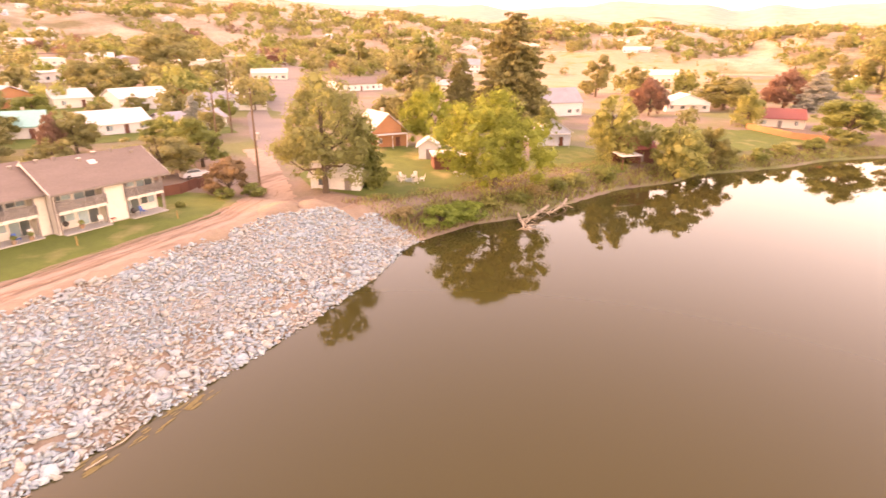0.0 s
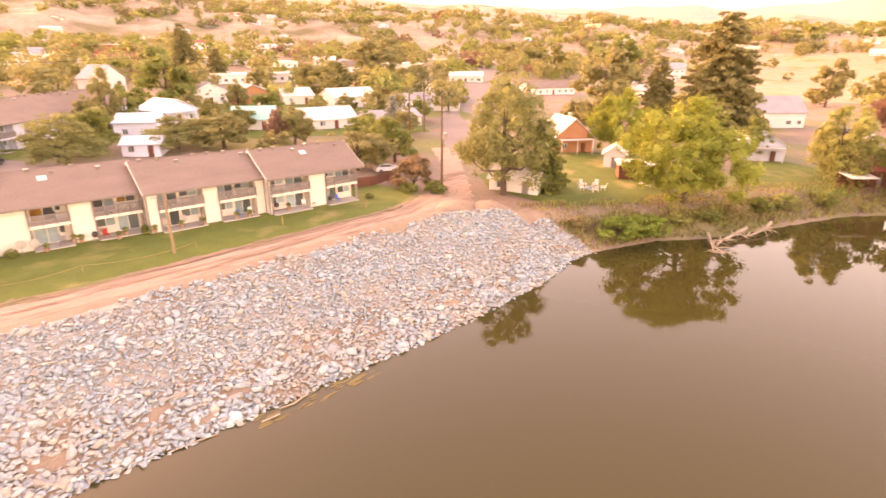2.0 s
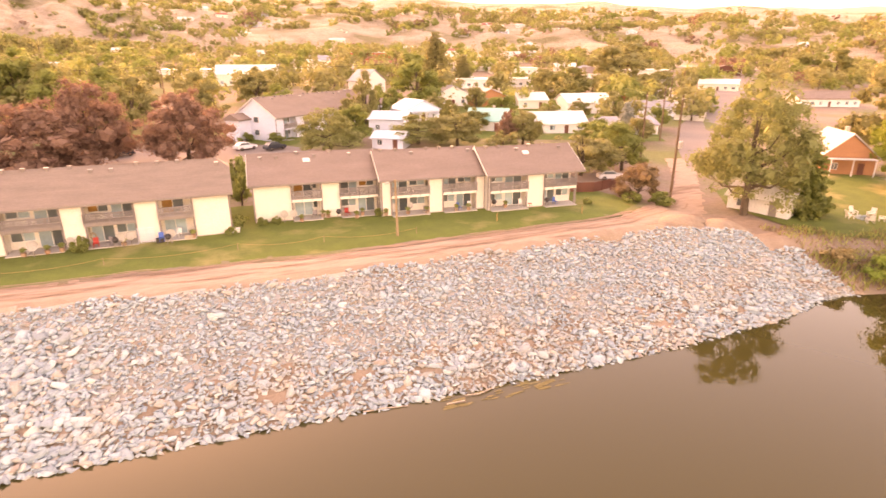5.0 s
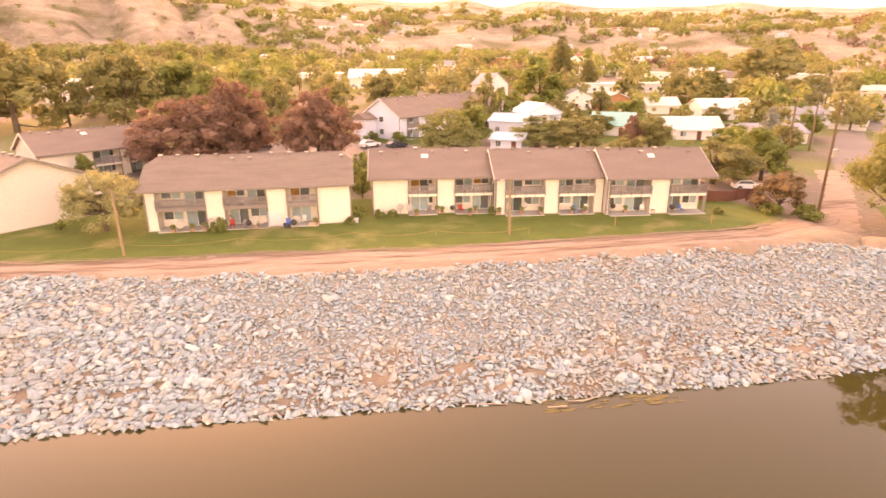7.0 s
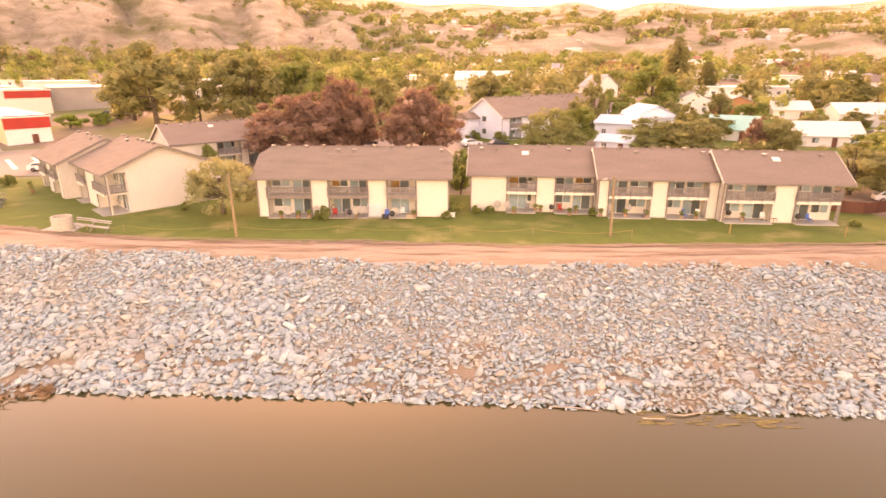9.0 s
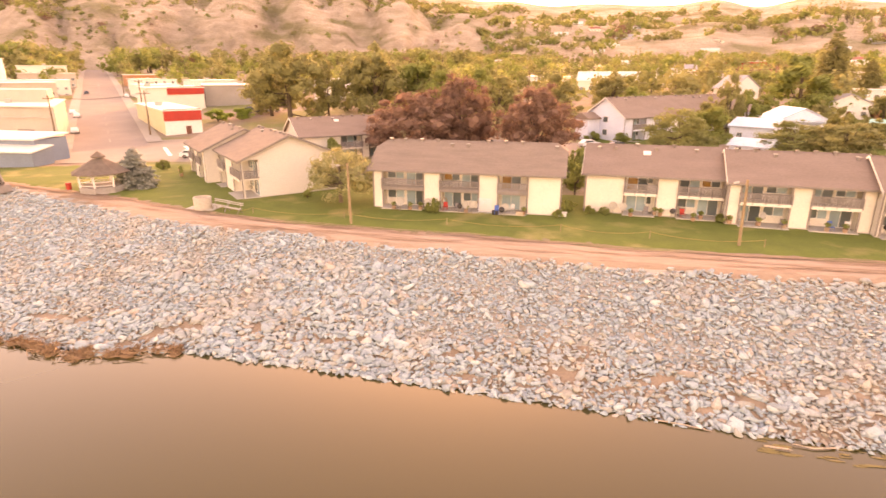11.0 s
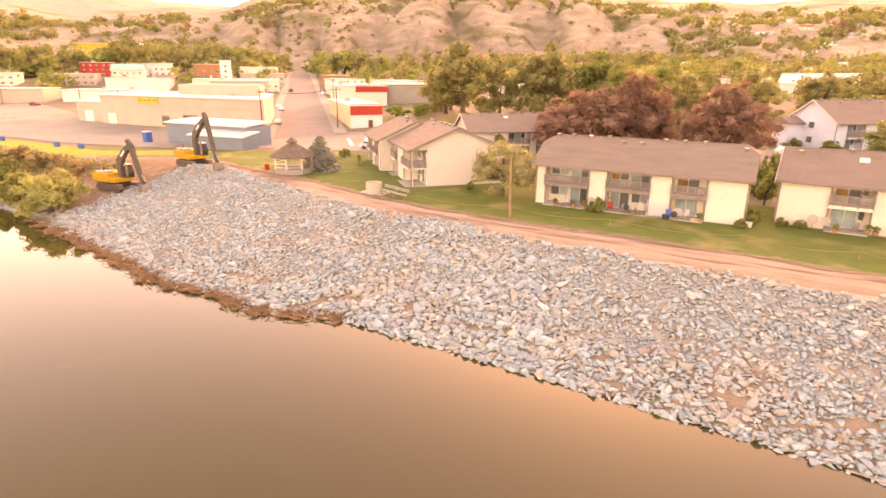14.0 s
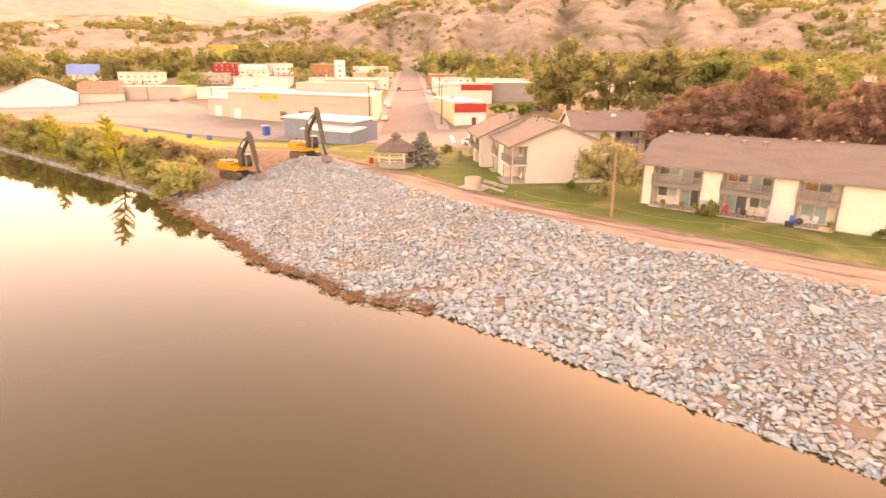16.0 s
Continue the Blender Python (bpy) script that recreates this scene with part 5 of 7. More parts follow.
def cone_tree(h, w, leaf, leaves, size, seed, low=0.02, power=0.62):
    rng = np.random.RandomState(seed)
    cs, rs = [], []
    z = h * low
    while z < h * 0.98:
        r = w / 2 * 1.05 * (1 - z / h) ** power
        n = max(3, int(5 + r * 2.2))
        a0 = rng.uniform(0, 6.28)
        for i in range(n):
            a = a0 + i * math.tau / n + rng.normal() * 0.15
            reach, lift_ = r * rng.uniform(0.6, 1.12), rng.normal() * h * 0.018
            for f in (0.45, 0.75, 1.0):
                cs.append((math.cos(a) * reach * f, math.sin(a) * reach * f, z - 0.16 * reach * f * f + lift_))
                rs.append(0.115 * w * (0.4 + 0.6 * (1 - z / h)) * rng.uniform(0.7, 1.2))
        z += h * 0.045 * rng.uniform(0.8, 1.2)
    cs.append((0, 0, h * 0.98))
    rs.append(0.03 * w)
    cnt = rng.multinomial(leaves, np.array(rs) ** 1.3 / (np.array(rs) ** 1.3).sum())
    V = leaf_cloud(cs, rs, cnt, size, rng, 0.5, 0.5, 0.5)
    bm = bmesh.new()
    tube(bm, [(0, 0, -0.3), (0, 0, h * 0.5), (0, 0, h * 0.97)], [0.018 * h + 0.05, 0.011 * h, 0.02], 7)
    return finish("trunk", bm, BARK), quads_mesh("crown", V, [leaf])


PROTO = {
    "locust": [(15, 15, *broad_tree(15, 15, L_LOCUST, 15000, 0.3, s, 0.04, 150, core=5)) for s in (1, 2)],
    "yellow": [(15, 17, *broad_tree(15, 17, L_YELLOW, 24000, 0.3, s, -0.03, 170, core=9)) for s in (3,)],
    "olive": [(14, 14, *broad_tree(14, 14, L_OLIVE, 7200, 0.45, s, 0.03, 60)) for s in (4, 5, 6)],
    "green": [(12, 12, *broad_tree(12, 12, L_GREEN, 6600, 0.42, s, 0.02, 55)) for s in (7, 8)],
    "dark": [(13, 14, *broad_tree(13, 14, L_DARK, 6600, 0.45, s, 0.02, 60)) for s in (9, 10)],
    "maroon": [(13, 16, *broad_tree(13, 16, L_MAROON, 20000, 0.32, s, 0.0, 150, core=12)) for s in (11, 12)],
    "willow": [(13, 12, *broad_tree(13, 12, L_WILLOW, 9000, 0.38, s, 0.03, 60, droop=2.2)) for s in (13,)],
    "sparse": [(13, 12, *broad_tree(13, 12, L_WILLOW, 3800, 0.46, s, 0.03, 70)) for s in (14,)],
    "brown": [(5, 7.5, *broad_tree(5, 7.5, L_BROWN, 2600, 0.26, s, 0.04, 45)) for s in (15,)],
    "narrow": [(10, 7, *broad_tree(10, 7, L_GREEN, 5500, 0.42, s, 0.03, 55)) for s in (16,)],
    "conifer": [(25, 14, *cone_tree(25, 14, L_CONIFER, 20000, 0.52, s, 0.02, 0.5)) for s in (17, 18)],
    "spruce": [(9, 7, *cone_tree(9, 7, L_SPRUCE, 4800, 0.46, s, 0.03)) for s in (19,)],
    **{k + "_far": [(h_, h_, *broad_tree(h_, h_, m_, 3400, 0.62, s, 0.02, 50, droop=2.0 * (k == "willow"))) for s in (31, 32)] for k, h_, m_ in (("olive", 14, L_OLIVE), ("green", 12, L_GREEN), ("dark", 13, L_DARK), ("willow", 13, L_WILLOW))},
    "sage": [(8, 10, *broad_tree(8, 10, L_SAGE, 9000, 0.22, s, 0.1, 110, core=6)) for s in (26,)],
    "feather": [(13, 7, *feather_tree(13, 7, L_GOLD, 9000, 0.3, s)) for s in (24,)],
    "bush": [(2.2, 3.6, *broad_tree(2.2, 3.6, L_GREEN, 1300, 0.2, s, 0.02, 30)) for s in (20, 21)],
    "bush_lush": [(2.2, 3.6, *broad_tree(2.2, 3.6, L_LUSH, 2200, 0.17, s, 0.0, 40)) for s in (28,)],
    "pine": [(11, 8, *cone_tree(11, 8, L_GREEN, 6500, 0.4, s, 0.08, 0.45)) for s in (27,)],
    "bush_pale": [(3.0, 4.5, *broad_tree(3.0, 4.5, L_WILLOW, 1700, 0.24, s, 0.02, 34)) for s in (22,)],
    "bush_sage": [(3.0, 4.5, *broad_tree(3.0, 4.5, L_OSIER, 3400, 0.16, s, 0.0, 60, core=8)) for s in (29,)],
    "bush_dry": [(2.2, 3.6, *broad_tree(2.2, 3.6, L_DRY, 1300, 0.2, s, 0.02, 30)) for s in (23,)],
}
TREE_LABEL = {
    "locust": "spreading green locust tree with an open airy crown", "yellow": "broad yellow-green maple in full leaf on the lawn", "olive": "olive-green deciduous tree with a rounded crown",
    "green": "leafy green garden tree with a full crown", "dark": "dense dark green tree with a low crown", "maroon": "large maroon-leaved tree with a dense broad crown",
    "willow": "pale green weeping willow with hanging branches", "sparse": "half-bare riverside tree with thin pale foliage", "brown": "brown dry-leaved shrub beside the dirt track",
    "narrow": "narrow green tree with fine foliage", "conifer": "tall dark conifer with drooping branches", "spruce": "grey-blue spruce with a conical crown",
    "sage": "spreading grey-green tree on the lawn with a short trunk",
    "feather": "slender feathery yellow-green tree on the river bank",
    "bush_lush": "dense bright green shrub", "pine": "small green pine beside the white garage",
    "bush": "rounded green garden bush", "bush_pale": "pale green willow bush on the bank", "bush_dry": "brown dry bush on the bank", "bush_sage": "rounded grey-green willow bush at the foot of the bank"}
tree_rng = random.Random(77)


def plant(kind, x, y, h, w, lean_to=(0, 0)):
    forms = PROTO[kind + "_far"] if kind in ("olive", "green", "dark", "willow") and math.hypot(x, y) > 135 else PROTO[kind]
    h0, w0, trunk, crown = forms[tree_rng.randrange(len(forms))]
    bush = kind.startswith("bush") or kind == "brown"
    t = thing("bush" if bush else "tree", Matrix.LocRotScale((x, y, gz(x, y)), Euler((lean_to[0], lean_to[1], 0 if any(lean_to) else tree_rng.uniform(0, 6.28))), (w / w0, w / w0, h / h0)), TREE_LABEL[kind], "bush" if bush else "tree", kind + (" bushes" if bush else " trees"))
    part("trunk", trunk, BARK, t)
    part("crown", crown, None, t)
    return t


TREES = [
    ("locust", 64.8, 62.9, 17.7, 16.5), ("pine", 73.2, 61.4, 11.0, 7.6), ("yellow", 81.8, 42.2, 16.2, 18.6), ("yellow", 109.4, 67.9, 14.5, 12.2), ("conifer", 151.4, 62.3, 29.8, 22.5),
    ("conifer", 144.7, 75.1, 19.5, 10.5), ("olive", 135.0, 86.1, 20.9, 21.5), ("willow", 116.0, 28.7, 13.9, 12.5), ("maroon", 195.2, 30.0, 12.9, 12.5), ("olive", 262.3, 59.7, 17.8, 16.9),
    ("olive", 285.6, 44.2, 12.7, 15.3), ("sparse", 115.5, 16.6, 14.0, 12.5), ("dark", 128.0, 10.5, 9.0, 9.0), ("willow", 183.0, 1.7, 10.9, 11.0), ("maroon", 244.7, -12.5, 14.8, 18.1),
    ("spruce", 236.2, -21.4, 13.8, 15.2), ("green", 174.7, -21.3, 12.0, 19.3), ("olive", 362.5, -47.2, 16.6, 15.0), ("dark", 358.7, -64.1, 23.5, 26.1), ("dark", 227.1, 7.6, 12.2, 23.3),
    ("green", 123.7, 45.0, 8.2, 6.7), ("willow", 289.3, 24.0, 12.5, 13.3), ("olive", 158.4, 203.0, 17.7, 30.3), ("olive", 153.9, 177.9, 12.5, 17.3), ("dark", 123.3, 187.2, 11.1, 18.6),
    ("olive", 123.3, 203.1, 10.0, 10.4), ("olive", 62.9, 117.3, 8.5, 9.5), ("maroon", 59.0, 117.4, 7.7, 5.2), ("green", 67.9, 91.2, 8.4, 10.5), ("olive", 58.2, 90.0, 7.6, 13.0), ("green", 72.2, 101.8, 8.0, 9.0), ("olive", 49.5, 122.0, 7.5, 13.0), ("green", 28.0, 131.5, 8.0, 11.0), ("olive", 83.0, 138.5, 6.5, 7.0), ("dark", 57.0, 143.0, 7.0, 6.0), ("green", 43.6, 158.5, 9.0, 7.0), ("olive", 90.0, 112.0, 7.0, 9.0), ("green", 108.0, 126.0, 7.0, 8.0), ("olive", 99.0, 147.0, 6.0, 7.0),
    ("spruce", 93.2, 120.7, 8.2, 6.2), ("brown", 56.5, 73.9, 4.9, 7.5), ("dark", 317.7, 220.7, 17.7, 22.4), ("green", 411.3, 221.1, 26.0, 29.0),
    ("maroon", -25.3, 115.3, 12.3, 22.3), ("maroon", -17.8, 121.9, 14.6, 15.9), ("maroon", -3.3, 119.6, 13.0, 16.5), ("sage", -26.2, 79.0, 7.6, 10.5), ("narrow", -38.6, 107.4, 5.5, 3.6), ("locust", 22.2, 122.4, 8.8, 14.4),
    ("olive", 38.4, 153.9, 13.2, 7.0), ("green", 63.6, 183.7, 15.9, 20.8), ("conifer", 94.3, 243.6, 21.9, 13.1), ("conifer", 108.5, 246.9, 12.5, 9.9), ("green", 50.2, 172.9, 6.8, 10.2),
    ("olive", 16.1, 197.3, 12.1, 14.1), ("olive", 207.8, 257.7, 18.4, 34.0), ("dark", 61.6, 137.5, 5.9, 8.5), ("locust", 42.1, 126.4, 6.5, 14.9), ("olive", 125.5, 207.5, 11.4, 9.9),
    ("olive", 33.2, 148.4, 9, 7.5), ("green", 76, 151, 8, 9), ("green", 86, 143, 6, 7), ("olive", 106, 141, 8, 9), ("dark", 113, 172, 8, 9), ("olive", 137, 157, 8, 9), ("green", 152, 152, 7, 8), ("olive", 76, 167, 9, 9), ("dark", 96, 192, 9, 10),
    ("olive", 61, 162, 7, 8), ("green", 20, 168, 9, 11), ("olive", 0, 172, 12, 13), ("olive", -15, 162, 12, 14), ("green", -30, 168, 13, 14), ("olive", -38, 188, 14, 16), ("olive", -104, 222, 12, 14), ("dark", -20, 192, 12, 14), ("olive", 52, 106, 6, 8),
    ("green", 78, 113, 7, 9), ("olive", 186, -36, 10, 11),
    ("olive", -84, 172, 16, 18), ("green", -42, 186, 18, 20), ("olive", -60, 183, 18, 18), ("dark", -33, 178, 14, 15), ("green", -22, 176, 13, 15),
    ("olive", -73.2, 162.1, 20.3, 23.5), ("olive", -65.0, 170.1, 15.9, 10.3), ("olive", -52.5, 175.3, 21.3, 21.0), ("spruce", -58.6, 82.4, 5.6, 6.0), ("feather", -109.0, 57.0, 13.0, 6.0, (0.05, -0.3)), ("feather", -146.0, 59.0, 11.0, 6.0, (0.05, -0.22)),
]
for row in TREES:
    plant(*row)
for row in (("bush_lush", -93.5, 158.5, 3.6, 7.0), ("bush_lush", -88.5, 163.0, 3.4, 7.0), ("bush", -64.5, 96.0, 1.8, 2.4), ("bush", -44.5, 92.0, 3.2, 3.8), ("bush", 57.5, 70.2, 1.9, 5.0), ("bush", 53.5, 71.6, 1.6, 3.2), ("bush_sage", -86.5, 56.0, 6.4, 9.5), ("bush_pale", -124, 58.5, 6.0, 8.5),
            ("bush", -134, 59.5, 7.0, 8.0), ("bush_pale", -99, 58.0, 4.6, 7.0), ("bush_pale", -166, 60, 8.0, 11), ("bush_dry", -178, 61, 7.0, 11), ("bush_pale", -192, 61, 8.0, 12), ("bush", -112, 62, 4.0, 6.0), ("bush_pale", -140, 61, 5.5, 9), ("bush_pale", -151, 60, 7.0, 9), ("bush_dry", -97, 63, 3.2, 6.0), ("bush_dry", -101, 68, 2.8, 6.0), ("bush_dry", -110, 68, 3.0, 7.0),
            ("bush_dry", -120, 68, 3.2, 8.0), ("bush_dry", -131, 66, 3.4, 8.0), ("bush_dry", -93, 70, 2.2, 5.0), ("bush_lush", 66.5, 44.6, 2.9, 6.5), ("bush_lush", 71, 42.6, 2.8, 6.5), ("bush_lush", 69, 43.2, 2.4, 5.0), ("bush_pale", 76, 40.6, 1.8, 4.0), ("bush_dry", 63.5, 49.0, 1.5, 4.0),
            ("bush", 81, 37.8, 1.8, 4.5), ("bush_dry", 86, 36, 1.8, 4.5), ("bush", 91, 34, 2.2, 5.0), ("bush_pale", 96, 32, 2.4, 5.5), ("bush", 103, 28, 2.4, 4.5), ("bush_pale", 120, 17, 3.0, 5), ("bush", 127, 13, 2.4, 5), ("bush_pale", 133, 7, 2.6, 5),
            ("bush", 140, 0, 2.6, 6), ("bush_pale", 148, -5, 3, 6), ("bush", 157, -12, 3, 7), ("bush_pale", 166, -20, 3.5, 7), ("bush", 30.5, 134, 2.2, 5), ("bush", 14, 137, 2.0, 5), ("bush", 8, 140, 2.0, 4), ("bush", 96, 45, 1.8, 3.5)):
    plant(*row)

# far woods: joined, too many to count
wr = np.random.RandomState(5)
WV, WI = [], []
WOODS = [L_OLIVE, L_DARK, L_GREEN, L_WILLOW, L_MAROON, L_CONIFER, BARK]


def wood_tree(x, y, z, h, w, kind, n=110):
    m_ = 9
    d = wr.normal(size=(m_, 3))
    d /= np.linalg.norm(d, axis=1)[:, None]
    if kind == 5:
        k = wr.uniform(0.05, 0.95, m_)
        cs = np.stack([d[:, 0] * w * 0.3 * (1 - k), d[:, 1] * w * 0.3 * (1 - k), h * k], 1)
        rs = w * 0.3 * (1.05 - k) + 0.3
    else:
        cs = d * np.array([w * 0.3, w * 0.3, h * 0.28]) + np.array([0, 0, h * 0.46])
        rs = np.full(m_, w * 0.23)
    cnt = wr.multinomial(n, rs / rs.sum())
    V = leaf_cloud(cs + np.array([x, y, z]), rs, cnt, 0.075 * w + 0.28, wr, core=5)
    WV.append(V)
    WI.append(np.full(len(V) // 4, kind))
    r = 0.02 * h + 0.05
    for k in range(3):
        p, q = ((math.cos(j * math.tau / 3) * r, math.sin(j * math.tau / 3) * r) for j in (k, k + 1))
        WV.append(np.array([(x + p[0], y + p[1], z - 0.4), (x + q[0], y + q[1], z - 0.4), (x + q[0] * 0.5, y + q[1] * 0.5, z + h * 0.5), (x + p[0] * 0.5, y + p[1] * 0.5, z + h * 0.5)]))
        WI.append(np.full(1, 6))


N_W = 19000
tx, ty = wr.uniform(-950, 950, N_W), wr.uniform(-160, 1050, N_W)
td = np.hypot(tx, ty - 20)
s_in, _ = inland(tx, ty)
az = np.degrees(np.arctan2(tx, ty - 13))
patch = wobble(tx, ty, 90, 61)
mass = wobble(tx, ty, 230, 65)
# full in the town, in groups over the slopes, almost none on the bare bluffs
dens = np.where(td < 430, 0.55 + 0.35 * patch, np.where(patch > -0.1, 0.8, 0.16))
dens = np.where((az < -8) & (td > 330) & (td < 430), 0.3 + 0.3 * patch, dens)
dens = np.where((az < -8) & (td > 430) & (td < 520), 0.85, dens)
dens = np.where((az > -36) & (az < -8) & (td > 520) & (td < 760), 0.2, dens)
dens = np.where((az < -36) & (td > 520), np.where(mass > -0.25, 0.97, 0.1), dens)
dens = np.where((az > -36) & (az < -8) & (td > 740), np.where(mass > -0.6, 0.97, 0.3), dens)
dens = np.where((az > -8) & (az < 62) & (td < 330), 0.36, dens)
street = (np.abs((tx + 90) * 0.743 + (ty - 114) * 0.669) < 12) & (td < 520)
slope = (az > 5) & (az < 37) & (td > 560) & (td < 680)
far_field = (az > 71) & (az < 96) & (td > 340) & (td < 590)
river_gardens = (az > 72) & (td < 300)
field = (tx > 170) & (tx < 420) & (ty > 55) & (ty < 190)
parking = (tx < -60) & (ty < 260) & (td < 330) & (az < -20)
ok = (s_in > 12) & (td > 150) & (td < 1020) & (az > -85) & (az < 114) & (wr.uniform(0, 1, N_W) < dens) & ~street & ~(field & (wr.uniform(0, 1, N_W) < 0.97)) & ~parking & ~((slope | far_field | river_gardens) & (wr.uniform(0, 1, N_W) < 0.93)) & (wr.uniform(0, 1, N_W) < np.clip(1.15 - td / 1700, 0.3, 1))
TXS, TYS, TDS, TAZ = tx[ok], ty[ok], td[ok], az[ok]
TZS = land(TXS, TYS)
for x, y, z, d, a in zip(TXS, TYS, TZS, TDS, TAZ):
    k = wr.choice(6, p=[0.40, 0.12, 0.22, 0.13, 0.03, 0.10])
    h = wr.uniform(7, 13) * (1.3 if k == 5 else 1)
    if 425 < d < 522 and a < -8:
        h *= 1.9 if a < -36 else 1.45
    elif d > 480:
        h *= 1.0 if a > -8 else 0.42 if -44 < a and d < 760 else 0.8
    wood_tree(x, y, z, h, h * wr.uniform(0.9, 1.35) * (0.45 if k == 5 else 1) * (1.5 if d > 520 else 1), k, 240 if d < 300 else 150 if d < 520 else 48)
# tall conifers in groups on the skyline, and the street trees at the town's upper end
for a0, a1, d0, d1, n_t, hh in ((18.5, 26.0, 830, 910, 34, 25), (27.5, 31.5, 830, 900, 16, 24), (47.5, 49.5, 860, 900, 5, 26), (-39.5, -36.0, 900, 980, 10, 20)):
    for _ in range(n_t):
        a, d = wr.uniform(a0, a1), wr.uniform(d0, d1)
        x, y = d * math.sin(radians(a)), 13 + d * math.cos(radians(a))
        h = hh * wr.uniform(0.75, 1.15)
        wood_tree(x, y, gz(x, y), h, h * wr.uniform(0.32, 0.5), wr.choice((5, 1, 5)), 70)
for k in range(26):
    a, side = 250 + k * 8.5, (-1, 1)[k % 2] * wr.uniform(13, 19)
    x, y = -90 + ax_ * a + px_ * side, 114 + ay_ * a + py_ * side
    h = wr.uniform(10, 15)
    wood_tree(x, y, gz(x, y), h, h * wr.uniform(0.8, 1.1), wr.choice((0, 1, 2)), 150)
woods = new("woods", quads_mesh("woods", np.concatenate(WV), WOODS, np.concatenate(WI)))
tagged(woods, "mixed trees scattered through the town and over the hills", "woods", kind="stuff")

# ---- riprap: thousands of quarried stones on the bank ----
def stone_mesh(rng):
    """An angular quarried block or slab: a hull over a few worn corners."""
    bm = bmesh.new()
    sx, sy, sz = rng.uniform(0.9, 1.25), rng.uniform(0.75, 1.0), rng.uniform(0.34, 0.62)
    for _ in range(11):
        v = Vector((rng.gauss(0, 1), rng.gauss(0, 1), rng.gauss(0, 1))).normalized()
        k = 1 / max(abs(v.x), abs(v.y), abs(v.z)) ** 0.85
        bm.verts.new((v.x * sx * 0.5 * k, v.y * sy * 0.5 * k, v.z * sz * 0.5 * k))
    bmesh.ops.convex_hull(bm, input=bm.verts[:])
    bmesh.ops.delete(bm, geom=[v for v in bm.verts if not v.link_faces], context="VERTS")
    bmesh.ops.triangulate(bm, faces=bm.faces[:])
    bm.verts.index_update()
    out = np.array([v.co[:] for v in bm.verts]), np.array([[v.index for v in f.verts] for f in bm.faces])
    bm.free()
    return out


rr = random.Random(11)
KINDS = [stone_mesh(rr) for _ in range(26)]
KIND_ME = []
for v, f in KINDS:
    me = bpy.data.meshes.new("stone")
    me.from_pydata(v.tolist(), [], f.tolist())
    me.materials.append(STONE_P)
    KIND_ME.append(me)
spots = []
sp = [p for p in SHORE if -84 <= p[0] <= 62]
gx = np.arange(-89, 61.0, 0.275)
for x in gx:
    for u in np.arange(-0.3, 28, 0.265):
        px = x + rr.uniform(-0.2, 0.2)
        spots.append((px, u + rr.uniform(-0.2, 0.2)))
SX = np.array([p[0] for p in spots])
SU = np.array([p[1] for p in spots])
shore_y = np.interp(SX, [p[0] for p in SHORE], [p[1] for p in SHORE])
width = np.interp(SX, RUN_X, RUN_W)
SY = shore_y + SU
edge = width - 0.1 + 0.4 * wobble(SX, SX * 0, 9, 31) + 0.35 * wobble(SX, SX * 0, 2, 32)
# bare soil shows in a few long gaps low on the bank
gap = (wobble(SX * 0.5, SU * 1.1, 4.0, 41) + 0.25 * wobble(SX, SU, 1.2, 42) > 0.84 + 0.06 * SU) & (SU > 0.8) & (SU < 9)
band = (np.abs(SU - 2.7 - 0.8 * wobble(SX, SX * 0, 13, 45)) < 0.5 * wobble(SX, SU * 0.4, 6, 46)) & (SX < 50)
gap = gap | band
keep = (SU < edge) & ~gap & ~((SX > 57) & (SU > 7)) & ~(SX < -82 - 0.28 * (26 - SU))
SX, SY, SU = SX[keep], SY[keep], SU[keep]
# a thin row of stones goes on along the west shore
wx_ = np.array([rr.uniform(-200, -88) for _ in range(750)])
wu_ = np.array([rr.uniform(-0.2, 1.0) for _ in range(750)])
SX, SU = np.concatenate([SX, wx_]), np.concatenate([SU, wu_])
SY = np.concatenate([SY, np.interp(wx_, [p[0] for p in SHORE], [p[1] for p in SHORE]) + wu_])
SZ = land(SX, SY)
riprap = thing("riprap_bank", pose(0, 46, 0), "sloping bank of loose grey quarried riprap stones above the water", "riprap", kind="structure")
vs, fs, base_i, n_parts, n_seen = [], [], 0, 0, 0
coarse_at = np.clip(wobble(SX, SU * 1.6, 11, 71), -1, 1)
for x, y, z, u in zip(SX, SY, SZ, SU):
    k = rr.randrange(len(KINDS))
    big = rr.random()
    s = 0.30 + 0.28 * big ** 2.0 + (rr.uniform(0.15, 0.5) if rr.random() < 0.06 else 0)
    s *= 1 + 0.22 * coarse_at[n_seen] + (0.18 if u < 4 else 0) + (0.28 if -36 < x < -9 and u < 12 else 0)
    n_seen += 1
    m = Matrix.LocRotScale((x, y, z + 0.05 + rr.uniform(-0.08, 0.13)), Euler((rr.gauss(0.32, 0.2), rr.gauss(0, 0.2), rr.uniform(0, 6.28))), (s, s, s))
    if n_parts < 300 and 0 < x < 5 and u < 12:
        ob = new("stone", KIND_ME[k])
        ob.parent = riprap
        ob.matrix_parent_inverse = riprap.matrix_world.inverted()
        ob.matrix_world = m
        n_parts += 1
        continue
    v, f = KINDS[k]
    mm = np.array(m)
    vs.append(v @ mm[:3, :3].T + mm[:3, 3])
    fs.append(f + base_i)
    base_i += len(v)
me = bpy.data.meshes.new("stones")
vs, fs = np.concatenate(vs), np.concatenate(fs)
me.vertices.add(len(vs))
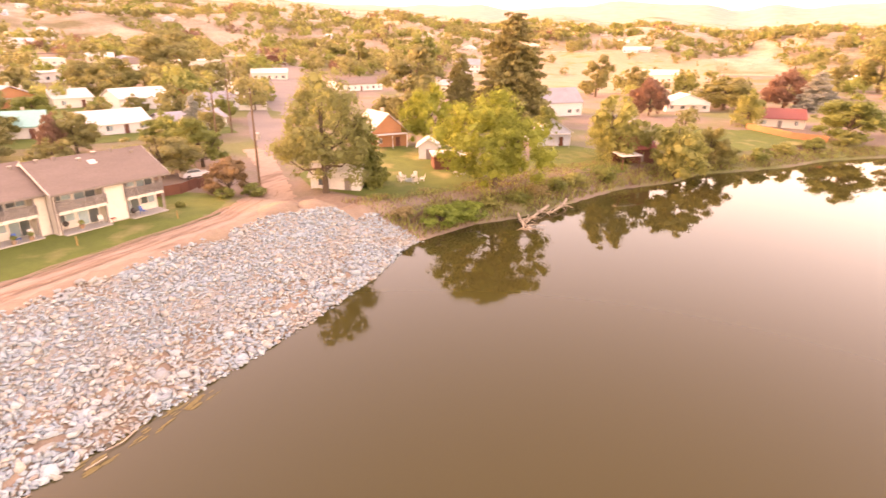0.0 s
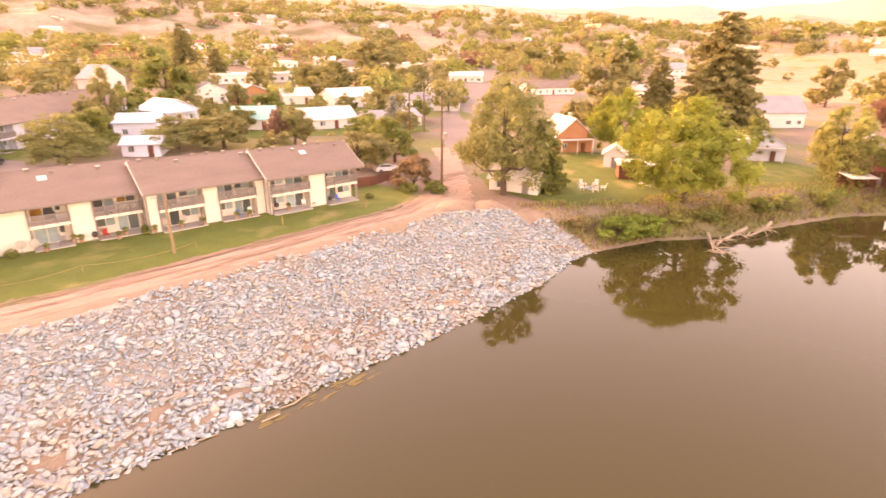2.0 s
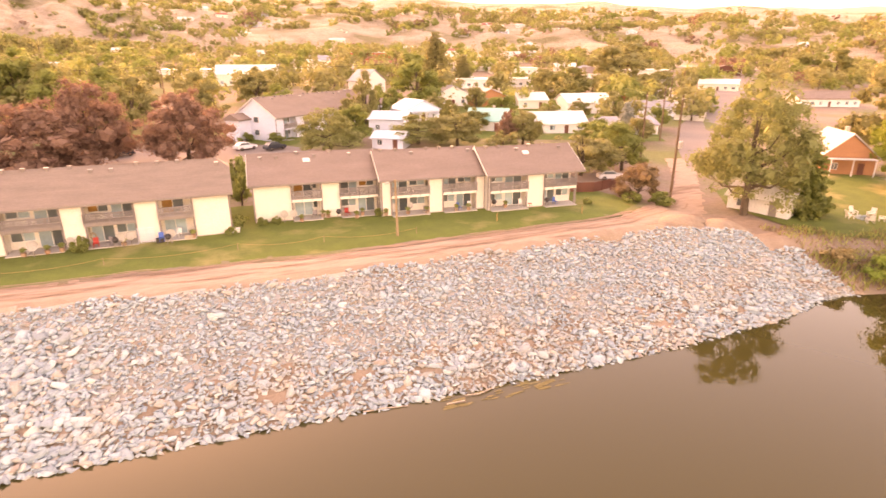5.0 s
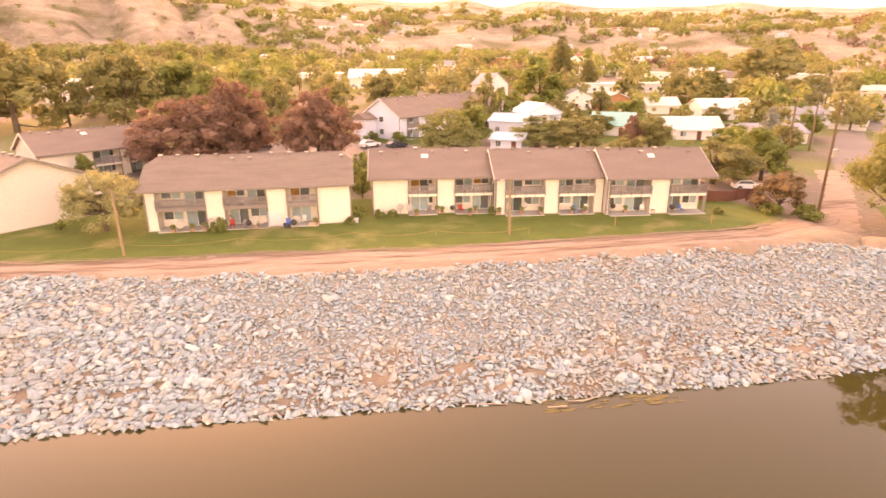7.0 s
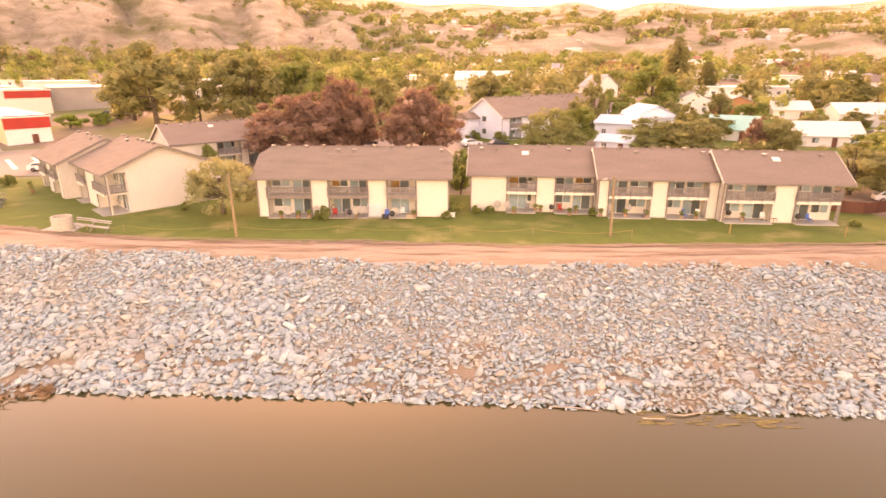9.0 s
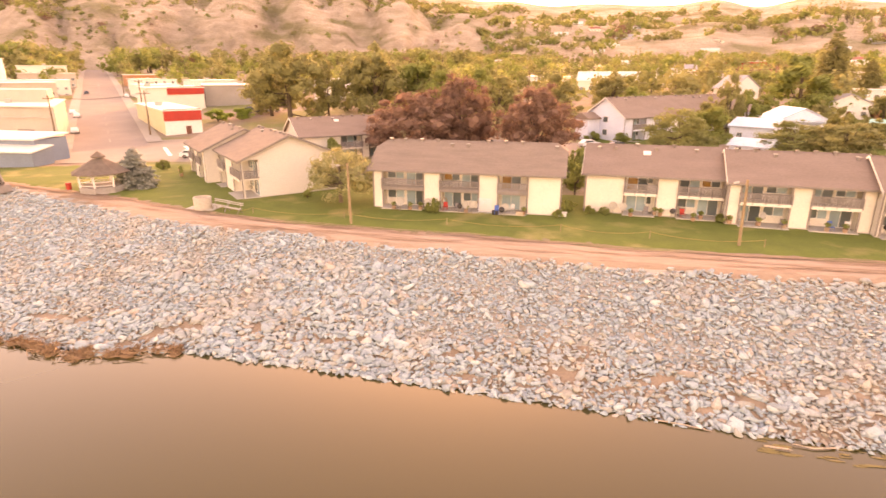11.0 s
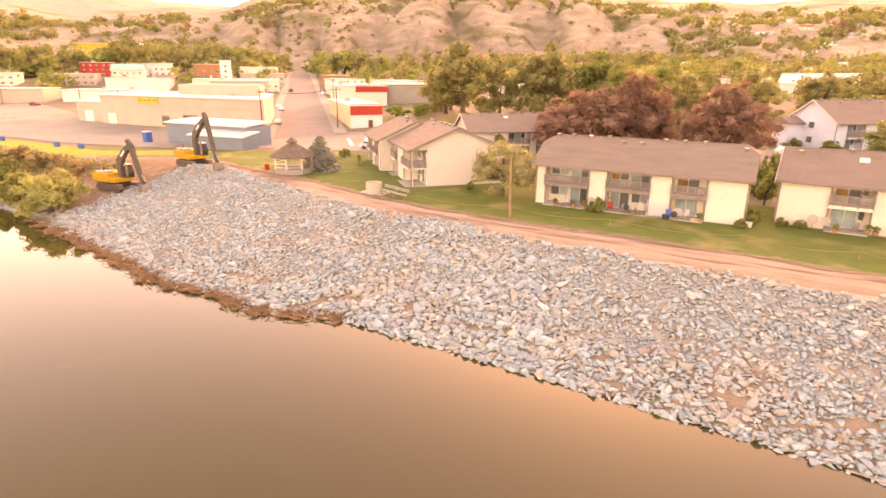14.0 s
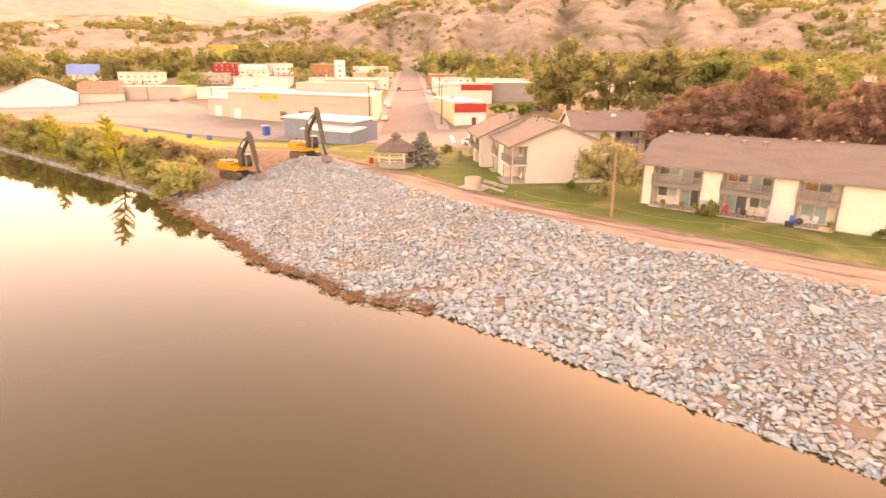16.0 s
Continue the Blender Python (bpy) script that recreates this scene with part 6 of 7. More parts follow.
me.vertices.foreach_set("co", vs.ravel())
me.loops.add(fs.size)
me.loops.foreach_set("vertex_index", fs.ravel().astype(np.int32))
me.polygons.add(len(fs))
me.polygons.foreach_set("loop_start", np.arange(0, fs.size, 3, dtype=np.int32))
me.update(calc_edges=True)
me.materials.append(STONE)
stones = new("stones", me)
stones.parent = riprap
stones.matrix_parent_inverse = riprap.matrix_world.inverted()
tagged(stones, kind="stuff")

# ---- poles, cables and lamps ----
def lamp_pole(x, y, h):
    z = gz(x, y)
    t = thing("lamp_pole", pose(x, y, z), "weathered wooden lamp pole standing at the edge of the lawn", "lamp pole", "lawn lamp poles")
    b = bmesh.new()
    tube(b, [(0, 0, -0.4), (-0.12, 0, h)], [0.16, 0.11], 10)
    part("pole", b, POLEPALE, t)
    b = bmesh.new()
    tube(b, [(-0.1, 0, h - 0.35), (-0.5, -0.1, h - 0.2), (-1.0, -0.15, h - 0.25)], [0.03, 0.03, 0.03], 6)
    arm = part("arm", b, STEEL, t)
    b = bmesh.new()
    tube(b, [(-0.85, -0.13, h - 0.2), (-1.0, -0.15, h - 0.24), (-1.35, -0.2, h - 0.3)], [0.07, 0.14, 0.1], 8)
    part("lamp", b, CONCRETE, arm)


lamp_pole(-21.2, 69.1, 6.7)
lamp_pole(18.0, 68.5, 6.4)


def utility_pole(x, y, h, rot=0, boxes=0, label="dark wooden utility pole with a crossarm"):
    t = thing("utility_pole", pose(x, y, gz(x, y), 0, 0, rot), label, "utility pole", "utility poles")
    b = bmesh.new()
    tube(b, [(0, 0, -0.5), (0.1, 0, h * 0.5), (0.05, 0, h)], [0.2, 0.17, 0.12], 9)
    part("pole", b, POLEWOOD, t)
    b = bmesh.new()
    box(b, -1.2, 1.2, -0.06, 0.06, h - 0.75, h - 0.6)
    arm = part("crossarm", b, POLEWOOD, t)
    for k in (-1.05, -0.55, 0.55, 1.05):
        i = bmesh.new()
        tube(i, [(k, 0, h - 0.6), (k, 0, h - 0.38)], [0.05, 0.06], 6)
        part("insulator", i, CONCRETE, arm)
    for k in range(boxes):
        c = bmesh.new()
        tube(c, [(-0.55 + 0.6 * k, -0.45, h * 0.5), (-0.55 + 0.6 * k, -0.45, h * 0.5 + 0.95)], [0.27, 0.27], 12)
        part("transformer", c, CONCRETE, t)
    return Vector((x, y, gz(x, y) + h - 0.4))


U = [utility_pole(62.1, 73.3, 14.8, 40, 3, "dark utility pole with pale transformers beside the dirt track"), utility_pole(80.0, 100.0, 12.5, 40), utility_pole(97.0, 113.0, 12.5, 40), utility_pole(130.0, 145.0, 11.5, 40), utility_pole(175, 185, 11.5, 40)]
W = [utility_pole(-100.8, 111.7, 11.3, 0, 0), utility_pole(-95.5, 133.0, 10.5, 48), utility_pole(-128, 172, 10.5, 48), utility_pole(-176, 222, 10.5, 48), utility_pole(-240, 150, 9.5, 20), utility_pole(-292, 146, 9.5, 20)]
X = [utility_pole(-90, 205, 11, 100), utility_pole(-10, 212, 11, 95), utility_pole(70, 222, 11, 90), utility_pole(160, 235, 11, 90)]


def cable(a, b, sag, off):
    bm = bmesh.new()
    d = (b - a).to_2d().normalized()
    n = Vector((-d.y, d.x, 0)) * off
    tube(bm, [a.lerp(b, k / 8) + n - Vector((0, 0, sag * 4 * (k / 8) * (1 - k / 8))) for k in range(9)], 0.03, 3)
    solo("cable", bm, CABLE, "thin black overhead cable between utility poles", "cable", group="overhead cables")


for row in (U, W[:1] + W[1:4], X):
    for a, b in zip(row, row[1:]):
        for off in (-1.0, 0.6):
            cable(a, b, 0.9, off)


# ---- cars ----
def car(x, y, rot, paint, words, long=4.5):
    t = thing("car", pose(x, y, gz(x, y) + 0.12, 0, 0, rot), words, "car", "parked cars")
    s = long / 4.5
    b = bmesh.new()
    prism(b, [(-2.2 * s, 0.3), (2.2 * s, 0.3), (2.25 * s, 0.62), (2.1 * s, 0.85), (1.15 * s, 0.95), (-2.15 * s, 0.98), (-2.25 * s, 0.6)], -0.86, 0.86, "y")
    prism(b, [(1.0 * s, 0.94), (0.35 * s, 1.42), (-1.35 * s, 1.46), (-2.0 * s, 0.96)], -0.72, 0.72, "y")
    part("body", b, paint, t)
    for side in (-1, 1):
        g = bmesh.new()
        prism(g, [(0.75 * s, 0.99), (0.28 * s, 1.35), (-1.28 * s, 1.38), (-1.7 * s, 1.0)], side * 0.722, side * 0.735, "y")
        part("side_window", g, GLASS, t)
    g = bmesh.new()
    g.faces.new([g.verts.new(p) for p in ((0.99 * s, -0.64, 0.97), (0.99 * s, 0.64, 0.97), (0.40 * s, 0.64, 1.405), (0.40 * s, -0.64, 1.405))])
    r = bmesh.ops.extrude_face_region(g, geom=g.faces[:])
    bmesh.ops.translate(g, vec=(0.02, 0, 0.02), verts=[v for v in r["geom"] if isinstance(v, bmesh.types.BMVert)])
    part("windscreen", g, GLASS, t)
    for wx in (-1.35 * s, 1.4 * s):
        for wy in (-0.8, 0.8):
            w = bmesh.new()
            tube(w, [(wx, wy - 0.11, 0.32), (wx, wy + 0.11, 0.32)], 0.33, 14)
            wh = part("wheel", w, TYRE, t)
            w = bmesh.new()
            k = 0.112 if wy > 0 else -0.112
            tube(w, [(wx, wy + k * 0.9, 0.32), (wx, wy + k * 1.1, 0.32)], 0.19, 10)
            part("rim", w, STEEL, wh)
    for wy in (-0.6, 0.6):
        hl = bmesh.new()
        box(hl, 2.16 * s, 2.26 * s, wy - 0.16, wy + 0.16, 0.62, 0.76)
        part("headlight", hl, CONCRETE, t)


for row in ((61.4, 86.0, -20, CARWHITE, "white sedan parked beside the red-brown fence"), (-15, 132, 10, CARDARK, "dark green car parked under the maroon trees"), (7, 131, 30, CARWHITE, "white car parked behind the apartments"), (12.5, 129.5, 30, CARDARK, "dark pickup parked behind the apartments"),
            (-142.5, 161.5, 132, CARWHITE, "white car parked along the main street"), (-150.5, 168.5, 132, CARWHITE, "white car parked along the main street"), (-117.5, 134.0, 132, CARWHITE, "white car parked along the main street"), (-174.5, 221.5, 132, CARWHITE, "white car parked along the main street"), (-205, 234, 132, CARDARK, "dark car on the main street"),
            (-266, 146, 10, CARRED, "red pickup in the parking lot"), (-67.5, 108.6, 20, CARWHITE, "white van parked beside the lawn"), (-96, 182, 20, CARDARK, "dark car parked behind the shops"), (-88, 180, 20, CARWHITE, "white car parked behind the shops"), (-92, 176, 20, CARDARK, "dark car parked behind the shops"), (170, 32, 0, CARWHITE, "white car on the garden drive"), (178, 38, 60, CARDARK, "dark car on the garden drive")):
    car(*row)

# ---- gazebo, tank and benches on the lawn ----
gzb = thing("gazebo", pose(-61.3, 79.2, gz(-61.3, 79.2) + 0.05), "open octagonal gazebo with a shingled roof and stone base", "gazebo")


def ring(r, n=8, a0=math.pi / 8):
    return [(r * math.cos(a0 + k * math.tau / n), r * math.sin(a0 + k * math.tau / n)) for k in range(n)]


b = bmesh.new()
prism(b, ring(3.1), -0.3, 0.75, "z")
part("base", b, GREYBLOCK, gzb, "low stone block base")
for (x, y) in ring(2.95):
    b = bmesh.new()
    box(b, x - 0.09, x + 0.09, y - 0.09, y + 0.09, 0.75, 2.75)
    part("post", b, WHITE, gzb)
R8 = ring(2.95)
for (a, c) in list(zip(R8, R8[1:] + R8[:1]))[:7]:
    for z in (1.0, 1.5):
        b = bmesh.new()
        tube(b, [(*a, z), (*c, z)], 0.06, 4)
        part("rail", b, WHITE, gzb)
b = bmesh.new()
for (r0, z0, r1, z1) in ((3.75, 2.6, 0.75, 4.35), (0.95, 4.7, 0.06, 5.35)):
    lo, hi = [b.verts.new((x, y, z0)) for x, y in ring(r0)], [b.verts.new((x, y, z1)) for x, y in ring(r1)]
    un = [b.verts.new((x, y, z0 - 0.14)) for x, y in ring(r0)]
    for k in range(8):
        j = (k + 1) % 8
        b.faces.new((lo[k], lo[j], hi[j], hi[k]))
        b.faces.new((un[j], un[k], hi[k], hi[j]))
        b.faces.new((un[k], un[j], lo[j], lo[k]))
    b.faces.new(hi)
part("roof", b, mat("gazebo_shakes", (0.19, 0.14, 0.11), (0.13, 0.095, 0.075), rough=0.95, scale=0.7, fine=8, bump=0.8, bump_d=0.05), gzb, "weathered shingle roof")
b = bmesh.new()
prism(b, ring(0.62), 4.3, 4.75, "z")
part("cupola", b, TRIM, gzb)
b = bmesh.new()
tube(b, [(-66.0, 78.2, gz(-66, 78.2)), (-66.0, 78.2, gz(-66, 78.2) + 0.95)], [0.34, 0.36], 12)
solo("barrel", b, REDPAINT, "red barrel standing beside the gazebo", "barrel")
tank = thing("concrete_tank", pose(-41.3, 72.3, gz(-41.3, 72.3) + 0.07), "round precast concrete well ring on a slab", "concrete tank")
b = bmesh.new()
for r0, z0, r1, z1 in ((1.05, 0, 1.05, 1.5),):
    o = [[b.verts.new((r * math.cos(k * math.tau / 24), r * math.sin(k * math.tau / 24), z)) for k in range(24)] for r, z in ((1.05, 0), (1.05, 1.5), (0.85, 1.5), (0.85, 0.2))]
    for p, q in zip(o, o[1:]):
        for k in range(24):
            b.faces.new((p[k], p[(k + 1) % 24], q[(k + 1) % 24], q[k]))
    b.faces.new(o[-1])
part("ring", b, BLOCK, tank)
b = bmesh.new()
box(b, -2.1, 1.6, -0.6, 1.9, -0.15, 0.08)
part("slab", b, CONCRETE, tank)


def bench(x, y, rot):
    t = thing("bench", pose(x, y, gz(x, y) + 0.07, 0, 0, rot), "grey metal bench with a slatted seat and back", "bench", "lawn benches")
    for yy, zz in ((-0.25, 0.62), (0.0, 0.62), (0.32, 1.0), (0.36, 1.2)):
        b = bmesh.new()
        box(b, -1.35, 1.35, yy - 0.09, yy + 0.09, zz - 0.03, zz + 0.03)
        part("slat", b, CONCRETE, t)
    for xx in (-1.1, 1.1):
        for pts in ([(xx, -0.4, 0), (xx, 0, 0.58)], [(xx, 0.4, 0), (xx, 0, 0.58)], [(xx, 0.1, 0.58), (xx, 0.4, 1.25)]):
            b = bmesh.new()
            tube(b, pts, 0.04, 6)
            part("leg", b, STEEL, t)


bench(-38.9, 72.2, -20)
bench(-36.6, 71.2, -20)


# ---- excavators ----
TRACKDUST = mat("dusty_track_steel", (0.16, 0.105, 0.07), (0.09, 0.065, 0.05), rough=0.9, scale=0.4, fine=7, bump=0.6)


def excavator(x, y, rot, reach, lift, words, s=1.0, z=None):
    t = thing("excavator", pose(x, y, gz(x, y) if z is None else z, 0, 0, rot) @ Matrix.Scale(s, 4), words, "excavator", "excavators")
    for yy in (-1.15, 1.15):
        b = bmesh.new()
        prism(b, [(-2.0, 0.05), (1.9, 0.05), (2.25, 0.45), (1.95, 0.88), (-2.0, 0.88), (-2.35, 0.45)], yy - 0.3, yy + 0.3, "y")
        tr = part("track", b, TRACKDUST, t, "dusty brown steel crawler track")
        for k in range(10):
            c = bmesh.new()
            box(c, -1.95 + k * 0.41, -1.75 + k * 0.41, yy - 0.33, yy + 0.33, 0.86, 0.93)
            part("cleat", c, STEEL, tr)
    b = bmesh.new()
    box(b, -1.0, 1.0, -0.9, 0.9, 0.4, 1.05)
    part("undercarriage", b, BLACK, t)
    b = bmesh.new()
    prism(b, [(-2.5, 1.1), (1.3, 1.1), (1.3, 1.55), (0.2, 1.75), (0.1, 2.15), (-2.35, 2.2), (-2.65, 1.8)], -1.35, 1.35, "y")
    bmesh.ops.bevel(b, geom=b.edges[:], offset=0.06, segments=1, affect="EDGES")
    part("body", b, YELLOW, t)
    b = bmesh.new()
    prism(b, [(-2.95, 1.15), (-2.42, 1.12), (-2.42, 2.1), (-2.85, 2.0)], -1.3, 1.3, "y")
    part("counterweight", b, YELLOW, t)
    b = bmesh.new()
    box(b, -2.2, -0.4, -1.2, -0.1, 2.2, 2.38)
    part("engine_cover", b, CONCRETE, t)
    b = bmesh.new()
    prism(b, [(-0.15, 1.5), (1.35, 1.5), (1.5, 2.1), (1.1, 3.0), (-0.15, 3.05)], 0.35, 1.32, "y")
    cab = part("cab", b, BLACK, t)
    for side in (0.335, 1.322):
        g = bmesh.new()
        prism(g, [(0.0, 1.95), (1.3, 1.95), (1.35, 2.1), (1.0, 2.88), (0.0, 2.9)], side, side + 0.012, "y")
        part("window", g, GLASS, cab)
    b = bmesh.new()
    box(b, -0.2, 1.15, 0.3, 1.37, 3.04, 3.14)
    part("roof", b, WHITE, cab)
    # gooseneck boom: up, then forward to the tip; the stick hangs from it down to the bucket
    A, B, C, D_ = Vector((0.95, 0, 1.6)), Vector((1.0, 0, lift * 0.60)), Vector((reach * 0.72, 0, lift * 0.95)), Vector((reach, 0, 0.9))

    def beam(name, pts, widths, mt, par, half=0.24):
        """A box-section arm: one outline, wider at the bend."""
        up, low = [], []
        for k, p in enumerate(pts):
            d = (pts[min(k + 1, len(pts) - 1)] - pts[max(k - 1, 0)]).normalized()
            n = Vector((-d.z, 0, d.x)) * widths[k]
            up.append((p + n).xz)
            low.append((p - n).xz)
        bb = bmesh.new()
        prism(bb, [tuple(v) for v in up + low[::-1]], -half, half, "y")
        return part(name, bb, mt, par)

    boom = beam("boom", [A, A.lerp(B, 0.55) + Vector((-0.15, 0, 0)), B, B.lerp(C, 0.5) + Vector((0, 0, 0.2)), C], [0.24, 0.34, 0.46, 0.36, 0.2], BOOMGREY, t)
    stick = beam("stick", [C + Vector((-0.45, 0, 0.55)), C + Vector((0.02, 0, -0.1)), C.lerp(D_, 0.55), D_ + Vector((0.05, 0, 0.2))], [0.18, 0.36, 0.26, 0.17], BOOMGREY, t, 0.2)
    plate = bmesh.new()
    mid_ = B.lerp(C, 0.42)
    d_ = (C - B).normalized()
    n_ = Vector((-d_.z, 0, d_.x)) * 0.13
    for yy in (-0.252, 0.242):
        prism(plate, [tuple((mid_ + d_ * k + n_ * m2 + Vector((0, 0, 0.1))).xz) for k, m2 in ((-0.55, -1), (0.55, -1), (0.55, 1), (-0.55, 1))], yy, yy + 0.01, "y")
    part("name_plate", plate, WHITE, boom, "plain white panel on the boom")
    lk = bmesh.new()
    tube(lk, [C.lerp(D_, 0.72) + Vector((0.28, 0, 0)), D_ + Vector((0.42, 0, 0.5))], [0.09, 0.09], 6)
    part("bucket_link", lk, STEEL, stick)
    for yy in (-1.3, 1.3):
        hr_ = bmesh.new()
        tube(hr_, [(-2.3, yy, 2.2), (-2.3, yy, 2.62), (-0.5, yy, 2.62), (-0.5, yy, 2.2)], 0.025, 5)
        part("handrail", hr_, BLACK, t)
    ex = bmesh.new()
    tube(ex, [(-1.6, -0.5, 2.2), (-1.6, -0.5, 2.75)], 0.07, 8)
    part("exhaust", ex, BLACK, t)
    for p, q, par in ((A + Vector((0.6, 0.3, 0)), B.lerp(C, 0.2) + Vector((0, 0.3, 0)), boom), (B + Vector((0.2, 0, 0.55)), C + Vector((0.05, 0, 0.6)), stick)):
        b = bmesh.new()
        tube(b, [p, p.lerp(q, 0.55), p.lerp(q, 0.56), q], [0.13, 0.13, 0.07, 0.07], 8)
        part("cylinder", b, STEEL, par)
    b = bmesh.new()
    x0 = D_.x
    prism(b, [(x0 - 0.1, 1.2), (x0 + 0.35, 1.0), (x0 + 0.55, 0.3), (x0 + 0.25, -0.25), (x0 - 0.55, -0.45), (x0 - 0.95, -0.2), (x0 - 0.2, 0.25)], -0.62, 0.62, "y")
    bk = part("bucket", b, STEEL, t, "worn steel digging bucket")
    for k in range(5):
        c = bmesh.new()
        yy = -0.5 + k * 0.25
        box(c, x0 - 1.2, x0 - 0.85, yy - 0.05, yy + 0.05, -0.3, -0.18)
        part("tooth", c, STEEL, bk)


excavator(-80.6, 76.4, -12, 6.0, 6.9, "yellow and black excavator with its bucket on the stones", 1.25)
excavator(-85.0, 65.6, 2, 4.7, 6.0, "yellow and black excavator lower down on the bank", 1.25)

# ---- sheds and blue things by the parking lot ----
lean = thing("shed", pose(-103.0, 93.2, gz(-103, 93.2), 0, 0, 4), "low blue-grey lean-to shed with a white roof", "shed", "town sheds")
b = bmesh.new()
prism(b, [(0, -0.5), (4.6, -0.5), (4.6, 3.3), (0, 2.6)], 0, 14.5, "x")
part("wall", b, STEELBLUE, lean)
b = bmesh.new()
prism(b, [(-0.4, 2.62), (4.7, 3.4), (4.7, 3.6), (-0.4, 2.82)], -0.4, 14.9, "x")
part("roof", b, ROOFWHITE, lean)
toilet = thing("portable_toilet", pose(-120.2, 95.5, gz(-120.2, 95.5)), "blue plastic portable toilet standing beside the shed", "portable toilet")
b = bmesh.new()
box(b, -0.7, 0.7, -0.7, 0.7, 0, 2.3)
part("cabin", b, BLUE, toilet)
b = bmesh.new()
box(b, -0.75, 0.75, -0.75, 0.75, 2.303, 2.5)
part("roof", b, WHITE, toilet)
b = bmesh.new()
box(b, -0.45, 0.45, -0.74, -0.703, 0.15, 2.1)
part("door", b, BLUE, toilet)
for x, y in ((-128, 80), (-121, 81), (-150, 80)):
    b = bmesh.new()
    v = box(b, x - 0.8, x + 0.8, y - 0.25, y + 0.25, gz(x, y) + 0.1, gz(x, y) + 1.1)
    bmesh.ops.bevel(b, geom=b.edges[:], offset=0.08, segments=2, affect="EDGES")
    solo("bin", b, BLUE, "blue plastic bin lying on the grass strip", "bin", group="blue bins")
kr = random.Random(4)
for i in range(16):
    x, y = -282 + i * 4.6, 98 + i * 1.2
    b = bmesh.new()
    prism(b, [(-0.25, 0), (0.25, 0), (0.16, 0.4), (-0.16, 0.4)], -0.9, 0.9, "x", pose(x, y, gz(x, y) + 0.1, 0, 0, 14))
    solo("kerb_block", b, CONCRETE, "pale concrete parking kerb block", "kerb block", group="parking kerb blocks")

# ---- garden things by the shore ----
boat_roof = thing("lean_to", pose(112.4, 25.6, gz(112.4, 25.6), 0, 0, -46), "open lean-to with a white roof beside the red shed", "lean-to")
b = bmesh.new()
prism(b, [(-1.9, 2.2), (1.9, 2.6), (1.9, 2.74), (-1.9, 2.34)], -2.3, 2.3, "x")
part("roof", b, ROOFWHITE, boat_roof)
for px2 in (-2.0, 2.0):
    for py2, ph in ((-1.6, 2.22), (1.6, 2.56)):
        b = bmesh.new()
        box(b, px2 - 0.07, px2 + 0.07, py2 - 0.07, py2 + 0.07, -0.4, ph)
        part("post", b, REDWOOD, boat_roof)
b = bmesh.new()
box(b, -2.0, 2.0, 1.62, 1.72, -0.3, 2.5)
part("back_wall", b, REDWOOD, boat_roof)
def garden_chair(x, y, rot):
    t = thing("garden_chair", pose(x, y, gz(x, y) + 0.1, 0, 0, rot), "white slatted wooden garden chair by the fire ring", "chair", "chairs round the fire ring")
    for k in range(5):
        b = bmesh.new()
        box(b, -0.3 + k * 0.13, -0.19 + k * 0.13, -0.32, 0.3, 0.36, 0.39)
        part("seat_slat", b, WHITE, t)
        b = bmesh.new()
        prism(b, [(0.28, 0.36), (0.32, 0.36), (0.62, 1.1), (0.58, 1.12)], -0.3 + k * 0.13, -0.19 + k * 0.13, "x")
        part("back_slat", b, WHITE, t)
    for sx in (-0.38, 0.38):
        b = bmesh.new()
        box(b, sx - 0.07, sx + 0.07, -0.4, 0.35, 0.56, 0.6)
        part("arm", b, WHITE, t)
        for yy in (-0.34, 0.25):
            b = bmesh.new()
            box(b, sx - 0.04, sx + 0.04, yy - 0.05, yy + 0.05, 0, 0.56)
            part("leg", b, WHITE, t)


for k, a in enumerate((10, 75, 150, 230, 300)):
    garden_chair(79.0 + 1.9 * math.cos(radians(a)), 56.0 + 1.9 * math.sin(radians(a)), a - 90)
fire = thing("fire_ring", pose(79.0, 56.0, gz(79, 56) + 0.1), "ring of rough stones round a fire pit", "fire ring")
for k in range(11):
    b = bmesh.new()
    bmesh.ops.create_icosphere(b, subdivisions=1, radius=0.26, matrix=pose(0.85 * math.cos(k * 0.571), 0.85 * math.sin(k * 0.571), 0.12, k * 20, k * 33, k * 50))
    part("stone", b, STONE_P, fire)


def picnic_table(x, y, rot):
    t = thing("picnic_table", pose(x, y, gz(x, y) + 0.1, 0, 0, rot), "white picnic table with fixed benches on the lawn", "picnic table")
    for k in range(4):
        b = bmesh.new()
        box(b, -0.9, 0.9, -0.38 + k * 0.195, -0.2 + k * 0.195, 0.72, 0.76)
        part("top_plank", b, WHITE, t)
    for yy in (-0.75, 0.75):
        b = bmesh.new()
        box(b, -0.9, 0.9, yy - 0.13, yy + 0.13, 0.42, 0.46)
        part("seat_plank", b, WHITE, t)
    for xx in (-0.6, 0.6):
        for s in (-1, 1):
            b = bmesh.new()
            tube(b, [(xx, s * 0.7, 0), (xx, s * 0.2, 0.72)], 0.05, 4)
            part("leg", b, WHITE, t)


picnic_table(86.4, 50.4, -40)


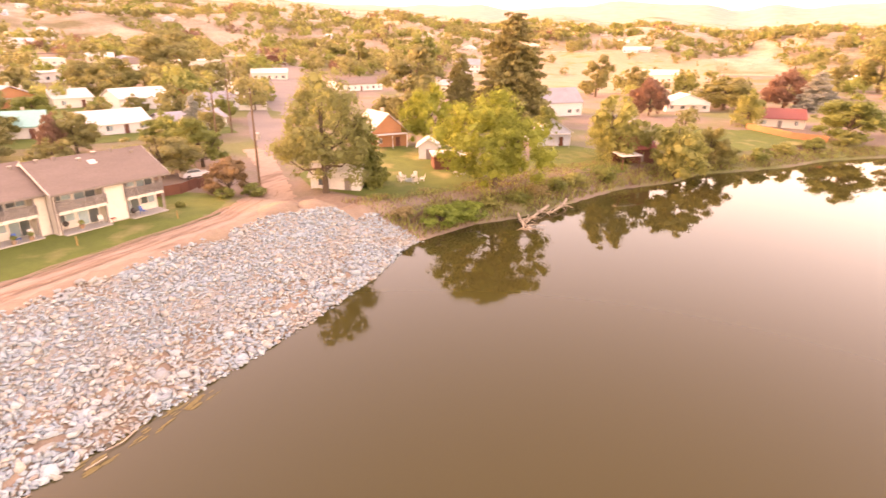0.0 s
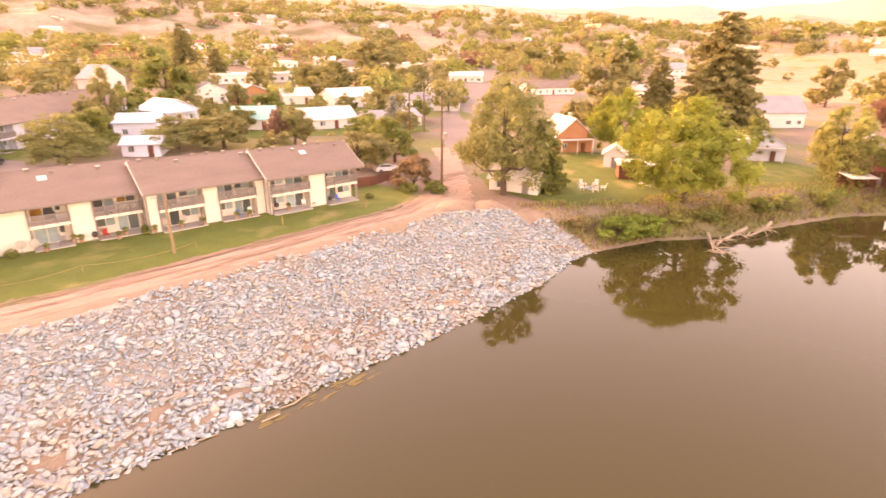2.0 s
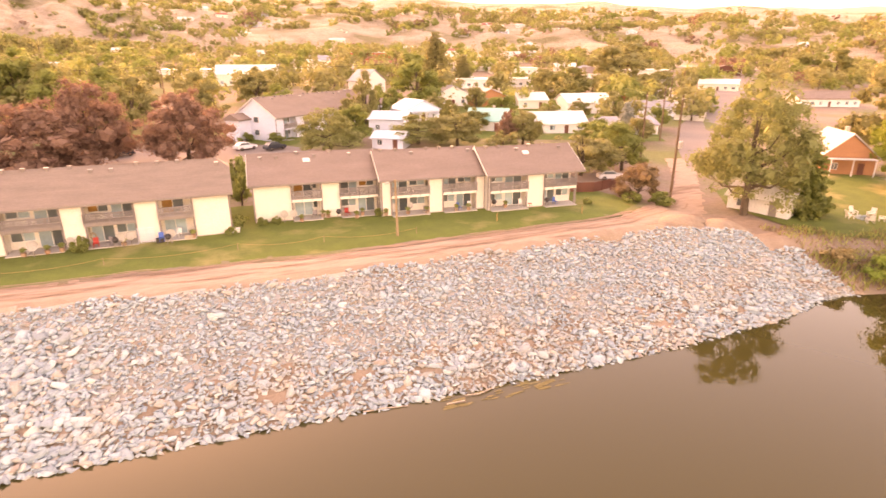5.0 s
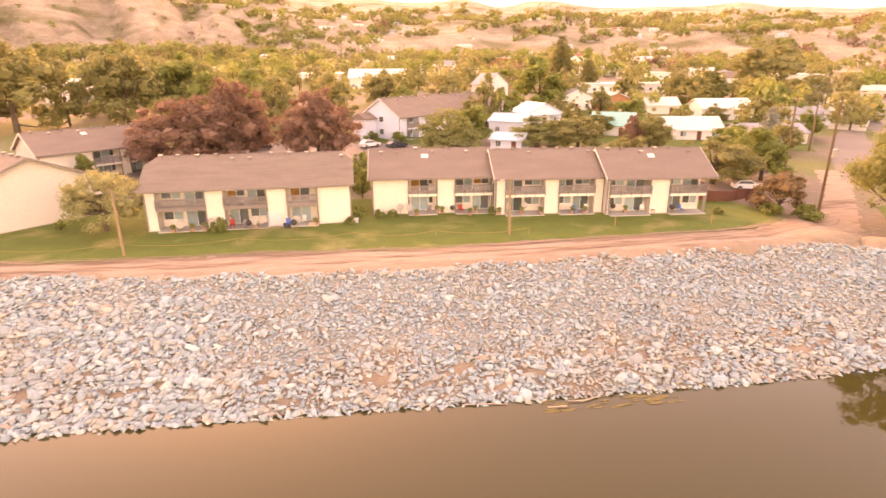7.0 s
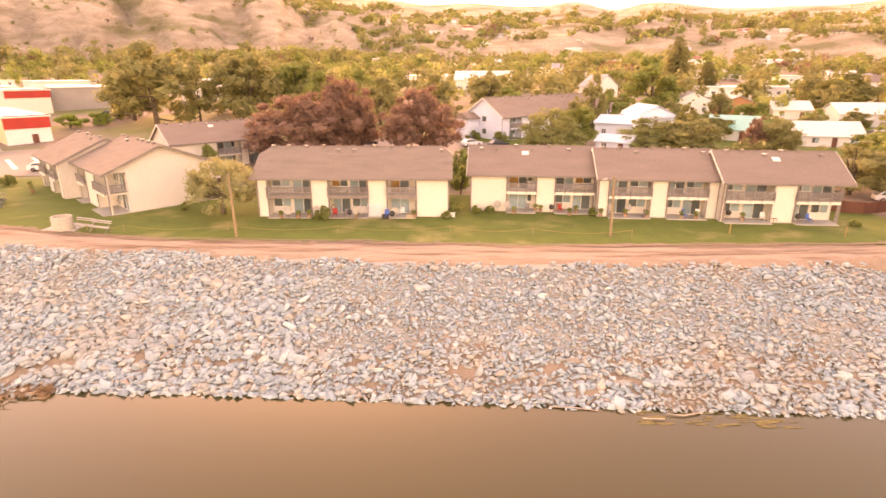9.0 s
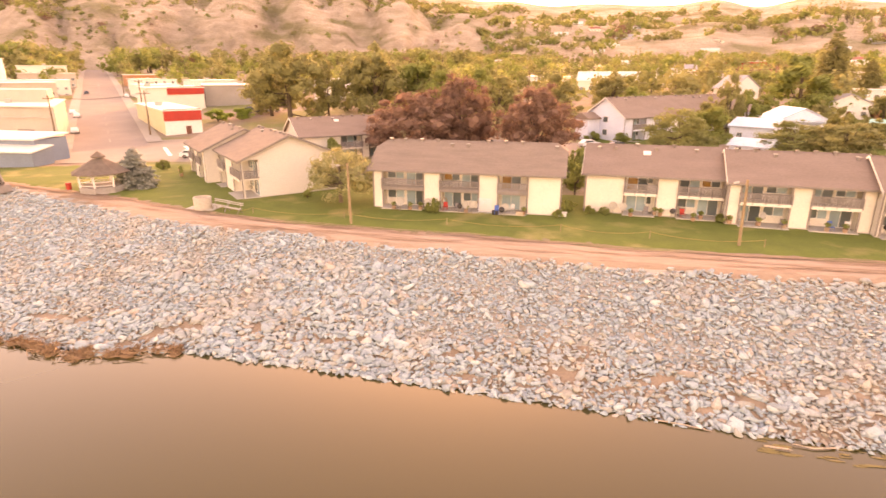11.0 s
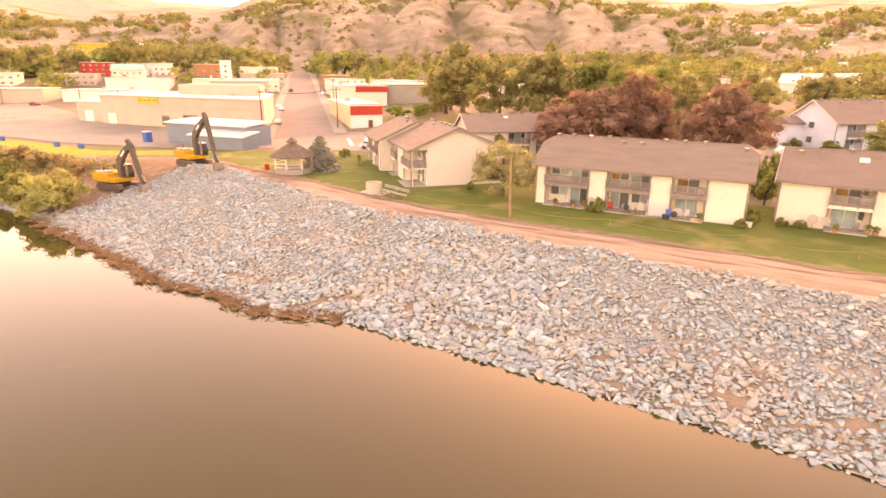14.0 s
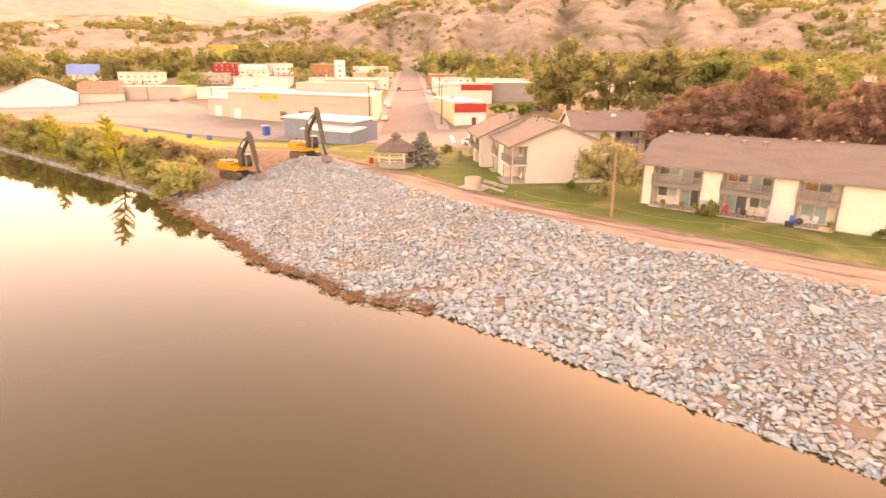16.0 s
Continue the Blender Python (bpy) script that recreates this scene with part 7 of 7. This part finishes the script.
def fence(pts, h, mt, words, step=2.4):
    t = thing("fence", pose(*pts[0], gz(*pts[0])), words, "fence", kind="")
    inv = t.matrix_world.inverted()
    for (ax, ay), (bx, by) in zip(pts, pts[1:]):
        n = max(1, round(math.hypot(bx - ax, by - ay) / step))
        for i in range(n):
            x, y, x2, y2 = ax + (bx - ax) * i / n, ay + (by - ay) * i / n, ax + (bx - ax) * (i + 1) / n, ay + (by - ay) * (i + 1) / n
            m = inv @ pose(x, y, gz(x, y), 0, 0, math.degrees(math.atan2(y2 - y, x2 - x)))
            L = math.hypot(x2 - x, y2 - y)
            b = bmesh.new()
            box(b, -0.06, 0.06, -0.06, 0.06, -0.2, h + 0.08, m)
            part("post", b, mt, t)
            b = bmesh.new()
            box(b, 0.06, L - 0.06, -0.02, 0.02, 0.05, h, m)
            part("panel", b, mt, t)


fence([(45.5, 80.5), (52, 78.5), (58.5, 80.5)], 1.5, REDWOOD, "red-brown board fence behind the lawn")
fence([(125, 137.5), (131, 132.5), (152, 151)], 1.5, WHITE, "white board fence along the side street")
fence([(176, 2), (168, -8), (166, -16)], 1.6, ORANGE, "orange-brown board fence in the shore garden")

# ---- rope on stakes along the lawn, marker stakes ----
ROPE = mat("orange_rope", (0.42, 0.25, 0.10), rough=0.8, bump=0)
stk = [(-38.5, 71.9), (-34.2, 71.4), (-22.8, 71.2), (-10.8, 70.6), (1.3, 70.4), (10, 69.4), (20.2, 68.4)]
rope = thing("rope_line", pose(*stk[0], gz(*stk[0])), "orange rope strung on low stakes along the lawn", "rope")
inv = rope.matrix_world.inverted()
for p, q in zip(stk, stk[1:]):
    b = bmesh.new()
    A, B = Vector((*p, gz(*p) + 0.75)), Vector((*q, gz(*q) + 0.75))
    tube(b, [inv @ (A.lerp(B, k / 8) - Vector((0, 0, 0.45 * 4 * (k / 8) * (1 - k / 8)))) for k in range(9)], 0.018, 4)
    part("rope", b, ROPE, rope)
for p in stk:
    b = bmesh.new()
    tube(b, [inv @ Vector((*p, gz(*p) - 0.1)), inv @ Vector((*p, gz(*p) + 0.85))], 0.04, 5)
    part("stake", b, POLEPALE, rope)
for x, y in ((30.9, 69.3), (42.4, 68.1), (57.5, 68.6)):
    b = bmesh.new()
    tube(b, [(x, y, gz(x, y) - 0.1), (x, y, gz(x, y) + 1.1)], 0.07, 6)
    solo("marker_stake", b, ROPE, "orange marker stake driven into the lawn", "stake", group="marker stakes")

# ---- what stands on the patios ----
def dish(x, y, rot):
    t = thing("satellite_dish", pose(x, y, gz(x, y) + 0.08, 0, 0, rot), "grey satellite dish on a short mast", "satellite dish", "satellite dishes")
    b = bmesh.new()
    tube(b, [(0, 0, 0), (0, 0, 0.9)], 0.03, 6)
    part("mast", b, STEEL, t)
    b = bmesh.new()
    rings = [[b.verts.new((r * math.cos(k * math.tau / 14), -0.1 - 0.25 * r * r, 1.15 + r * math.sin(k * math.tau / 14))) for k in range(14)] for r in (0.12, 0.3, 0.46)]
    for p, q in zip(rings, rings[1:]):
        for k in range(14):
            b.faces.new((p[k], p[(k + 1) % 14], q[(k + 1) % 14], q[k]))
    b.faces.new(rings[0])
    r = bmesh.ops.extrude_face_region(b, geom=b.faces[:])
    bmesh.ops.translate(b, vec=(0, 0.03, 0), verts=[v for v in r["geom"] if isinstance(v, bmesh.types.BMVert)])
    part("reflector", b, CONCRETE, t)
    b = bmesh.new()
    tube(b, [(0, -0.1, 0.8), (0, -0.6, 1.1)], 0.02, 5)
    part("feed_arm", b, STEEL, t)


def patio_chair(x, y, rot, mt, words):
    z = gz(x, y) + 0.2
    t = thing("patio_chair", pose(x, y, z, 0, 0, rot), words, "chair", "patio chairs")
    b = bmesh.new()
    box(b, -0.26, 0.26, -0.26, 0.26, 0.4, 0.45)
    part("seat", b, mt, t)
    b = bmesh.new()
    prism(b, [(0.22, 0.45), (0.27, 0.45), (0.37, 0.95), (0.32, 0.95)], -0.26, 0.26, "x")
    part("backrest", b, mt, t)
    for xx in (-0.23, 0.23):
        for yy in (-0.23, 0.23):
            b = bmesh.new()
            tube(b, [(xx, yy, 0), (xx, yy, 0.4)], 0.025, 5)
            part("leg", b, mt, t)


def grill(x, y):
    t = thing("grill", pose(x, y, gz(x, y) + 0.2), "round black kettle grill standing on the patio", "grill", "patio grills")
    b = bmesh.new()
    bmesh.ops.create_uvsphere(b, u_segments=12, v_segments=8, radius=0.32, matrix=pose(0, 0, 0.8))
    part("kettle", b, BLACK, t)
    for k in range(3):
        b = bmesh.new()
        tube(b, [(0.28 * math.cos(k * 2.09), 0.28 * math.sin(k * 2.09), 0), (0.12 * math.cos(k * 2.09), 0.12 * math.sin(k * 2.09), 0.62)], 0.025, 5)
        part("leg", b, STEEL, t)


def planter(x, y):
    t = thing("planter", pose(x, y, gz(x, y) + 0.2), "clay pot with a leafy plant on the patio", "planter", "patio planters")
    b = bmesh.new()
    tube(b, [(0, 0, 0), (0, 0, 0.4)], [0.2, 0.28], 10)
    part("pot", b, ROOFRUST, t)
    part("plant", quads_mesh("plant", leaf_cloud([(0, 0, 0.7)], [0.38], [90], 0.16, np.random.RandomState(3)), [L_GREEN]), None, t)


for x, y, r in ((-17.5, 75.9, 20), (-9.6, 75.8, -30), (-5.0, 75.5, 10), (8.2, 78.3, 20), (20.2, 76.9, -15), (22.3, 76.5, 30)):
    dish(x, y, r)
for i, (x, y) in enumerate(((-18.2, 77.2), (-12.2, 76.8), (-11.0, 76.6), (-6.0, 76.2), (-4.4, 77.3), (14.8, 78.5), (24.0, 75.6), (28.6, 75.4), (36.9, 74.0), (38.0, 73.6), (10.8, 79.0), (41.8, 73.2), (30.2, 75.6))):
    patio_chair(x, y, i * 47 % 90 - 45, (WHITE, BLUE, RAIL, REDPAINT)[(i * 7) % 4], ("white plastic patio chair", "blue plastic patio chair", "grey wooden patio chair", "red folding patio chair")[(i * 7) % 4] + " outside the apartments")
for x, y in ((-10.3, 75.9), (-5.3, 75.0), (13.6, 78.0), (33.4, 74.8), (40.3, 72.9)):
    grill(x, y)
for x, y in ((-15.2, 76.6), (-13.2, 76.8), (-2.9, 76.3), (12.4, 78.6), (16.6, 78.1), (19.2, 76.6), (11.9, 79.2), (34.8, 74.3), (29.8, 75.0), (22.0, 76.3)):
    planter(x, y)
for x, y, w_ in ((-13.9, 76.2, 1.7), (6.3, 78.6, 1.2), (18.6, 77.4, 1.6), (4.6, 78.8, 1.4), (-40.2, 83.4, 1.5), (-31.5, 80.6, 1.6), (0.9, 76.2, 1.2)):
    plant("bush", x, y, 1.1, w_)

# ---- driftwood, brush and reeds at the water's edge ----
def snag(pts, r, words="bleached driftwood trunk with bare branches in the shallows"):
    t = thing("driftwood", pose(*pts[0]), words, "driftwood", "driftwood at the shore")
    o = Vector(pts[0])
    b = bmesh.new()
    tube(b, [Vector(p) - o for p in pts], [r * (1 - 0.6 * k / (len(pts) - 1)) for k in range(len(pts))], 7)
    part("trunk", b, GREYWOOD, t)
    q = random.Random(len(pts) * 7 + int(pts[0][0]))
    for k in range(24):
        i = q.randrange(1, len(pts))
        a = Vector(pts[i]) - o
        d = Vector((q.uniform(-1, 1), q.uniform(-1, 0.6), q.uniform(-0.15, 0.35))) * q.uniform(1.2, 3.0)
        b = bmesh.new()
        tube(b, [a, a + d * 0.5 + Vector((0, 0, 0.25)), a + d], [r * 0.35, r * 0.22, r * 0.06], 5)
        part("branch", b, GREYWOOD, t)


snag([(84, 33.6, 0.6), (80, 34.0, 0.4), (76.5, 34.4, 0.3), (73.2, 34.2, 0.15)], 0.27)
snag([(77.5, 36.6, 0.6), (74.5, 35.0, 0.35), (71.5, 33.6, 0.05)], 0.22)
snag([(88.5, 31.6, 0.9), (84.5, 31.5, 0.6), (80.5, 32.6, 0.3)], 0.24)
for p in ([(7.4, 45.1, 0.08), (9.0, 44.9, 0.1), (10.6, 44.6, 0.05)], [(13.2, 43.6, 0.12), (14.6, 43.5, 0.12)], [(17.2, 44.2, 0.1), (16.0, 43.9, 0.1), (14.9, 44.1, 0.12)]):
    b = bmesh.new()
    tube(b, p, [0.05, 0.045, 0.025][:len(p)], 6)
    solo("floating_log", b, GREYWOOD, "thin brown branch floating along the waterline", "log", group="floating logs")


algae = bmesh.new()
aq = random.Random(6)
for k in range(46):
    x_, w_ = aq.uniform(13, 24), aq.uniform(0.12, 0.5)
    y_ = np.interp(x_, [p[0] for p in SHORE], [p[1] for p in SHORE]) - aq.uniform(0.3, 1.9)
    algae.faces.new([algae.verts.new((x_ + w_ * 1.7 * math.cos(a) * aq.uniform(0.6, 1.2), y_ + 0.35 * w_ * math.sin(a) * aq.uniform(0.6, 1.2), 0.012 + 0.0004 * k)) for a in [j * math.tau / 9 for j in range(9)]])
tagged(solo("algae", algae, mat("yellow_algae", (0.22, 0.16, 0.06), (0.14, 0.11, 0.045), rough=0.8, scale=0.4, fine=5, bump=0.3), "yellow-brown algae mat floating by the waterline", "algae"), kind="stuff")


def brush(x, y, w, seed):
    """A flat, stringy mat of roots and sticks pushed together along the waterline."""
    q = random.Random(seed)
    rng = np.random.RandomState(seed)
    n = 16
    cs = [(q.uniform(-0.62, 0.62) * w, q.gauss(0, w * 0.10), q.uniform(-0.08, 0.1)) for _ in range(n)]
    V = leaf_cloud(cs, [w * q.uniform(0.05, 0.14) for _ in range(n)], [110] * n, 0.75, rng, aspect=0.09, flat=0.4, core=6)
    b = bmesh.new()
    b.from_mesh(quads_mesh("root_tangle", V, [ROOTS]))
    for k in range(46):
        a = Vector((q.uniform(-0.65, 0.65) * w, q.gauss(-0.1, w * 0.14), q.uniform(0.0, 0.28)))
        d = Vector((q.gauss(0, 1.2), q.gauss(0, 0.6), q.gauss(0, 0.22))) * q.uniform(0.4, 1.1)
        tube(b, [a - d * 0.5, a + Vector((0, 0, 0.1)), a + d * 0.5], [0.045, 0.035, 0.012], 3)
    solo("root_tangle", b, ROOTS, "tangled brown brush and roots at the waterline", "root tangle", pose(x, y, 0.08), "root tangles")


for i, (x, y, w) in enumerate(((-29.6, 47.3, 3.4), (-32.6, 46.2, 3.6), (-36.4, 45.5, 4.4), (-40.2, 46.0, 2.6), (-44.5, 46.0, 2.4), (-48.6, 45.9, 4.4), (-52.6, 46.9, 3.4), (-57, 47.9, 3.6), (-61, 48.6, 3.4), (-65.5, 49.6, 4.0), (-70.5, 50.6, 4.6), (-75.5, 51.8, 4.8), (-80, 52.8, 4.6), (-84.5, 53.8, 4.6), (-20, 58.0, 1.6))):
    brush(x, y, w, i + 40)

gr = np.random.RandomState(9)


def blades(n, xs, s0, s1, size, mats, name, words, tall=1.0):
    """Upright grass and reed blades along a stretch of the shore."""
    x = gr.uniform(*xs, n)
    y = np.interp(x, [p[0] for p in SHORE], [p[1] for p in SHORE]) + gr.uniform(s0, s1, n)
    z = land(x, y)
    P = np.stack([x, y, z], 1)
    h = size * gr.uniform(0.5, 1.4, (n, 1)) * (1 + 0.5 * wobble(x, y, 6, 17)[:, None])
    lean_ = np.concatenate([gr.normal(size=(n, 2)) * 0.35, np.ones((n, 1))], 1) * h * tall
    side = np.concatenate([gr.normal(size=(n, 2)), np.zeros((n, 1))], 1)
    side = side / np.linalg.norm(side, axis=1)[:, None] * size * 0.22
    V = np.stack([P - side * 0.6, P + side * 0.6, P + lean_ + side * 0.4, P + lean_ - side * 0.4], 1).reshape(-1, 3)
    ob = new(name, quads_mesh(name, V, mats, gr.randint(0, len(mats), n)))
    return tagged(ob, words, "grass", kind="stuff")


blades(8000, (61, 172), 0.3, 6.0, 0.6, [L_REED, L_WILLOW, L_BROWN], "reeds", "rough green reeds and weeds along the shore")
blades(6500, (61, 130), 3, 13, 0.42, [L_WILLOW, L_BROWN, L_BROWN, L_REED], "dry_weeds", "dry brown weeds above the shore")
blades(12000, (-215, -96), 0.8, 17, 0.75, [L_REED, L_OLIVE, L_BROWN, L_WILLOW], "bank_weeds", "tall weeds covering the west bank")


# ---- bare earth: the cut slope beside the machines, and a heap at the head of the stones ----
CUT = mat("cut_earth", (0.25, 0.145, 0.09), (0.34, 0.21, 0.135), rough=0.95, scale=1.5, fine=4, bump=0.9, bump_d=0.2, c3=(0.2, 0.17, 0.07), c3_from=0.58)
drape("cut_slope", [(-97, 56.2), (-90, 55.4), (-84, 56.5), (-82.5, 63), (-82, 71), (-85, 78), (-92, 79), (-101, 73), (-106, 66), (-103, 60)], 0.3, CUT, "bare brown cut earth slope beside the machines", "bare slope", 2.0, 0.2)


def heap(x, y, w, d, h, seed):
    """A low mound of loose earth with an uneven skin."""
    q = np.random.RandomState(seed)
    b = bmesh.new()
    n, m_ = 16, 7
    rows_ = []
    for i in range(m_):
        f = i / (m_ - 1)
        ring = []
        for j in range(n):
            a = j * math.tau / n
            e = 1 + q.uniform(-0.14, 0.14)
            px, py = x + w * f * e * math.cos(a), y + d * f * e * math.sin(a)
            ring.append(b.verts.new((px, py, gz(px, py) + 0.06 + h * (1 - f ** 1.4) * (1 + q.uniform(-0.15, 0.15)) - 0.12 * (f == 1))))
        rows_.append(ring)
    for r0, r1 in zip(rows_, rows_[1:]):
        for j in range(n):
            b.faces.new((r0[j], r1[j], r1[(j + 1) % n], r0[(j + 1) % n]))
    bmesh.ops.remove_doubles(b, verts=rows_[0], dist=0.5)
    solo("earth_mound", b, SOIL, "low mound of loose reddish earth at the top of the bank", "mound", group="earth mounds", smooth=True)


heap(52.5, 61.0, 4.2, 2.4, 0.8, 3)
heap(56.5, 58.6, 3.4, 2.6, 0.9, 4)
heap(39.4, 59.6, 2.6, 1.5, 0.6, 5)
plant("bush", -58.4, 98.2, 3.6, 3.2)
plant("bush", -56.9, 96.6, 2.2, 2.6)
blades(1500, (-104, -84), 1.5, 20, 0.45, [L_BROWN, L_OLIVE], "slope_weeds", "sparse brown weeds on the cut slope")


# ---- small things outside the ground-floor flats ----
def trellis(x, y, rot):
    t = thing("trellis", pose(x, y, gz(x, y) + 0.06, 0, 0, rot), "pale blue-grey wooden garden trellis with crossed slats", "trellis", "garden trellises")
    for k in range(4):
        b = bmesh.new()
        box(b, -0.35 + k * 0.22, -0.31 + k * 0.22, -0.02, 0.02, 0, 1.8)
        part("slat", b, BLUEWALL, t)
    for k in range(7):
        b = bmesh.new()
        box(b, -0.38, 0.4, -0.045, -0.021, 0.2 + k * 0.25, 0.24 + k * 0.25)
        part("crossbar", b, BLUEWALL, t)


def hose(x, y, z, rot):
    t = thing("garden_hose", pose(x, y, z, 0, 0, rot), "coiled tan garden hose hanging on the cream wall", "garden hose")
    for r in (0.22, 0.27, 0.32):
        b = bmesh.new()
        tube(b, [(r * math.cos(k * math.tau / 16), -0.03 * (r * 10 % 2), 1.3 * r * math.sin(k * math.tau / 16)) for k in range(17)], 0.022, 5)
        part("coil", b, POLEPALE, t)
    b = bmesh.new()
    box(b, -0.06, 0.06, -0.02, 0.06, 0.2, 0.36)
    part("hook", b, STEEL, t)


def storage_box(x, y, rot, w, mt, words):
    t = thing("storage_box", pose(x, y, gz(x, y) + 0.08, 0, 0, rot), words, "storage box", "storage boxes")
    b = bmesh.new()
    prism(b, [(-w, 0), (w, 0), (w * 1.06, 0.42), (-w * 1.06, 0.42)], -0.25, 0.25, "y")
    part("body", b, mt, t)
    b = bmesh.new()
    box(b, -w * 1.12, w * 1.12, -0.29, 0.29, 0.421, 0.48)
    part("lid", b, mt, t)


trellis(-7.9, 76.6, 4)
trellis(-7.0, 76.5, -3)
hose(-12.4, 77.32, 6.25, -1.5)
for x, y, r in ((-17.6, 76.6, 10), (-14.2, 76.4, -20), (-8.9, 76.2, 15), (7.2, 78.7, -5)):
    dish(x, y, r)
storage_box(1.5, 77.0, -2, 0.45, WHITE, "low white plastic storage box against the wall")
storage_box(-6.2, 76.3, 8, 0.35, BLACK, "dark plastic storage box beside the patio")
storage_box(-3.3, 76.4, -12, 0.4, GREYWOOD, "grey wooden box on the patio edge")
for x, y in ((-18.4, 76.2), (-16.4, 76.3), (-9.6, 76.1), (9.1, 77.9), (15.6, 77.0), (24.3, 75.7), (28.2, 75.2), (-58.5, 92.4), (-57.2, 90.6), (-60.0, 94.2)):
    planter(x, y)
for x, y, h_, w_ in ((-13.2, 75.9, 1.7, 1.5), (2.2, 78.9, 1.5, 2.0), (3.2, 90, 3.6, 3.4), (2.2, 95, 4.2, 4.0), (3.4, 101, 4.5, 4.5), (-38.2, 86.0, 1.2, 1.6), (46.3, 72.2, 0.9, 1.5)):
    plant("bush", x, y, h_, w_)
